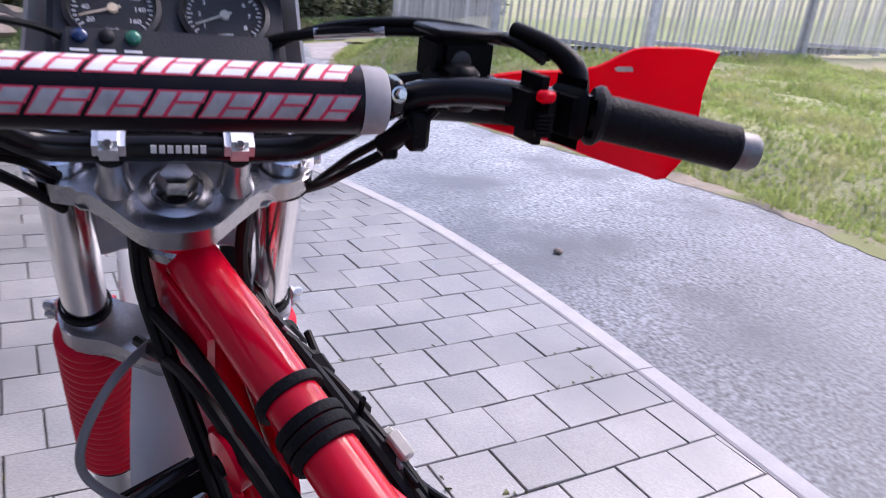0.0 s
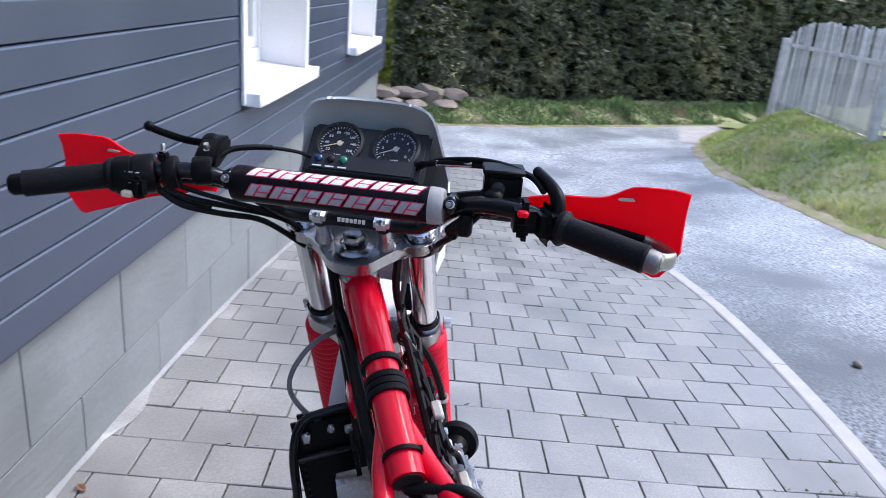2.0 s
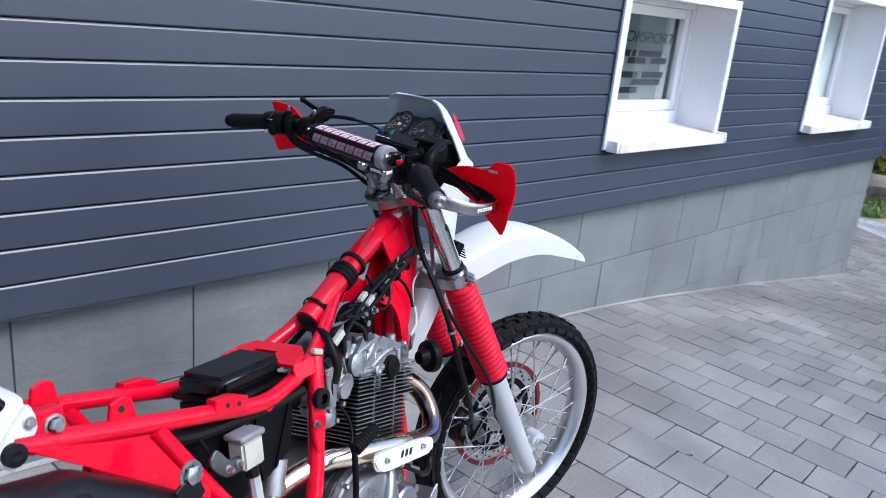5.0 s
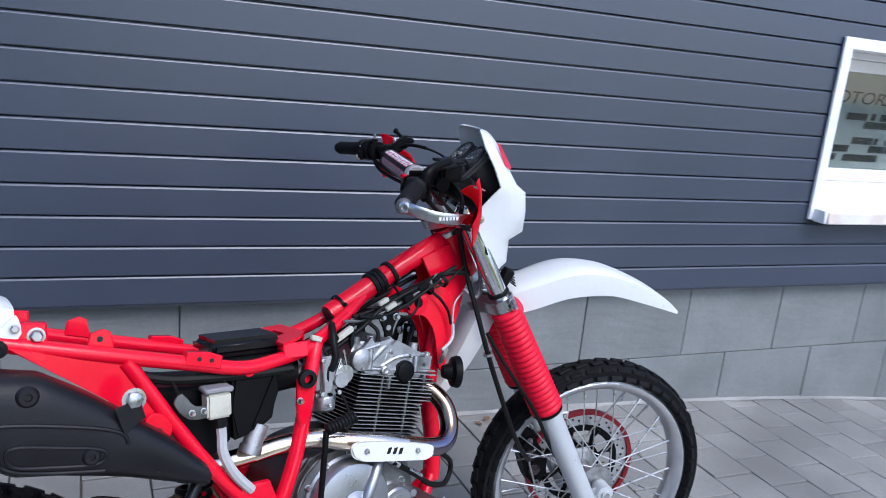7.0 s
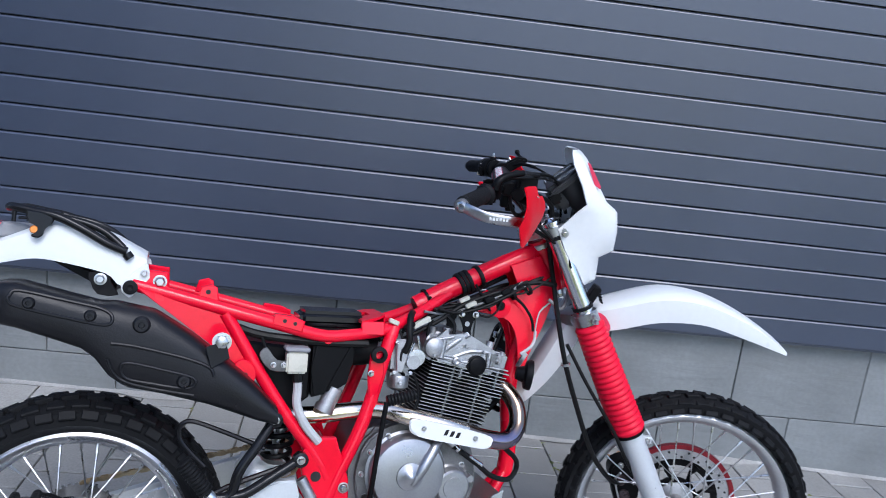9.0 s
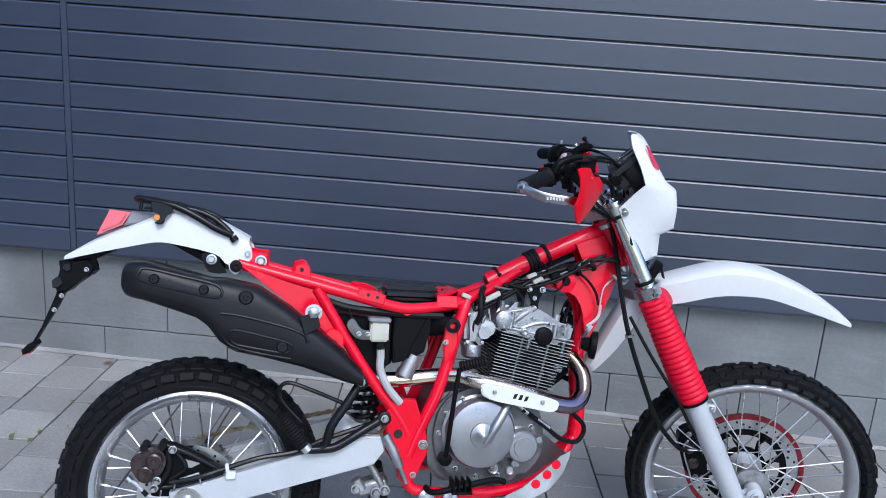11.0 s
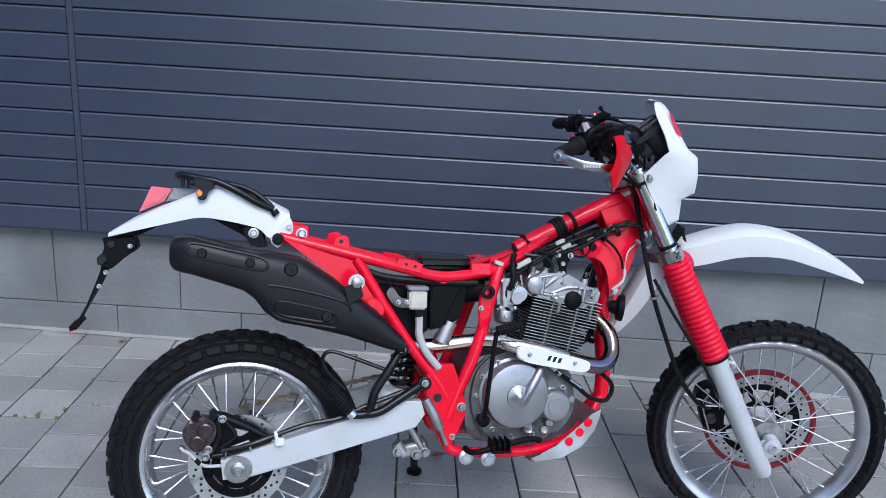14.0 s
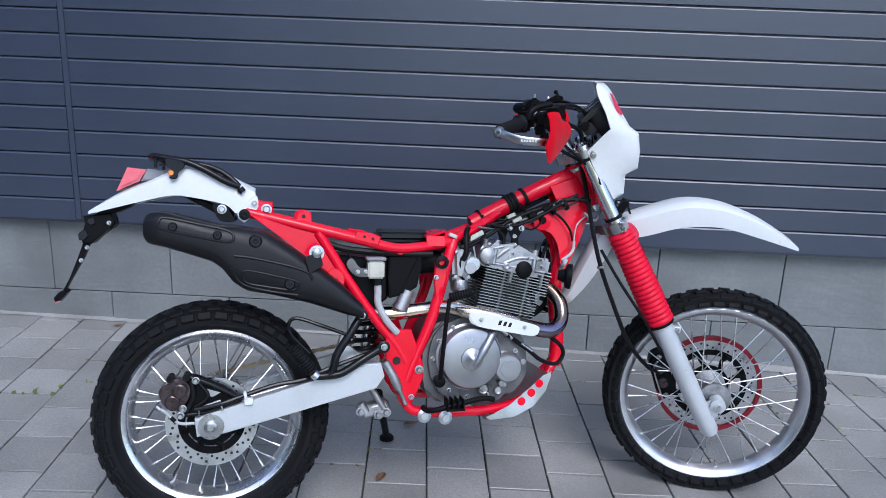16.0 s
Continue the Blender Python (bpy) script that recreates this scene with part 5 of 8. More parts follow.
slab(bm, round2([(0.657, 0.604), (0.672, 0.614), (0.75, 0.600), (0.835, 0.579), (0.855, 0.568), (0.850, 0.553), (0.835, 0.547), (0.77, 0.558), (0.70, 0.571), (0.665, 0.583)], 4), -0.166, -0.157, 0.003, 2)
shield = bp("heat_shield", bm, M_WHITE, None, "white heat shield with a small black mark")
bolts("shield_bolt", [(0.690, -0.166, 0.594), (0.812, -0.166, 0.571)], (0, -1, 0), 0.006, 0.002, shield)
bm = B()
for k, x in enumerate((0.742, 0.756, 0.770)):
    z = 0.585 - (x - 0.74) * 0.22
    slab(bm, [(x - 0.006, z - 0.006), (x + 0.002, z - 0.006), (x + 0.007, z + 0.006), (x - 0.001, z + 0.006)], -0.1668, -0.1660)
bp("print_mark", bm, M_INK, shield)
SIL_TOP = ((-0.156, 0.847), (-0.152, 0.858), (-0.142, 0.865), (-0.11, 0.867), (-0.04, 0.850), (0.03, 0.834), (0.055, 0.836), (0.13, 0.822), (0.20, 0.780), (0.262, 0.734), (0.32, 0.690), (0.376, 0.634))
SIL_LOW = ((-0.156, 0.801), (-0.152, 0.791), (-0.142, 0.784), (-0.11, 0.778), (-0.05, 0.760), (0.005, 0.742), (0.030, 0.722), (0.050, 0.694), (0.085, 0.670), (0.145, 0.660), (0.24, 0.638), (0.335, 0.607), (0.376, 0.598))
SIL_Y, SIL_D = -0.120, 0.052


def along(table, x):
    return float(np.interp(x, [p[0] for p in table], [p[1] for p in table]))


def sil_face(x, z):
    """The silencer's outer face: swollen, falling away to its rims."""
    a, b = along(SIL_LOW, x), along(SIL_TOP, x)
    t = min(abs(z - (a + b) / 2) / max((b - a) / 2, 1e-4), 1.0)
    return SIL_Y - SIL_D * min(1.0, 0.72 + (x + 0.156) * 8) * (1 - t ** 3.2) ** (1 / 3.2)


bm = B()
sil_rings = []
for x in [-0.156, -0.154, -0.150, -0.145, -0.135, -0.12] + [-0.11 + 0.0125 * k for k in range(39)] + [0.376]:
    a, b = along(SIL_LOW, x), along(SIL_TOP, x)
    m, h = (a + b) / 2, (b - a) / 2
    d = SIL_D * min(1.0, 0.72 + (x + 0.156) * 8)
    row = []
    for k in range(28):
        t = 2 * math.pi * k / 28
        c_, s_ = math.cos(t), math.sin(t)
        row.append(bm.verts.new((x, SIL_Y - d * math.copysign(abs(c_) ** (2 / 3.2), c_), m + h * math.copysign(abs(s_) ** (2 / 3.2), s_))))
    sil_rings.append(row)
for a, b in zip(sil_rings, sil_rings[1:]):
    for k in range(28):
        bm.faces.new((a[k], a[(k + 1) % 28], b[(k + 1) % 28], b[k]))
bm.faces.new(sil_rings[0][::-1])
bm.faces.new(sil_rings[-1])
sil = bp("silencer", bm, M_SIL, None, "matt black pressed steel silencer, lightly scuffed", angle=50)


def ridge(points, y, r=0.0035, closed=True):
    bm = B()
    p = spline([(x, 0, z) for x, z in points], 5, closed=closed)
    p = [V(q.x, sil_face(q.x, q.z) + 0.0005, q.z) for q in p]
    tube(bm, p, r, 8, closed=closed)
    bp("pressed_ridge", bm, M_SIL, sil)


ridge([(-0.118, 0.842), (-0.104, 0.850), (-0.03, 0.836), (0.035, 0.822), (0.054, 0.808), (0.042, 0.794), (-0.03, 0.806), (-0.104, 0.822), (-0.120, 0.832)], -0.171)
ridge([(0.075, 0.716), (0.09, 0.724), (0.15, 0.712), (0.20, 0.700), (0.212, 0.688), (0.195, 0.676), (0.13, 0.684), (0.085, 0.694)], -0.1705)
ridge([(0.055, 0.760), (0.10, 0.755), (0.19, 0.735), (0.235, 0.718), (0.245, 0.70)], -0.171, closed=False)
ridge([(0.05, 0.73), (0.065, 0.70), (0.09, 0.684), (0.14, 0.672), (0.21, 0.662)], -0.170, closed=False)
for x, z, r in ((-0.087, 0.829, 0.008), (0.016, 0.810, 0.008), (0.106, 0.796, 0.012), (0.19, 0.690, 0.010)):
    bm = B()
    lathe(bm, [(r * 1.4, 0), (r * 1.3, 0.004), (r, 0.007), (r * 0.5, 0.007), (r * 0.45, 0.003), (0, 0.003)], (x, sil_face(x, z) + 0.001, z), (0, -1, 0), 18)
    bp("silencer_bolt", bm, M_SIL, sil)
bm = B()
slab(bm, [(0.225, 0.758), (0.262, 0.772), (0.272, 0.738), (0.238, 0.716)], -0.176, -0.170, 0.001)
bp("silencer_bracket", bm, M_SIL, sil)

# -- kick starter, foot controls, skid plate --
bm = B()
tube(bm, spline([(0.602, -0.165, 0.650), (0.595, -0.168, 0.60), (0.590, -0.165, 0.54), (0.585, -0.155, 0.45), (0.585, -0.135, 0.425)], 6), 0.0058, 10)
kick = bp("kick_starter", bm, M_BLACK, None, "black kick-start lever with ribbed rubber")
bm = B()
prof = []
for i in range(9):
    prof += [(0.0105, i * 0.0072), (0.0125, i * 0.0072 + 0.002), (0.0125, i * 0.0072 + 0.005)]
lathe(bm, [(0, 0)] + prof + [(0, 0.066)], (0.602, -0.166, 0.653), (0.96, 0, 0.22), 14)
bp("pedal_rubber", bm, M_RUBBER, kick)
bm = B()
lathe(bm, [(0.016, 0), (0.016, 0.018), (0.008, 0.022), (0, 0.022)], (0.585, -0.128, 0.425), (0, -1, 0), 18)
bp("kick_boss", bm, M_BLACK, kick)
bm = B()
slab(bm, [(0.716, 0.322), (0.745, 0.330), (0.785, 0.350), (0.845, 0.400), (0.880, 0.432), (0.905, 0.442), (0.902, 0.425), (0.888, 0.385), (0.855, 0.345), (0.80, 0.318), (0.73, 0.312)], -0.137, -0.133, 0.001)
skid = bp("skid_plate", bm, M_ALU, None, "aluminium skid plate with red round holes")
bm = B()
prof = [(0.716, 0.314), (0.80, 0.316), (0.857, 0.344), (0.89, 0.386), (0.905, 0.430)]
a = [(x, -0.134, z) for x, z in prof]
b_v = [(x, 0.134, z) for x, z in prof]
rows_v = [[bm.verts.new(p) for p in q] for q in (a, b_v)]
for i in range(len(prof) - 1):
    bm.faces.new((rows_v[0][i], rows_v[0][i + 1], rows_v[1][i + 1], rows_v[1][i]))
bmesh.ops.solidify(bm, geom=bm.faces[:], thickness=0.003)
bp("skid_pan", bm, M_ALU, skid)
for x, z in ((0.819, 0.361), (0.847, 0.384), (0.869, 0.409)):
    bm = B()
    lathe(bm, [(0, 0), (0.0115, 0), (0.0115, 0.001), (0, 0.001)], (x, -0.1372, z), (0.0, -1, 0), 18)
    bp("skid_hole", bm, M_RED, skid)
bm = B()
tube(bm, spline([(0.545, -0.125, 0.352), (0.56, -0.155, 0.350), (0.62, -0.165, 0.365), (0.70, -0.155, 0.378), (0.735, -0.15, 0.372)], 5), 0.0075, 10)
bp("brake_pedal", bm, M_BLACK, None, "black rear brake pedal")
bm = B()
for i in range(4):
    box(bm, (0.60 + i * 0.014, -0.165, 0.372), (0.004, 0.045, 0.028), 0.001)
box(bm, (0.621, -0.165, 0.358), (0.05, 0.048, 0.006), 0.001)
bp("footpeg", bm, M_BLACK, None, "black serrated footpeg")
for x, z in ((0.549, 0.329), (0.607, 0.322)):
    bm = B()
    lathe(bm, [(0.013, 0), (0.019, 0.004), (0.019, 0.012), (0.010, 0.016), (0.010, 0.020), (0, 0.020)], (x, -0.116, z), (0, -1, 0), 20)
    bp("peg_bolt", bm, M_ALU)
bm = B()
tube(bm, spline([(0.44, -0.122, 0.478), (0.462, -0.126, 0.440), (0.478, -0.124, 0.405)], 4), 0.012, 12)
rod(bm, (0.478, -0.124, 0.405), (0.498, -0.122, 0.362), 0.006)
bp("brake_master_cylinder", bm, M_CAST)

# -- swing arm, linkage, rear brake --
for s in (1, -1):
    bm = B()
    slab(bm, [(-0.040, 0.346), (0.05, 0.374), (0.20, 0.418), (0.393, 0.474), (0.430, 0.474), (0.440, 0.44), (0.418, 0.408), (0.22, 0.356), (0.03, 0.305), (-0.034, 0.300)], 0.098 * s, 0.126 * s, 0.004, 2)
    arm = bp("swing_arm", bm, M_SILVER, None, "silver painted box-section swing arm")
    bm = B()
    lathe(bm, [(0.032, 0), (0.032, 0.003), (0.017, 0.0035), (0.0165, 0.010), (0.010, 0.012), (0.009, 0.008), (0, 0.008)], (0, 0.126 * s, 0.325), (0, s, 0), 30)
    bp("axle_plate", bm, M_YOKE, arm)
    bm = B()
    lathe(bm, [(0.003, 0), (0.003, 0.001), (0, 0.001)], (0.028, 0.1305 * s, 0.338), (0, s, 0), 10)
    tube(bm, [(-0.03, 0.126 * s, 0.352), (-0.028, 0.128 * s, 0.375), (0.022, 0.128 * s, 0.392), (0.028, 0.128 * s, 0.366)], 0.003, 8)
    bp("chain_adjuster", bm, M_STEEL, arm)
bm = B()
rod(bm, (0.36, -0.12, 0.452), (0.36, 0.12, 0.452), 0.026, 20)
bp("swing_arm_bridge", bm, M_SILVER)
bm = B()
rod(bm, (0, -0.135, 0.325), (0, 0.135, 0.325), 0.008)
bp("rear_axle", bm, M_STEEL)
bm = B()
box(bm, (0.092, -0.131, 0.388), (0.022, 0.012, 0.018), 0.002)
box(bm, (0.084, -0.131, 0.402), (0.008, 0.012, 0.024), 0.002, Matrix.Rotation(-0.2, 3, "Y"))
bp("hose_clip", bm, M_WHITE)
# caliper and its open black carrier
bm = B()
slab(bm, round2([(-0.123, 0.422), (-0.102, 0.442), (-0.075, 0.448), (-0.055, 0.433), (-0.051, 0.411), (-0.062, 0.385), (-0.083, 0.371), (-0.098, 0.368), (-0.113, 0.386), (-0.124, 0.404)], 3), -0.128, -0.085, 0.008, 2)
cal = bp("rear_caliper", bm, M_CALIPER, None, "brown-black two-piston rear brake caliper")
for x, z in ((-0.075, 0.419), (-0.092, 0.391)):
    bm = B()
    lathe(bm, [(0.019, -0.004), (0.018, 0.007), (0.0145, 0.009), (0.014, 0.005), (0.006, 0.005), (0.005, 0.008), (0, 0.008)], (x, -0.128, z), (0, -1, 0), 22)
    bp("piston_cap", bm, M_CALIPER, cal)
for x, z in ((-0.097, 0.450), (-0.059, 0.453)):
    bm = B()
    rod(bm, (x, -0.095, z), (x, -0.132, z), 0.009, 14)
    bp("slide_pin", bm, M_RUBBER, cal)
bm = B()
slab(bm, [(-0.062, 0.458), (-0.034, 0.453), (0.030, 0.424), (0.078, 0.392), (0.074, 0.381), (0.024, 0.365), (-0.022, 0.346), (-0.066, 0.345), (-0.072, 0.362), (-0.052, 0.398), (-0.058, 0.430)], -0.104, -0.092, 0.002)
carrier = bp("caliper_carrier", bm, M_BLACK, cal, "black bracket with a triangular opening")
for pts, w in ((((-0.062, 0.452), (0.0, 0.428), (0.072, 0.388)), 0.0075), (((-0.050, 0.440), (-0.045, 0.398), (-0.066, 0.356)), 0.009), (((-0.066, 0.352), (0.0, 0.360), (0.072, 0.386)), 0.006), (((-0.030, 0.432), (-0.008, 0.398), (-0.040, 0.372)), 0.0055)):
    bm = B()
    tube(bm, spline([(x, -0.106, z) for x, z in pts], 4), w, 10)
    bp("carrier_rib", bm, M_GLOSS, carrier)
bm = B()
slab(bm, [(-0.022, 0.420), (0.022, 0.407), (0.004, 0.397), (-0.012, 0.398)], -0.106, -0.1035)
bp("carrier_opening", bm, M_STEEL, carrier, "disc seen through the opening")
bolts("caliper_bolt", [(-0.038, -0.112, 0.441), (-0.068, -0.118, 0.372), (-0.074, -0.112, 0.353)], (0, -1, 0), 0.0095, 0.009, cal)
bm = B()
lathe(bm, [(0.008, -0.006), (0.008, 0.006)], (-0.126, -0.125, 0.378), (0.6, 0, -0.6), 12)
bp("banjo", bm, M_STEEL, cal)
cable([(-0.126, -0.125, 0.378), (-0.107, -0.13, 0.367), (-0.089, -0.132, 0.348), (-0.070, -0.132, 0.338), (-0.039, -0.13, 0.337)], 0.004, "brake_hose", M_HOSE)
cable([(-0.095, -0.131, 0.354), (-0.085, -0.132, 0.344)], 0.0055, "hose_sleeve", M_BLACK)
cable([(-0.039, -0.128, 0.371), (0.024, -0.130, 0.384), (0.075, -0.126, 0.400), (0.153, -0.122, 0.424), (0.233, -0.118, 0.437), (0.30, -0.114, 0.465), (0.40, -0.112, 0.50)], 0.0058, "brake_hose", M_GLOSS)
# passenger peg hanger
bm = B()
tube(bm, spline([(0.375, -0.122, 0.602), (0.345, -0.135, 0.555), (0.312, -0.142, 0.505), (0.300, -0.142, 0.462), (0.285, -0.142, 0.450), (0.250, -0.140, 0.450)], 6), 0.0105, 12)
tube(bm, spline([(0.434, -0.120, 0.517), (0.38, -0.135, 0.488), (0.325, -0.142, 0.456), (0.285, -0.142, 0.450)], 6), 0.0105, 12)
hanger = bp("peg_hanger", bm, M_GLOSS, None, "black tubular passenger peg hanger")
for p in ((0.376, -0.128, 0.604), (0.436, -0.126, 0.519)):
    bm = B()
    lathe(bm, [(0.016, -0.012), (0.016, 0.006), (0.010, 0.008)], p, (0, -1, 0), 18)
    bp("hanger_end", bm, M_GLOSS, hanger)
    bm = B()
    bolt(bm, (p[0], p[1] - 0.006, p[2]), (0, -1, 0), 0.009, 0.005)
    bp("hanger_bolt", bm, M_STEEL, hanger)
bm = B()
prof = [(0, 0)]
for i in range(11):
    prof += [(0.0135, i * 0.0075), (0.0165, i * 0.0075 + 0.002), (0.0165, i * 0.0075 + 0.005)]
lathe(bm, prof + [(0, 0.084)], (0.250, -0.145, 0.462), (-0.62, 0, 0.78), 14)
bp("passenger_peg", bm, M_RUBBER, hanger, "ribbed black rubber passenger peg folded up")
bm = B()
rod(bm, (0.252, -0.145, 0.458), (0.262, -0.145, 0.448), 0.012)
bp("peg_clevis", bm, M_ALU, hanger)
cable([(0.36, -0.13, 0.545), (0.27, -0.10, 0.575), (0.21, -0.09, 0.592), (0.19, -0.09, 0.575), (0.20, -0.09, 0.545), (0.245, -0.10, 0.50)], 0.005, "chain_guard_wire", M_GLOSS)
bm = B()   # rear shock with spring, behind the frame triangle
lathe(bm, [(0.014, 0), (0.014, 0.18)], (0.40, 0.0, 0.46), (0.10, 0, 0.99), 14)
shock = bp("rear_shock", bm, M_STEEL)
bm = B()
sp = [V(0.40 + 0.10 * t * 0.16 + 0.030 * math.cos(t * 44), 0.030 * math.sin(t * 44), 0.48 + t * 0.16) for t in (i / 130 for i in range(131))]
tube(bm, sp, 0.006, 8)
bp("shock_spring", bm, M_BLACK, shock)
bm = B()
slab(bm, round2([(0.315, 0.468), (0.322, 0.50), (0.338, 0.515), (0.36, 0.508), (0.375, 0.49), (0.42, 0.486), (0.42, 0.462)], 3), -0.06, -0.03, 0.002)
link = bp("shock_linkage", bm, M_ALU)
bm = B()
rod(bm, (0.405, -0.07, 0.408), (0.452, -0.07, 0.332), 0.009)
rod(bm, (0.382, -0.07, 0.355), (0.398, -0.07, 0.328), 0.014)
box(bm, (0.425, -0.05, 0.335), (0.08, 0.05, 0.035), 0.008, Matrix.Rotation(-0.25, 3, "Y"))
for x, z in ((0.384, 0.335), (0.432, 0.325), (0.453, 0.330)):
    bolt(bm, (x, -0.08, z), (0, -1, 0), 0.013, 0.008)
bp("link_arm", bm, M_CAST, link)
# side stand on the far side, its foot on the ground
foot = BIKE.inverted() @ V(0.405, -0.83, level(0.405, -0.83) + 0.006)
bm = B()
top = V(0.455, 0.075, 0.345)
tube(bm, [top, (top * 0.5 + foot * 0.5), foot + (top - foot).normalized() * 0.01], [0.0125, 0.012, 0.011], 12)
stand = bp("side_stand", bm, M_BLACK, None, "black side stand with a flat foot")
bm = B()
down = (BIKE.to_3x3().inverted() @ V(0, 0, 1)).normalized()
lathe(bm, [(0, -0.004), (0.024, -0.004), (0.024, 0.003), (0.014, 0.012), (0, 0.012)], foot, down, 16)
bp("stand_foot", bm, M_BLACK, stand)

# -- rear mudguard, lamp, rack, plate bracket --
def loft(stations, closed=False, thick=0.004):
    bm = B()
    rings = [[bm.verts.new(p) for p in st] for st in stations]
    for a, b in zip(rings, rings[1:]):
        for i in range(len(a) - 1):
            bm.faces.new((a[i], a[i + 1], b[i + 1], b[i]))
    if thick:
        bmesh.ops.recalc_face_normals(bm, faces=bm.faces)
        bmesh.ops.solidify(bm, geom=bm.faces[:], thickness=thick)
    return bm


def hood(x, top, bot, hw, crown=0.006, r=0.3):
    """An arched cross-section, open below."""
    return [(x, -hw, bot), (x, -hw * 1.0, bot + (top - bot) * 0.55), (x, -hw * 0.97, top - (top - bot) * 0.14), (x, -hw * 0.84, top - 0.001), (x, -hw * 0.45, top + crown * 0.7), (x, 0, top + crown),
            (x, hw * 0.45, top + crown * 0.7), (x, hw * 0.84, top - 0.001), (x, hw * 0.97, top - (top - bot) * 0.14), (x, hw, bot + (top - bot) * 0.55), (x, hw, bot)]


def dense(st, n=4):
    cols = list(zip(*st))
    lines = [spline(c, n) for c in cols]
    return [list(r) for r in zip(*lines)]


st = [hood(*q) for q in ((-0.300, 0.862, 0.853, 0.042, 0.002), (-0.23, 0.904, 0.872, 0.062), (-0.15, 0.942, 0.893, 0.074), (-0.10, 0.966, 0.904, 0.080), (-0.055, 0.982, 0.901, 0.083), (0.03, 0.958, 0.884, 0.087), (0.060, 0.944, 0.862, 0.089), (0.104, 0.922, 0.884, 0.089))]
tail = bp("rear_mudguard", loft(dense(st)), M_WHITE, None, "white plastic rear mudguard")
for s in (1, -1):
    bm = B()
    slab(bm, round2([(0.060, 0.862), (0.098, 0.905), (0.108, 0.905), (0.112, 0.88), (0.10, 0.865), (0.082, 0.842), (0.072, 0.842)], 2), 0.088 * s, 0.096 * s, 0.001)
    bp("mudguard_tab", bm, M_WHITE, tail)
    bm = B()
    lathe(bm, [(0.006, 0), (0.014, 0), (0.014, 0.008), (0.006, 0.010), (0, 0.006)], (0.078, 0.096 * s, 0.860), (0, s, 0), 20)
    bp("tab_rubber", bm, M_RUBBER, tail)
    bolts("tab_bolt", [(0.102, 0.096 * s, 0.889)], (0, s, 0), 0.008, 0.004, tail)
    bm = B()
    slab(bm, round2([(0.000, 0.884), (0.036, 0.884), (0.040, 0.866), (0.056, 0.842), (0.018, 0.842), (0.004, 0.866)], 2), 0.070 * s, 0.083 * s, 0.001)
    bp("rubber_mount", bm, M_RUBBER, tail, "black rubber mounting tab")
    bolts("tab_bolt", [(0.022, 0.084 * s, 0.872)], (0, s, 0), 0.012, 0.009, tail)
bm = B()
slab(bm, [(-0.075, 0.902), (-0.03, 0.896), (0.05, 0.866), (0.05, 0.846), (0.005, 0.858), (-0.010, 0.872)], -0.045, 0.045, 0.003)
slab(bm, [(-0.262, 0.872), (-0.19, 0.892), (-0.205, 0.874), (-0.235, 0.858), (-0.29, 0.850)], -0.030, 0.030, 0.002)
bp("inner_bracket", bm, M_BLACK, tail, "black bracket under the mudguard")
bm = B()
slab(bm, [(-0.234, 0.912), (-0.208, 0.972), (-0.163, 0.968), (-0.180, 0.938)], -0.052, 0.052, 0.006, 2)
lamp = bp("tail_lamp", bm, M_TAIL, None, "red tail lamp lens")
bm = B()
slab(bm, [(-0.176, 0.938), (-0.161, 0.970), (-0.12, 0.968), (-0.09, 0.955), (-0.12, 0.945)], -0.054, 0.054, 0.004)
bp("lamp_housing", bm, M_GREYPANEL, lamp)
bm = B()
rk = [(0.066, -0.092, 0.930), (0.031, -0.095, 0.943), (-0.017, -0.094, 0.969), (-0.062, -0.090, 0.988), (-0.105, -0.084, 0.995), (-0.138, -0.076, 1.000), (-0.150, -0.05, 0.999), (-0.153, 0, 0.998)]
tube(bm, spline(rk + flip(rk[::-1])[1:], 5), 0.0085, 12)
rk2 = [(0.060, -0.092, 0.936), (0.042, -0.089, 0.952), (0.018, -0.085, 0.968), (-0.015, -0.084, 0.980), (-0.062, -0.088, 0.988)]
for s in (1, -1):
    tube(bm, spline([(x, y * s, z) for x, y, z in rk2], 5), 0.0072, 10)
    rod(bm, (-0.136, 0.078 * s, 0.999), (-0.137, 0.078 * s, 0.972), 0.004)
    rod(bm, (-0.128, 0.080 * s, 0.980), (-0.100, 0.084 * s, 0.981), 0.003)
rod(bm, (-0.078, -0.088, 0.990), (-0.078, 0.088, 0.990), 0.007)
rack = bp("grab_rail", bm, M_GLOSS, None, "black tubular grab rail over the tail")
for s in (1, -1):
    bm = B()
    slab(bm, round2([(-0.112, 0.996), (-0.068, 0.988), (-0.071, 0.970), (-0.081, 0.966), (-0.083, 0.952), (-0.090, 0.945), (-0.101, 0.946), (-0.103, 0.950), (-0.092, 0.956), (-0.092, 0.968), (-0.108, 0.972)], 2), 0.088 * s, 0.096 * s, 0.002)
    bp("rail_bracket", bm, M_GLOSS, rack)
    bm = B()
    lathe(bm, [(0.008, 0), (0.008, 0.006), (0.006, 0.009), (0, 0.009)], (-0.099, 0.086 * s, 0.960), (0, s, 0), 18)
    bp("indicator_stub", bm, M_AMBER, rack, "amber indicator stub")
    bm = B()
    lathe(bm, [(0.0095, 0), (0.0095, 0.012), (0, 0.012)], (0.066, 0.092 * s, 0.926), (0.6, 0, -0.75), 10)
    bp("rail_end", bm, M_GLOSS, rack)
bm = B()
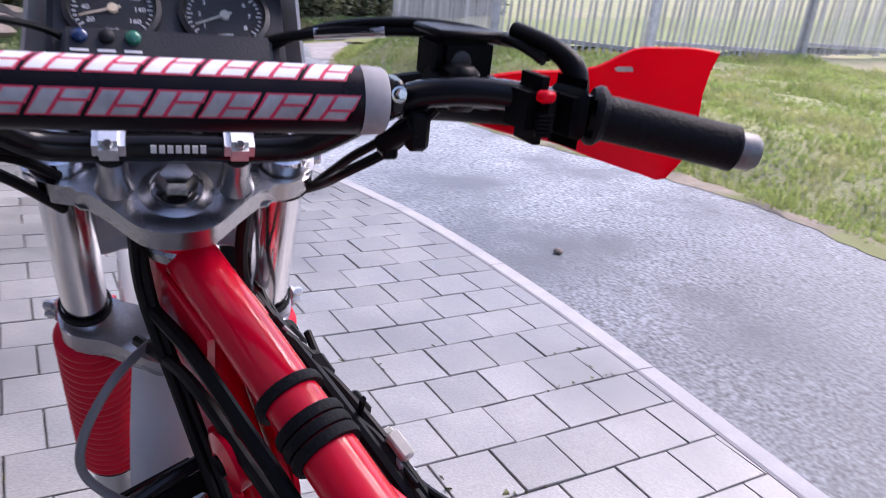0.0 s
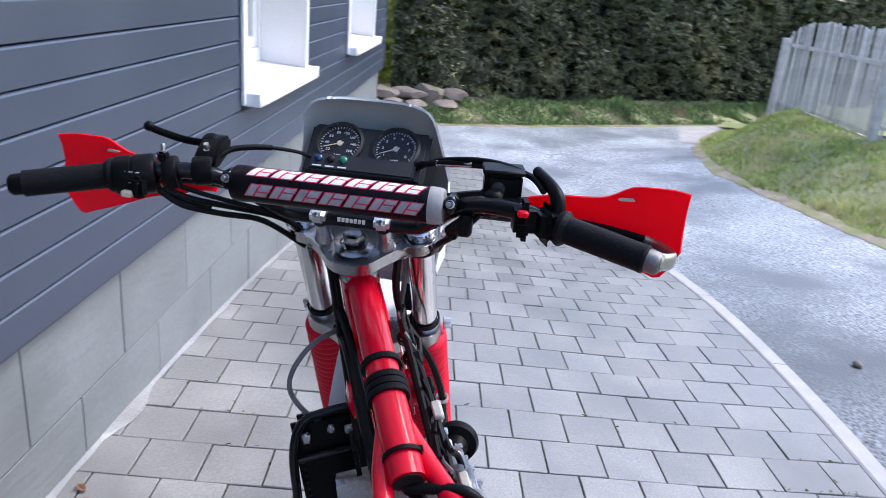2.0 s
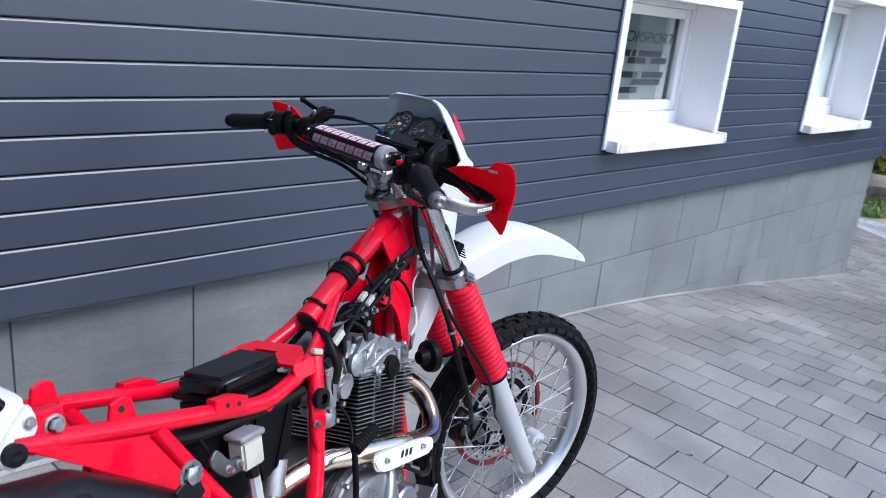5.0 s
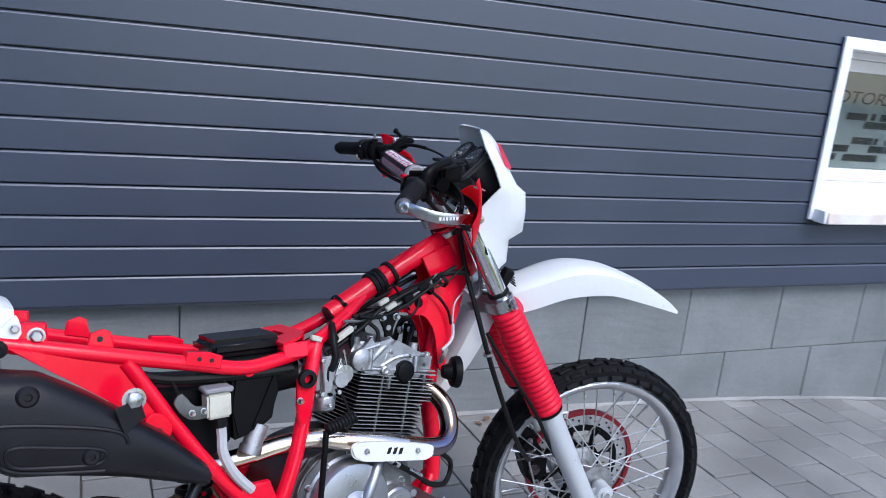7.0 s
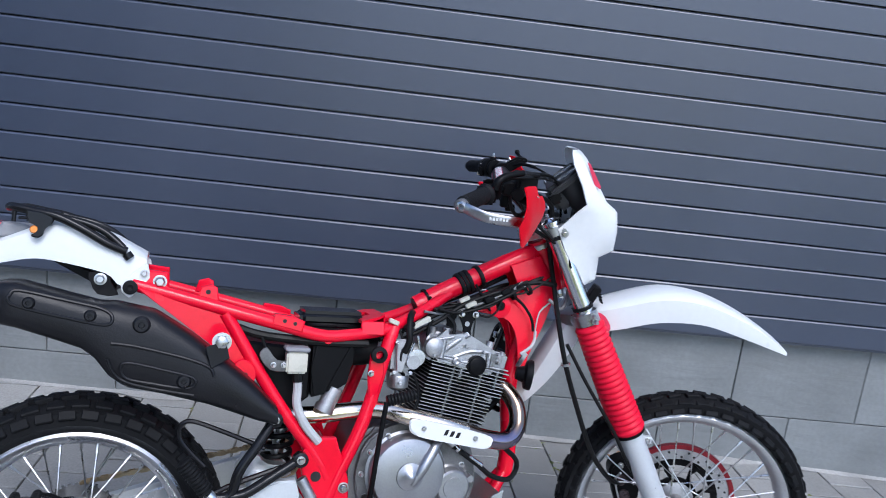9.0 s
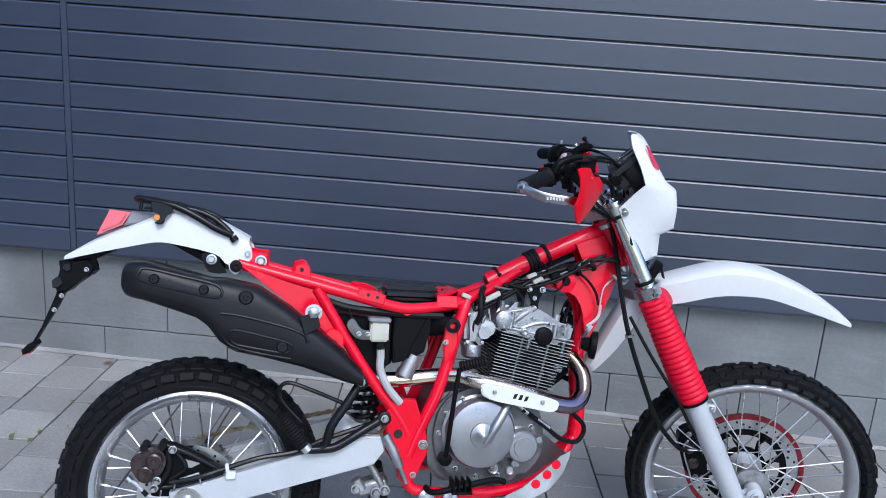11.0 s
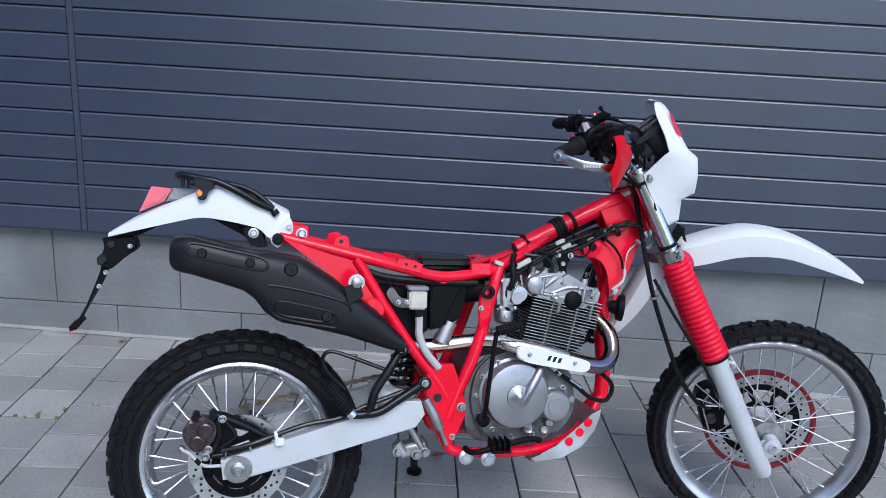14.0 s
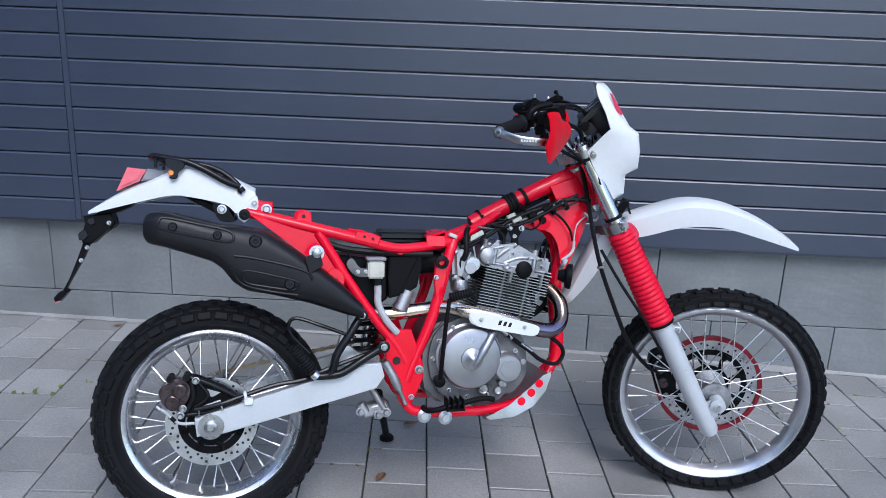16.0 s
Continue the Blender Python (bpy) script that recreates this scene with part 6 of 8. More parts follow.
slab(bm, [(-0.314, 0.8485), (-0.249, 0.856), (-0.2455, 0.839), (-0.239, 0.829), (-0.249, 0.817), (-0.258, 0.817), (-0.295, 0.7785), (-0.316, 0.7805), (-0.3206, 0.800), (-0.306, 0.829)], -0.034, 0.034, 0.003)
plate = bp("plate_bracket", bm, M_BLACK, None, "black hanging bracket below the tail, without a plate")
bm = B()
slab(bm, [(-0.325, 0.803), (-0.316, 0.812), (-0.306, 0.812), (-0.300, 0.798), (-0.312, 0.786), (-0.323, 0.788)], -0.039, -0.031, 0.002)
slab(bm, [(-0.300, 0.843), (-0.286, 0.845), (-0.284, 0.829), (-0.296, 0.824), (-0.304, 0.832)], -0.040, -0.032, 0.002)
bp("bracket_clamp", bm, M_GLOSS, plate)
bm = B()
slab(bm, [(-0.318, 0.7815), (-0.3025, 0.7795), (-0.318, 0.742), (-0.3455, 0.691), (-0.363, 0.655), (-0.367, 0.657), (-0.350, 0.691), (-0.331, 0.742)], -0.014, 0.014, 0.001)
bp("bracket_arm", bm, M_BLACK, plate)
bm = B()
slab(bm, [(-0.360, 0.662), (-0.355, 0.654), (-0.371, 0.6345), (-0.383, 0.630), (-0.3865, 0.640), (-0.374, 0.655)], -0.022, 0.022, 0.002)
bp("arm_end", bm, M_BLACK, plate)
bm = B()
slab(bm, [(-0.383, 0.630), (-0.371, 0.6345), (-0.371, 0.632), (-0.384, 0.627)], -0.020, 0.020)
bp("reflector", bm, M_TAIL, plate)
bolts("bracket_bolt", [(-0.254, -0.034, 0.8315), (-0.309, -0.015, 0.768), (-0.323, -0.015, 0.735)], (0, -1, 0), 0.0055, 0.004, plate)

# -- horn and oil cooler --
bm = B()
lathe(bm, [(0, -0.030), (0.014, -0.030), (0.018, -0.018), (0.020, -0.012), (0.033, -0.008), (0.036, 0.002), (0.035, 0.007), (0.030, 0.008), (0.014, 0.003), (0, 0.003)], (0.960, -0.104, 0.703), (0.93, -0.33, -0.10), 32)
horn = bp("horn", bm, M_BLACK, None, "round black horn")
bm = B()
slab(bm, [(0.945, 0.715), (0.957, 0.715), (0.975, 0.745), (0.965, 0.752)], -0.062, -0.058)
bp("horn_bracket", bm, M_STEEL, horn)
bm = B()
box(bm, (0.992, 0.094, 0.690), (0.030, 0.112, 0.200), 0.012, Matrix.Rotation(0.12, 3, "Y"), 2)
cooler = bp("oil_cooler", bm, M_BLACK, None, "black oil cooler in a glossy frame beside the frame tube")
for i in range(10):
    bm = B()
    box(bm, (0.972 + 0.0016 * i, 0.094, 0.610 + i * 0.0115), (0.008, 0.100, 0.003), 0.0, Matrix.Rotation(0.12, 3, "Y"))
    bp("cooler_fin", bm, M_ENGBLK, cooler, smooth=False)
bm = B()
tube(bm, spline([(0.985, 0.034, 0.796), (0.982, 0.095, 0.796), (0.978, 0.130, 0.788), (0.972, 0.150, 0.750), (0.962, 0.158, 0.69), (0.952, 0.160, 0.60), (0.952, 0.12, 0.585), (0.954, 0.036, 0.588)], 5), 0.0075, 12)
tube(bm, [(0.972, 0.150, 0.728), (0.975, 0.036, 0.730)], 0.005, 8)
bp("cooler_frame", bm, M_GLOSS, cooler)
for y, z, sy, sz in ((0.128, 0.765, 0.014, 0.018), (0.088, 0.772, 0.012, 0.014), (0.06, 0.765, 0.016, 0.014)):
    bm = B()
    box(bm, (0.970, y, z), (0.010, sy, sz), 0.003)
    bp("cooler_fitting", bm, M_STEEL, cooler)
cable([(0.975, 0.06, 0.655), (0.95, 0.055, 0.60), (0.90, 0.06, 0.56), (0.84, 0.08, 0.54)], 0.008, "oil_hose")
cable([(0.90, -0.11, 0.54), (0.945, -0.10, 0.505), (0.955, -0.09, 0.475), (0.93, -0.10, 0.455), (0.88, -0.115, 0.47), (0.84, -0.125, 0.50), (0.775, -0.13, 0.545)], 0.006, "oil_hose")
bm = B()
rod(bm, (0.752, -0.125, 0.566), (0.79, -0.128, 0.535), 0.008)
rod(bm, (0.815, -0.128, 0.52), (0.85, -0.125, 0.498), 0.0055)
bp("cable_clamp", bm, M_STEEL)

# -- fork --
for s in (1, -1):
    v = 0.091 * s
    bm = B()
    rod(bm, fk(0.040, v, -0.27), fk(0.040, v, 0.006), 0.0215, 24)
    leg = bp("fork_tube", bm, M_CHROME, None, "polished chrome fork tube", True)
    bm = B()
    lathe(bm, [(0.0235, 0), (0.0235, 0.006), (0.016, 0.009), (0.012, 0.015), (0, 0.015)], fk(0.040, v, 0.004), AX, 24)
    bp("fork_cap", bm, M_CHROME, leg, "", True)
    bm = B()
    prof = [(0.024, 0.0)]
    n = 20
    for i in range(n):
        r = 0.0335 + 0.0055 * i / n
        h = -0.005 - i * 0.0146
        prof += [(r, h), (r + 0.0035, h - 0.004), (r + 0.0035, h - 0.009), (r - 0.001, h - 0.013)]
    prof += [(0.0375, -0.302), (0.031, -0.304)]
    lathe(bm, prof, fk(0.040, v, -0.258), AX, 32)
    bp("fork_gaiter", bm, M_GAITER, leg, "red ribbed rubber fork gaiter", True, angle=60)
    bm = B()
    lathe(bm, [(0.0385, -0.003), (0.0395, 0), (0.0385, 0.005)], fk(0.040, v, -0.560), AX, 28)
    bp("gaiter_clip", bm, M_BLACK, leg, "", True)
    bm = B()
    tube(bm, [fk(0.040, v, -0.552), fk(0.040, v, -0.58), fk(0.040, v, -0.85), fk(0.042, v, -0.925), fk(0.042, v, -0.940)], [0.0295, 0.030, 0.0275, 0.0265, 0.020], 24)
    low = bp("fork_slider", bm, M_SILVER, leg, "silver-grey painted fork slider", True)
    bm = B()
    box(bm, fk(0.070, v, -0.868), (0.050, 0.030, 0.055), 0.012, Matrix.Rotation(-RAKE, 3, "Y"), 2)
    lathe(bm, [(0.022, -0.018), (0.022, 0.018), (0.012, 0.020), (0.012, 0.026), (0, 0.026)], (FW.x, v, FW.z), (0, s, 0), 24)
    bp("axle_clamp", bm, M_SILVER, leg, "", True)
    bm = B()
    box(bm, fk(0.074, v, -0.595), (0.022, 0.014, 0.02), 0.003)
    bp("slider_lug", bm, M_SILVER, leg, "", True)
    bolts("lug_bolt", [fk(0.074, v + 0.006 * s, -0.595)], (0, s, 0), 0.007, 0.006, leg, None, STEER)
bm = B()
rod(bm, (FW.x, -0.12, FW.z), (FW.x, 0.12, FW.z), 0.008)
bp("front_axle", bm, M_STEEL, None, "", True)


def clamp(w, th, name, label, rear):
    """A fork yoke: two collars joined by a curved plate."""
    bm = B()
    pts = [(0.066, 0.079), (0.070, 0.091), (0.062, 0.110), (0.040, 0.118), (0.018, 0.112), (0.008, 0.095), (0.002, 0.073), (-rear * 0.35, 0.052), (-rear * 0.85, 0.030), (-rear, 0.012)]
    full = [(u, v) for u, v in pts] + [(u, -v) for u, v in pts[::-1]] + [(0.050, -0.055), (0.035, 0), (0.050, 0.055)]
    out = [(p.x, p.y) for p in spline([(u, v, 0) for u, v in full], 4, closed=True)]
    lo = [bm.verts.new(fk(u, v, w - th)) for u, v in out]
    hi = [bm.verts.new(fk(u, v, w)) for u, v in out]
    f0, f1 = bm.faces.new(lo), bm.faces.new(hi[::-1])
    for i in range(len(out)):
        j = (i + 1) % len(out)
        bm.faces.new((lo[i], hi[i], hi[j], lo[j]))
    bmesh.ops.bevel(bm, geom=list(set(f0.edges) | set(f1.edges)), offset=0.003, segments=2, affect="EDGES")
    return bp(name, bm, M_YOKE, None, label, True)


top_clamp = clamp(-0.002, 0.022, "top_yoke", "bare aluminium top yoke", 0.045)
low_clamp = clamp(-0.228, 0.030, "lower_yoke", "bare aluminium lower yoke", 0.03)
bm = B()
lathe(bm, [(0.030, -0.03), (0.030, 0.0), (0.021, 0.002), (0.021, 0.006)], fk(0, 0, -0.002), AX, 28)
lathe(bm, [(0.0165, 0.0), (0.0165, 0.011), (0.013, 0.015), (0, 0.016)], fk(0, 0, 0.003), AX, 6)
bp("stem_nut", bm, M_YOKE, top_clamp, "chromed stem nut", True)
for s in (1, -1):
    for w, r in ((-0.030, 0.0265), (-0.262, 0.0265), (-0.215, 0.0255)):
        bm = B()
        lathe(bm, [(0.0225, -0.004), (r, -0.004), (r, 0.004), (0.0225, 0.004)], fk(0.04, 0.091 * s, w), AX, 24, closed=True)
        bp("fork_ring", bm, M_RUBBER, top_clamp, "", True)
    bolts("yoke_bolt", [fk(0.055, 0.120 * s, w) for w in (-0.236, -0.250)], (0.3, s, 0), 0.008, 0.008, low_clamp, None, STEER)
    bolts("yoke_bolt", [fk(0.06, 0.113 * s, -0.014)], (0.3, s, 0), 0.007, 0.008, top_clamp, None, STEER)
bm = B()
lathe(bm, [(0.034, -0.06), (0.034, -0.05), (0.028, -0.045)], fk(0, 0, 0.0), AX, 28)
bp("head_bearing_cap", bm, M_STEEL)
bm = B()
lathe(bm, [(0.0325, -0.19), (0.0325, -0.175), (0.03, -0.17)], fk(0, 0, 0.0), AX, 28)
bp("head_bearing_cap", bm, M_STEEL)
for s in (1, -1):
    bm = B()
    y = 0.047 * s
    tube(bm, [(0.998, y, 1.058), (0.992, y, 1.074), (0.978, y, 1.092)], [0.016, 0.0115, 0.0115], 16)
    riser = bp("bar_riser", bm, M_YOKE, None, "dull aluminium handlebar riser", True)
    bm = B()
    box(bm, (0.968, y, 1.107), (0.034, 0.023, 0.020), 0.005, Matrix.Rotation(-0.45, 3, "Y"), 2)
    bp("bar_clamp", bm, M_ALU, riser, "bright clamp cap", True)
    bolts("clamp_bolt", [V(0.957, y, 1.106)], (-0.85, 0, 0.5), 0.0055, 0.003, riser, None, STEER)

# -- handlebar --
right = [(0.974, 0.0, 1.100), (0.974, -0.085, 1.100), (0.958, -0.118, 1.116), (0.922, -0.155, 1.150), (0.900, -0.19, 1.166), (0.880, -0.245, 1.168), (0.846, -0.325, 1.157), (0.815, -0.398, 1.147)]
bm = B()
tube(bm, spline(flip(right[::-1]) + right[1:], 5), 0.0112, 14)
bar = bp("handlebar", bm, M_GLOSS, None, "black handlebar with a padded crossbar", True)
PADC = V(0.899, 0, 1.158)
bm = B()
prof = [(0.0, -0.135), (0.021, -0.135), (0.0242, -0.132), (0.0242, 0.132), (0.021, 0.135), (0.0, 0.135)]
lathe(bm, prof, PADC, (0, 1, 0), 28)
pad = bp("bar_pad", bm, M_PADCLOTH, bar, "black vinyl crossbar pad with white and pink block print", True)
for s in (1, -1):
    bm = B()
    lathe(bm, [(0.0248, 0), (0.0248, 0.004), (0.0240, 0.016), (0.022, 0.019), (0.012, 0.018), (0, 0.018)], PADC + V(0, 0.124 * s, 0), (0, s, 0), 28)
    bp("pad_end", bm, M_PADEND if s < 0 else M_PADCLOTH, pad, "", True)
    bm = B()
    box(bm, (0.905, 0.152 * s, 1.161), (0.03, 0.014, 0.026), 0.004)
    rod(bm, (0.897, 0.13 * s, 1.161), (0.905, 0.158 * s, 1.161), 0.006)
    bp("crossbar_clamp", bm, M_GLOSS, bar, "", True)
    bm = B()
    bolt(bm, (0.89, 0.152 * s, 1.165), (-1, 0, 0.2), 0.006, 0.004)
    bp("crossbar_bolt", bm, M_STEEL, bar, "", True)


def pad_patch(y0, y1, a0, a1, slant, r, material, name):
    """A print block bent round the pad, between two angles from the rear up."""
    bm = B()
    n, k = 6, 2
    grid = []
    for i in range(n + 1):
        t = i / n
        a = a0 + (a1 - a0) * t
        row = []
        for j in range(k + 1):
            y = y0 + (y1 - y0) * j / k - slant * (t - 0.5)
            row.append(bm.verts.new(PADC + V(-r * math.cos(a), y, r * math.sin(a))))
        grid.append(row)
    for i in range(n):
        for j in range(k):
            bm.faces.new((grid[i][j], grid[i][j + 1], grid[i + 1][j + 1], grid[i + 1][j]))
    bp(name, bm, material, pad, "", True)


# two rows of print: the upper one white, the rear-facing one grey
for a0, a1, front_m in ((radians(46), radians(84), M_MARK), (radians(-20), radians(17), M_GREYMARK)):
    mid = (a0 + a1) / 2
    for k in range(7):
        y1 = 0.114 - k * 0.0335
        y0 = y1 - 0.0275
        split = mid + (0.06 if k % 2 else -0.06)
        bars = [(y1 - 0.0100, y1, a0, a1), (y0, y1 - 0.0130, a0, split - 0.04), (y0, y1 - 0.0130, split + 0.04, a1)]
        for ya, yb, b0, b1 in bars:
            slope = 0.010 * (b1 - b0) / (a1 - a0)
            shift = -0.010 * (((b0 + b1) / 2 - mid) / (a1 - a0))
            pad_patch(ya - 0.0016 + shift, yb + 0.0016 + shift, b0 - 0.05, b1 + 0.05, slope, 0.0245, M_PINK, "print_border")
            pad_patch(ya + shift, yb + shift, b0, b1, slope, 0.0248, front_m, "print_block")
bm = B()
for k in range(7):
    y = 0.018 - k * 0.006
    slab(bm, [(0, 0), (0.001, 0), (0.001, 0.006), (0, 0.006)], y, y - 0.0042)
for v_ in bm.verts:
    v_.co = V(0.9615 + v_.co.x, v_.co.y, 1.099 + v_.co.z)
bp("print_mark", bm, M_MARK, bar, "", True)

# grips, switches, levers
for s in (1, -1):
    g0, g1 = V(0.857, 0.300 * s, 1.160), V(0.817, 0.394 * s, 1.148)
    d = (g1 - g0)
    prof = [(0.020, -0.010), (0.0225, -0.006), (0.0225, -0.002), (0.019, 0.002)]
    n = 26
    for i in range(n):
        h = 0.004 + (d.length - 0.008) * i / n
        prof += [(0.0169, h), (0.0172, h + d.length / n * 0.4)]
    prof += [(0.0175, d.length), (0.012, d.length + 0.004)]
    bm = B()
    lathe(bm, [(0.012, -0.010)] + prof, g0, d, 22)
    bp("grip", bm, M_RUBBER, bar, "black rubber handlebar grip", True)
    bm = B()
    lathe(bm, [(0.012, 0), (0.0140, 0), (0.0140, 0.012), (0.011, 0.016), (0, 0.018)], g1 + d.normalized() * 0.002, d, 20)
    bp("bar_end", bm, M_CRANK if s < 0 else M_BLACK, bar, "", True)
    # hand guard: shell, inner brace and aluminium arm
    cols = [(0.986, 0.208, 1.146, 1.126), (0.990, 0.240, 1.160, 1.124), (0.986, 0.282, 1.170, 1.114), (0.977, 0.322, 1.174, 1.109), (0.967, 0.352, 1.180, 1.100), (0.956, 0.382, 1.198, 1.092), (0.945, 0.408, 1.202, 1.086), (0.934, 0.432, 1.204, 1.084), (0.921, 0.452, 1.203, 1.125)]
    cols = [(0.986 + (x - 0.986) * 0.75, y, zt, zb) for x, y, zt, zb in cols]   # nearly square to the travel
    if s > 0:   # the far guard is turned down and pushed inwards
        cols = [(x, 0.208 + (y - 0.208) * 0.87, zt - 0.013, zb - 0.010) for x, y, zt, zb in cols]
    stn = []
    for x, y, zt, zb in cols:
        zm = (zt + zb) / 2
        stn.append([(x - 0.008, y * s, zt), (x - 0.001, y * s, zt - (zt - zb) * 0.22), (x + 0.002, y * s, zm), (x - 0.001, y * s, zb + (zt - zb) * 0.22), (x - 0.008, y * s, zb)])
    guard = bp("bar_guard", loft(dense(stn, 3), thick=0.003), M_REDPL, bar, "red plastic wind guard in front of the grip", True)
    bm = B()
    slab(bm, round2([(-0.017, -0.0012), (0.017, -0.0022), (0.017, 0.0022), (-0.017, 0.0012)], 2), -0.0006, 0.0006)
    m = Matrix.Translation((0.9570, (0.362 if s > 0 else 0.385) * s, 1.180 - (0.013 if s > 0 else 0))) @ Matrix.Rotation(radians(90 - 13 * s), 4, "Z")
    bmesh.ops.transform(bm, matrix=m, verts=bm.verts)
    bp("guard_slot", bm, M_PALE, guard, "pale slot through the guard", True)
    bm = B()
    arm_path = spline([(0.814, 0.404 * s, 1.147), (0.835, 0.424 * s, 1.142), (0.870, 0.432 * s, 1.134), (0.915, 0.422 * s, 1.130), (0.945, 0.398 * s, 1.128), (0.968, 0.34 * s, 1.13), (0.972, 0.25 * s, 1.135), (0.93, 0.165 * s, 1.148)], 5)
    tube(bm, arm_path[:20], [0.0108] * 20, 12, flat=0.36)
    bp("guard_arm", bm, M_YOKE, guard, "flat aluminium guard arm", True)
    bm = B()
    tube(bm, arm_path[19:], [0.0105] * len(arm_path[19:]), 12, flat=0.5)
    bp("guard_brace", bm, M_BLACK, guard, "", True)
    bm = B()
    lathe(bm, [(0.0105, 0), (0.0105, 0.005), (0.006, 0.007), (0, 0.005)], (0.815, 0.408 * s, 1.147), (-0.35, s, 0), 18)
    bp("guard_bolt", bm, M_YOKE, guard, "", True)
    bm = B()
    for k in range(6):
        p = V(0.872 + k * 0.0065, 0.4395 * s - 0.0012 * k * s, 1.134)
        box(bm, p, (0.0042, 0.0006, 0.006))
    bp("print_mark", bm, M_MARK, guard, "", True)

# right side: throttle tube, switch with red button, brake master
bm = B()
box(bm, (0.870, -0.248, 1.163), (0.048, 0.028, 0.050), 0.011, Matrix.Rotation(0.2, 3, "Z"), 2)
box(bm, (0.864, -0.275, 1.162), (0.052, 0.024, 0.052), 0.016, Matrix.Rotation(0.4, 3, "Z"), 3)
sw = bp("throttle_housing", bm, M_BLACK, bar, "black throttle and switch housing", True)
bm = B()
box(bm, (0.847, -0.247, 1.176), (0.010, 0.013, 0.008), 0.002, Matrix.Rotation(0.2, 3, "Z"))
bp("stop_button", bm, M_REDPL, sw, "red stop switch", True)
bm = B()
for i in range(6):
    box(bm, (0.8455, -0.2475, 1.148 + i * 0.003), (0.006, 0.012, 0.0016))
bp("starter_button", bm, M_BLACK, sw, "", True)
bm = B()
box(bm, (0.945, -0.212, 1.184), (0.044, 0.050, 0.038), 0.006, Matrix.Rotation(0.15, 3, "Z"), 2)
rod(bm, (0.93, -0.185, 1.165), (0.93, -0.24, 1.16), 0.014)
box(bm, (0.912, -0.205, 1.168), (0.034, 0.024, 0.034), 0.005)
master = bp("brake_master", bm, M_BLACK, bar, "black front brake master cylinder", True)
bm = B()
box(bm, (0.945, -0.212, 1.205), (0.049, 0.056, 0.006), 0.002, Matrix.Rotation(0.15, 3, "Z"))
bp("reservoir_lid", bm, M_BLACK, master, "", True)
bm = B()
lathe(bm, [(0.009, -0.002), (0.009, 0.002), (0.007, 0.003), (0, 0.003)], (0.9225, -0.2085, 1.184), (-1, -0.15, 0), 20)
bp("sight_glass", bm, M_DASH, master, "dull round sight glass", True)
bm = B()
tube(bm, spline([(0.952, -0.205, 1.158), (0.958, -0.25, 1.150), (0.950, -0.31, 1.142), (0.93, -0.372, 1.134)], 5), 0.0065, 10, flat=0.7)
bp("brake_lever", bm, M_BLACK, bar, "black brake lever", True)
# left side: switch box, clutch perch and lever
bm = B()
lathe(bm, [(0.014, -0.026), (0.024, -0.026), (0.0265, -0.022), (0.0265, 0.000), (0.0250, 0.001), (0.0250, 0.003), (0.0265, 0.004), (0.0265, 0.022), (0.024, 0.026), (0.014, 0.026)], (0.869, 0.268, 1.162), (-0.36, 0.93, -0.10), 28)
box(bm, (0.852, 0.263, 1.152), (0.018, 0.040, 0.030), 0.005, Matrix.Rotation(-0.3, 3, "Z"), 2)
lathe(bm, [(0.012, -0.009), (0.021, -0.009), (0.0225, -0.006), (0.0225, 0.006), (0.021, 0.009), (0.012, 0.009)], (0.884, 0.226, 1.166), (-0.30, 0.95, -0.08), 24)
box(bm, (0.876, 0.232, 1.189), (0.016, 0.012, 0.014), 0.003, None, 2)
swl = bp("light_switch", bm, M_BLACK, bar, "black light switch block", True)
bm = B()
box(bm, (0.842, 0.266, 1.143), (0.010, 0.015, 0.009), 0.002)
bp("horn_button", bm, M_YELLOW, swl, "pale worn button", True)
bm = B()
for i in range(3):
    box(bm, (0.8440, 0.252 + i * 0.009, 1.172), (0.002, 0.004, 0.0012))
    box(bm, (0.8425, 0.252 + i * 0.009, 1.158), (0.002, 0.004, 0.001))
bp("print_mark", bm, M_GREYMARK, swl, "", True)
bm = B()
lathe(bm, [(0.012, -0.013), (0.018, -0.013), (0.0195, -0.009), (0.0195, 0.009), (0.018, 0.013), (0.012, 0.013)], (0.903, 0.190, 1.168), (-0.30, 0.95, -0.05), 22)
slab(bm, round2([(0.905, 1.172), (0.912, 1.188), (0.935, 1.204), (0.962, 1.206), (0.966, 1.196), (0.945, 1.180), (0.925, 1.166)], 2), 0.176, 0.208, 0.005, 2)
tube(bm, spline([(0.92, 0.185, 1.178), (0.945, 0.170, 1.190), (0.965, 0.148, 1.192), (0.985, 0.125, 1.19)], 4), 0.0042, 10)
lathe(bm, [(0.011, -0.012), (0.011, 0.012), (0.007, 0.015), (0, 0.015)], (0.948, 0.198, 1.194), AX, 16)
perch = bp("clutch_perch", bm, M_BLACK, bar, "black clutch lever perch", True)
bm = B()
tube(bm, spline([(0.950, 0.200, 1.196), (0.954, 0.222, 1.194), (0.954, 0.245, 1.196), (0.948, 0.272, 1.204), (0.942, 0.287, 1.211)], 5), 0.0055, 10, flat=0.7)
bmesh.ops.create_icosphere(bm, subdivisions=2, radius=0.0075, matrix=Matrix.Translation((0.942, 0.288, 1.212)))
bp("clutch_lever", bm, M_BLACK, perch, "black clutch lever", True)
bolts("perch_screw", [(0.922, 0.192, 1.194)], (-0.5, 0, 0.86), 0.006, 0.004, perch, None, STEER)
bolts("perch_screw", [(0.876, 0.232, 1.195)], (0, 0, 1), 0.005, 0.006, perch, None, STEER)

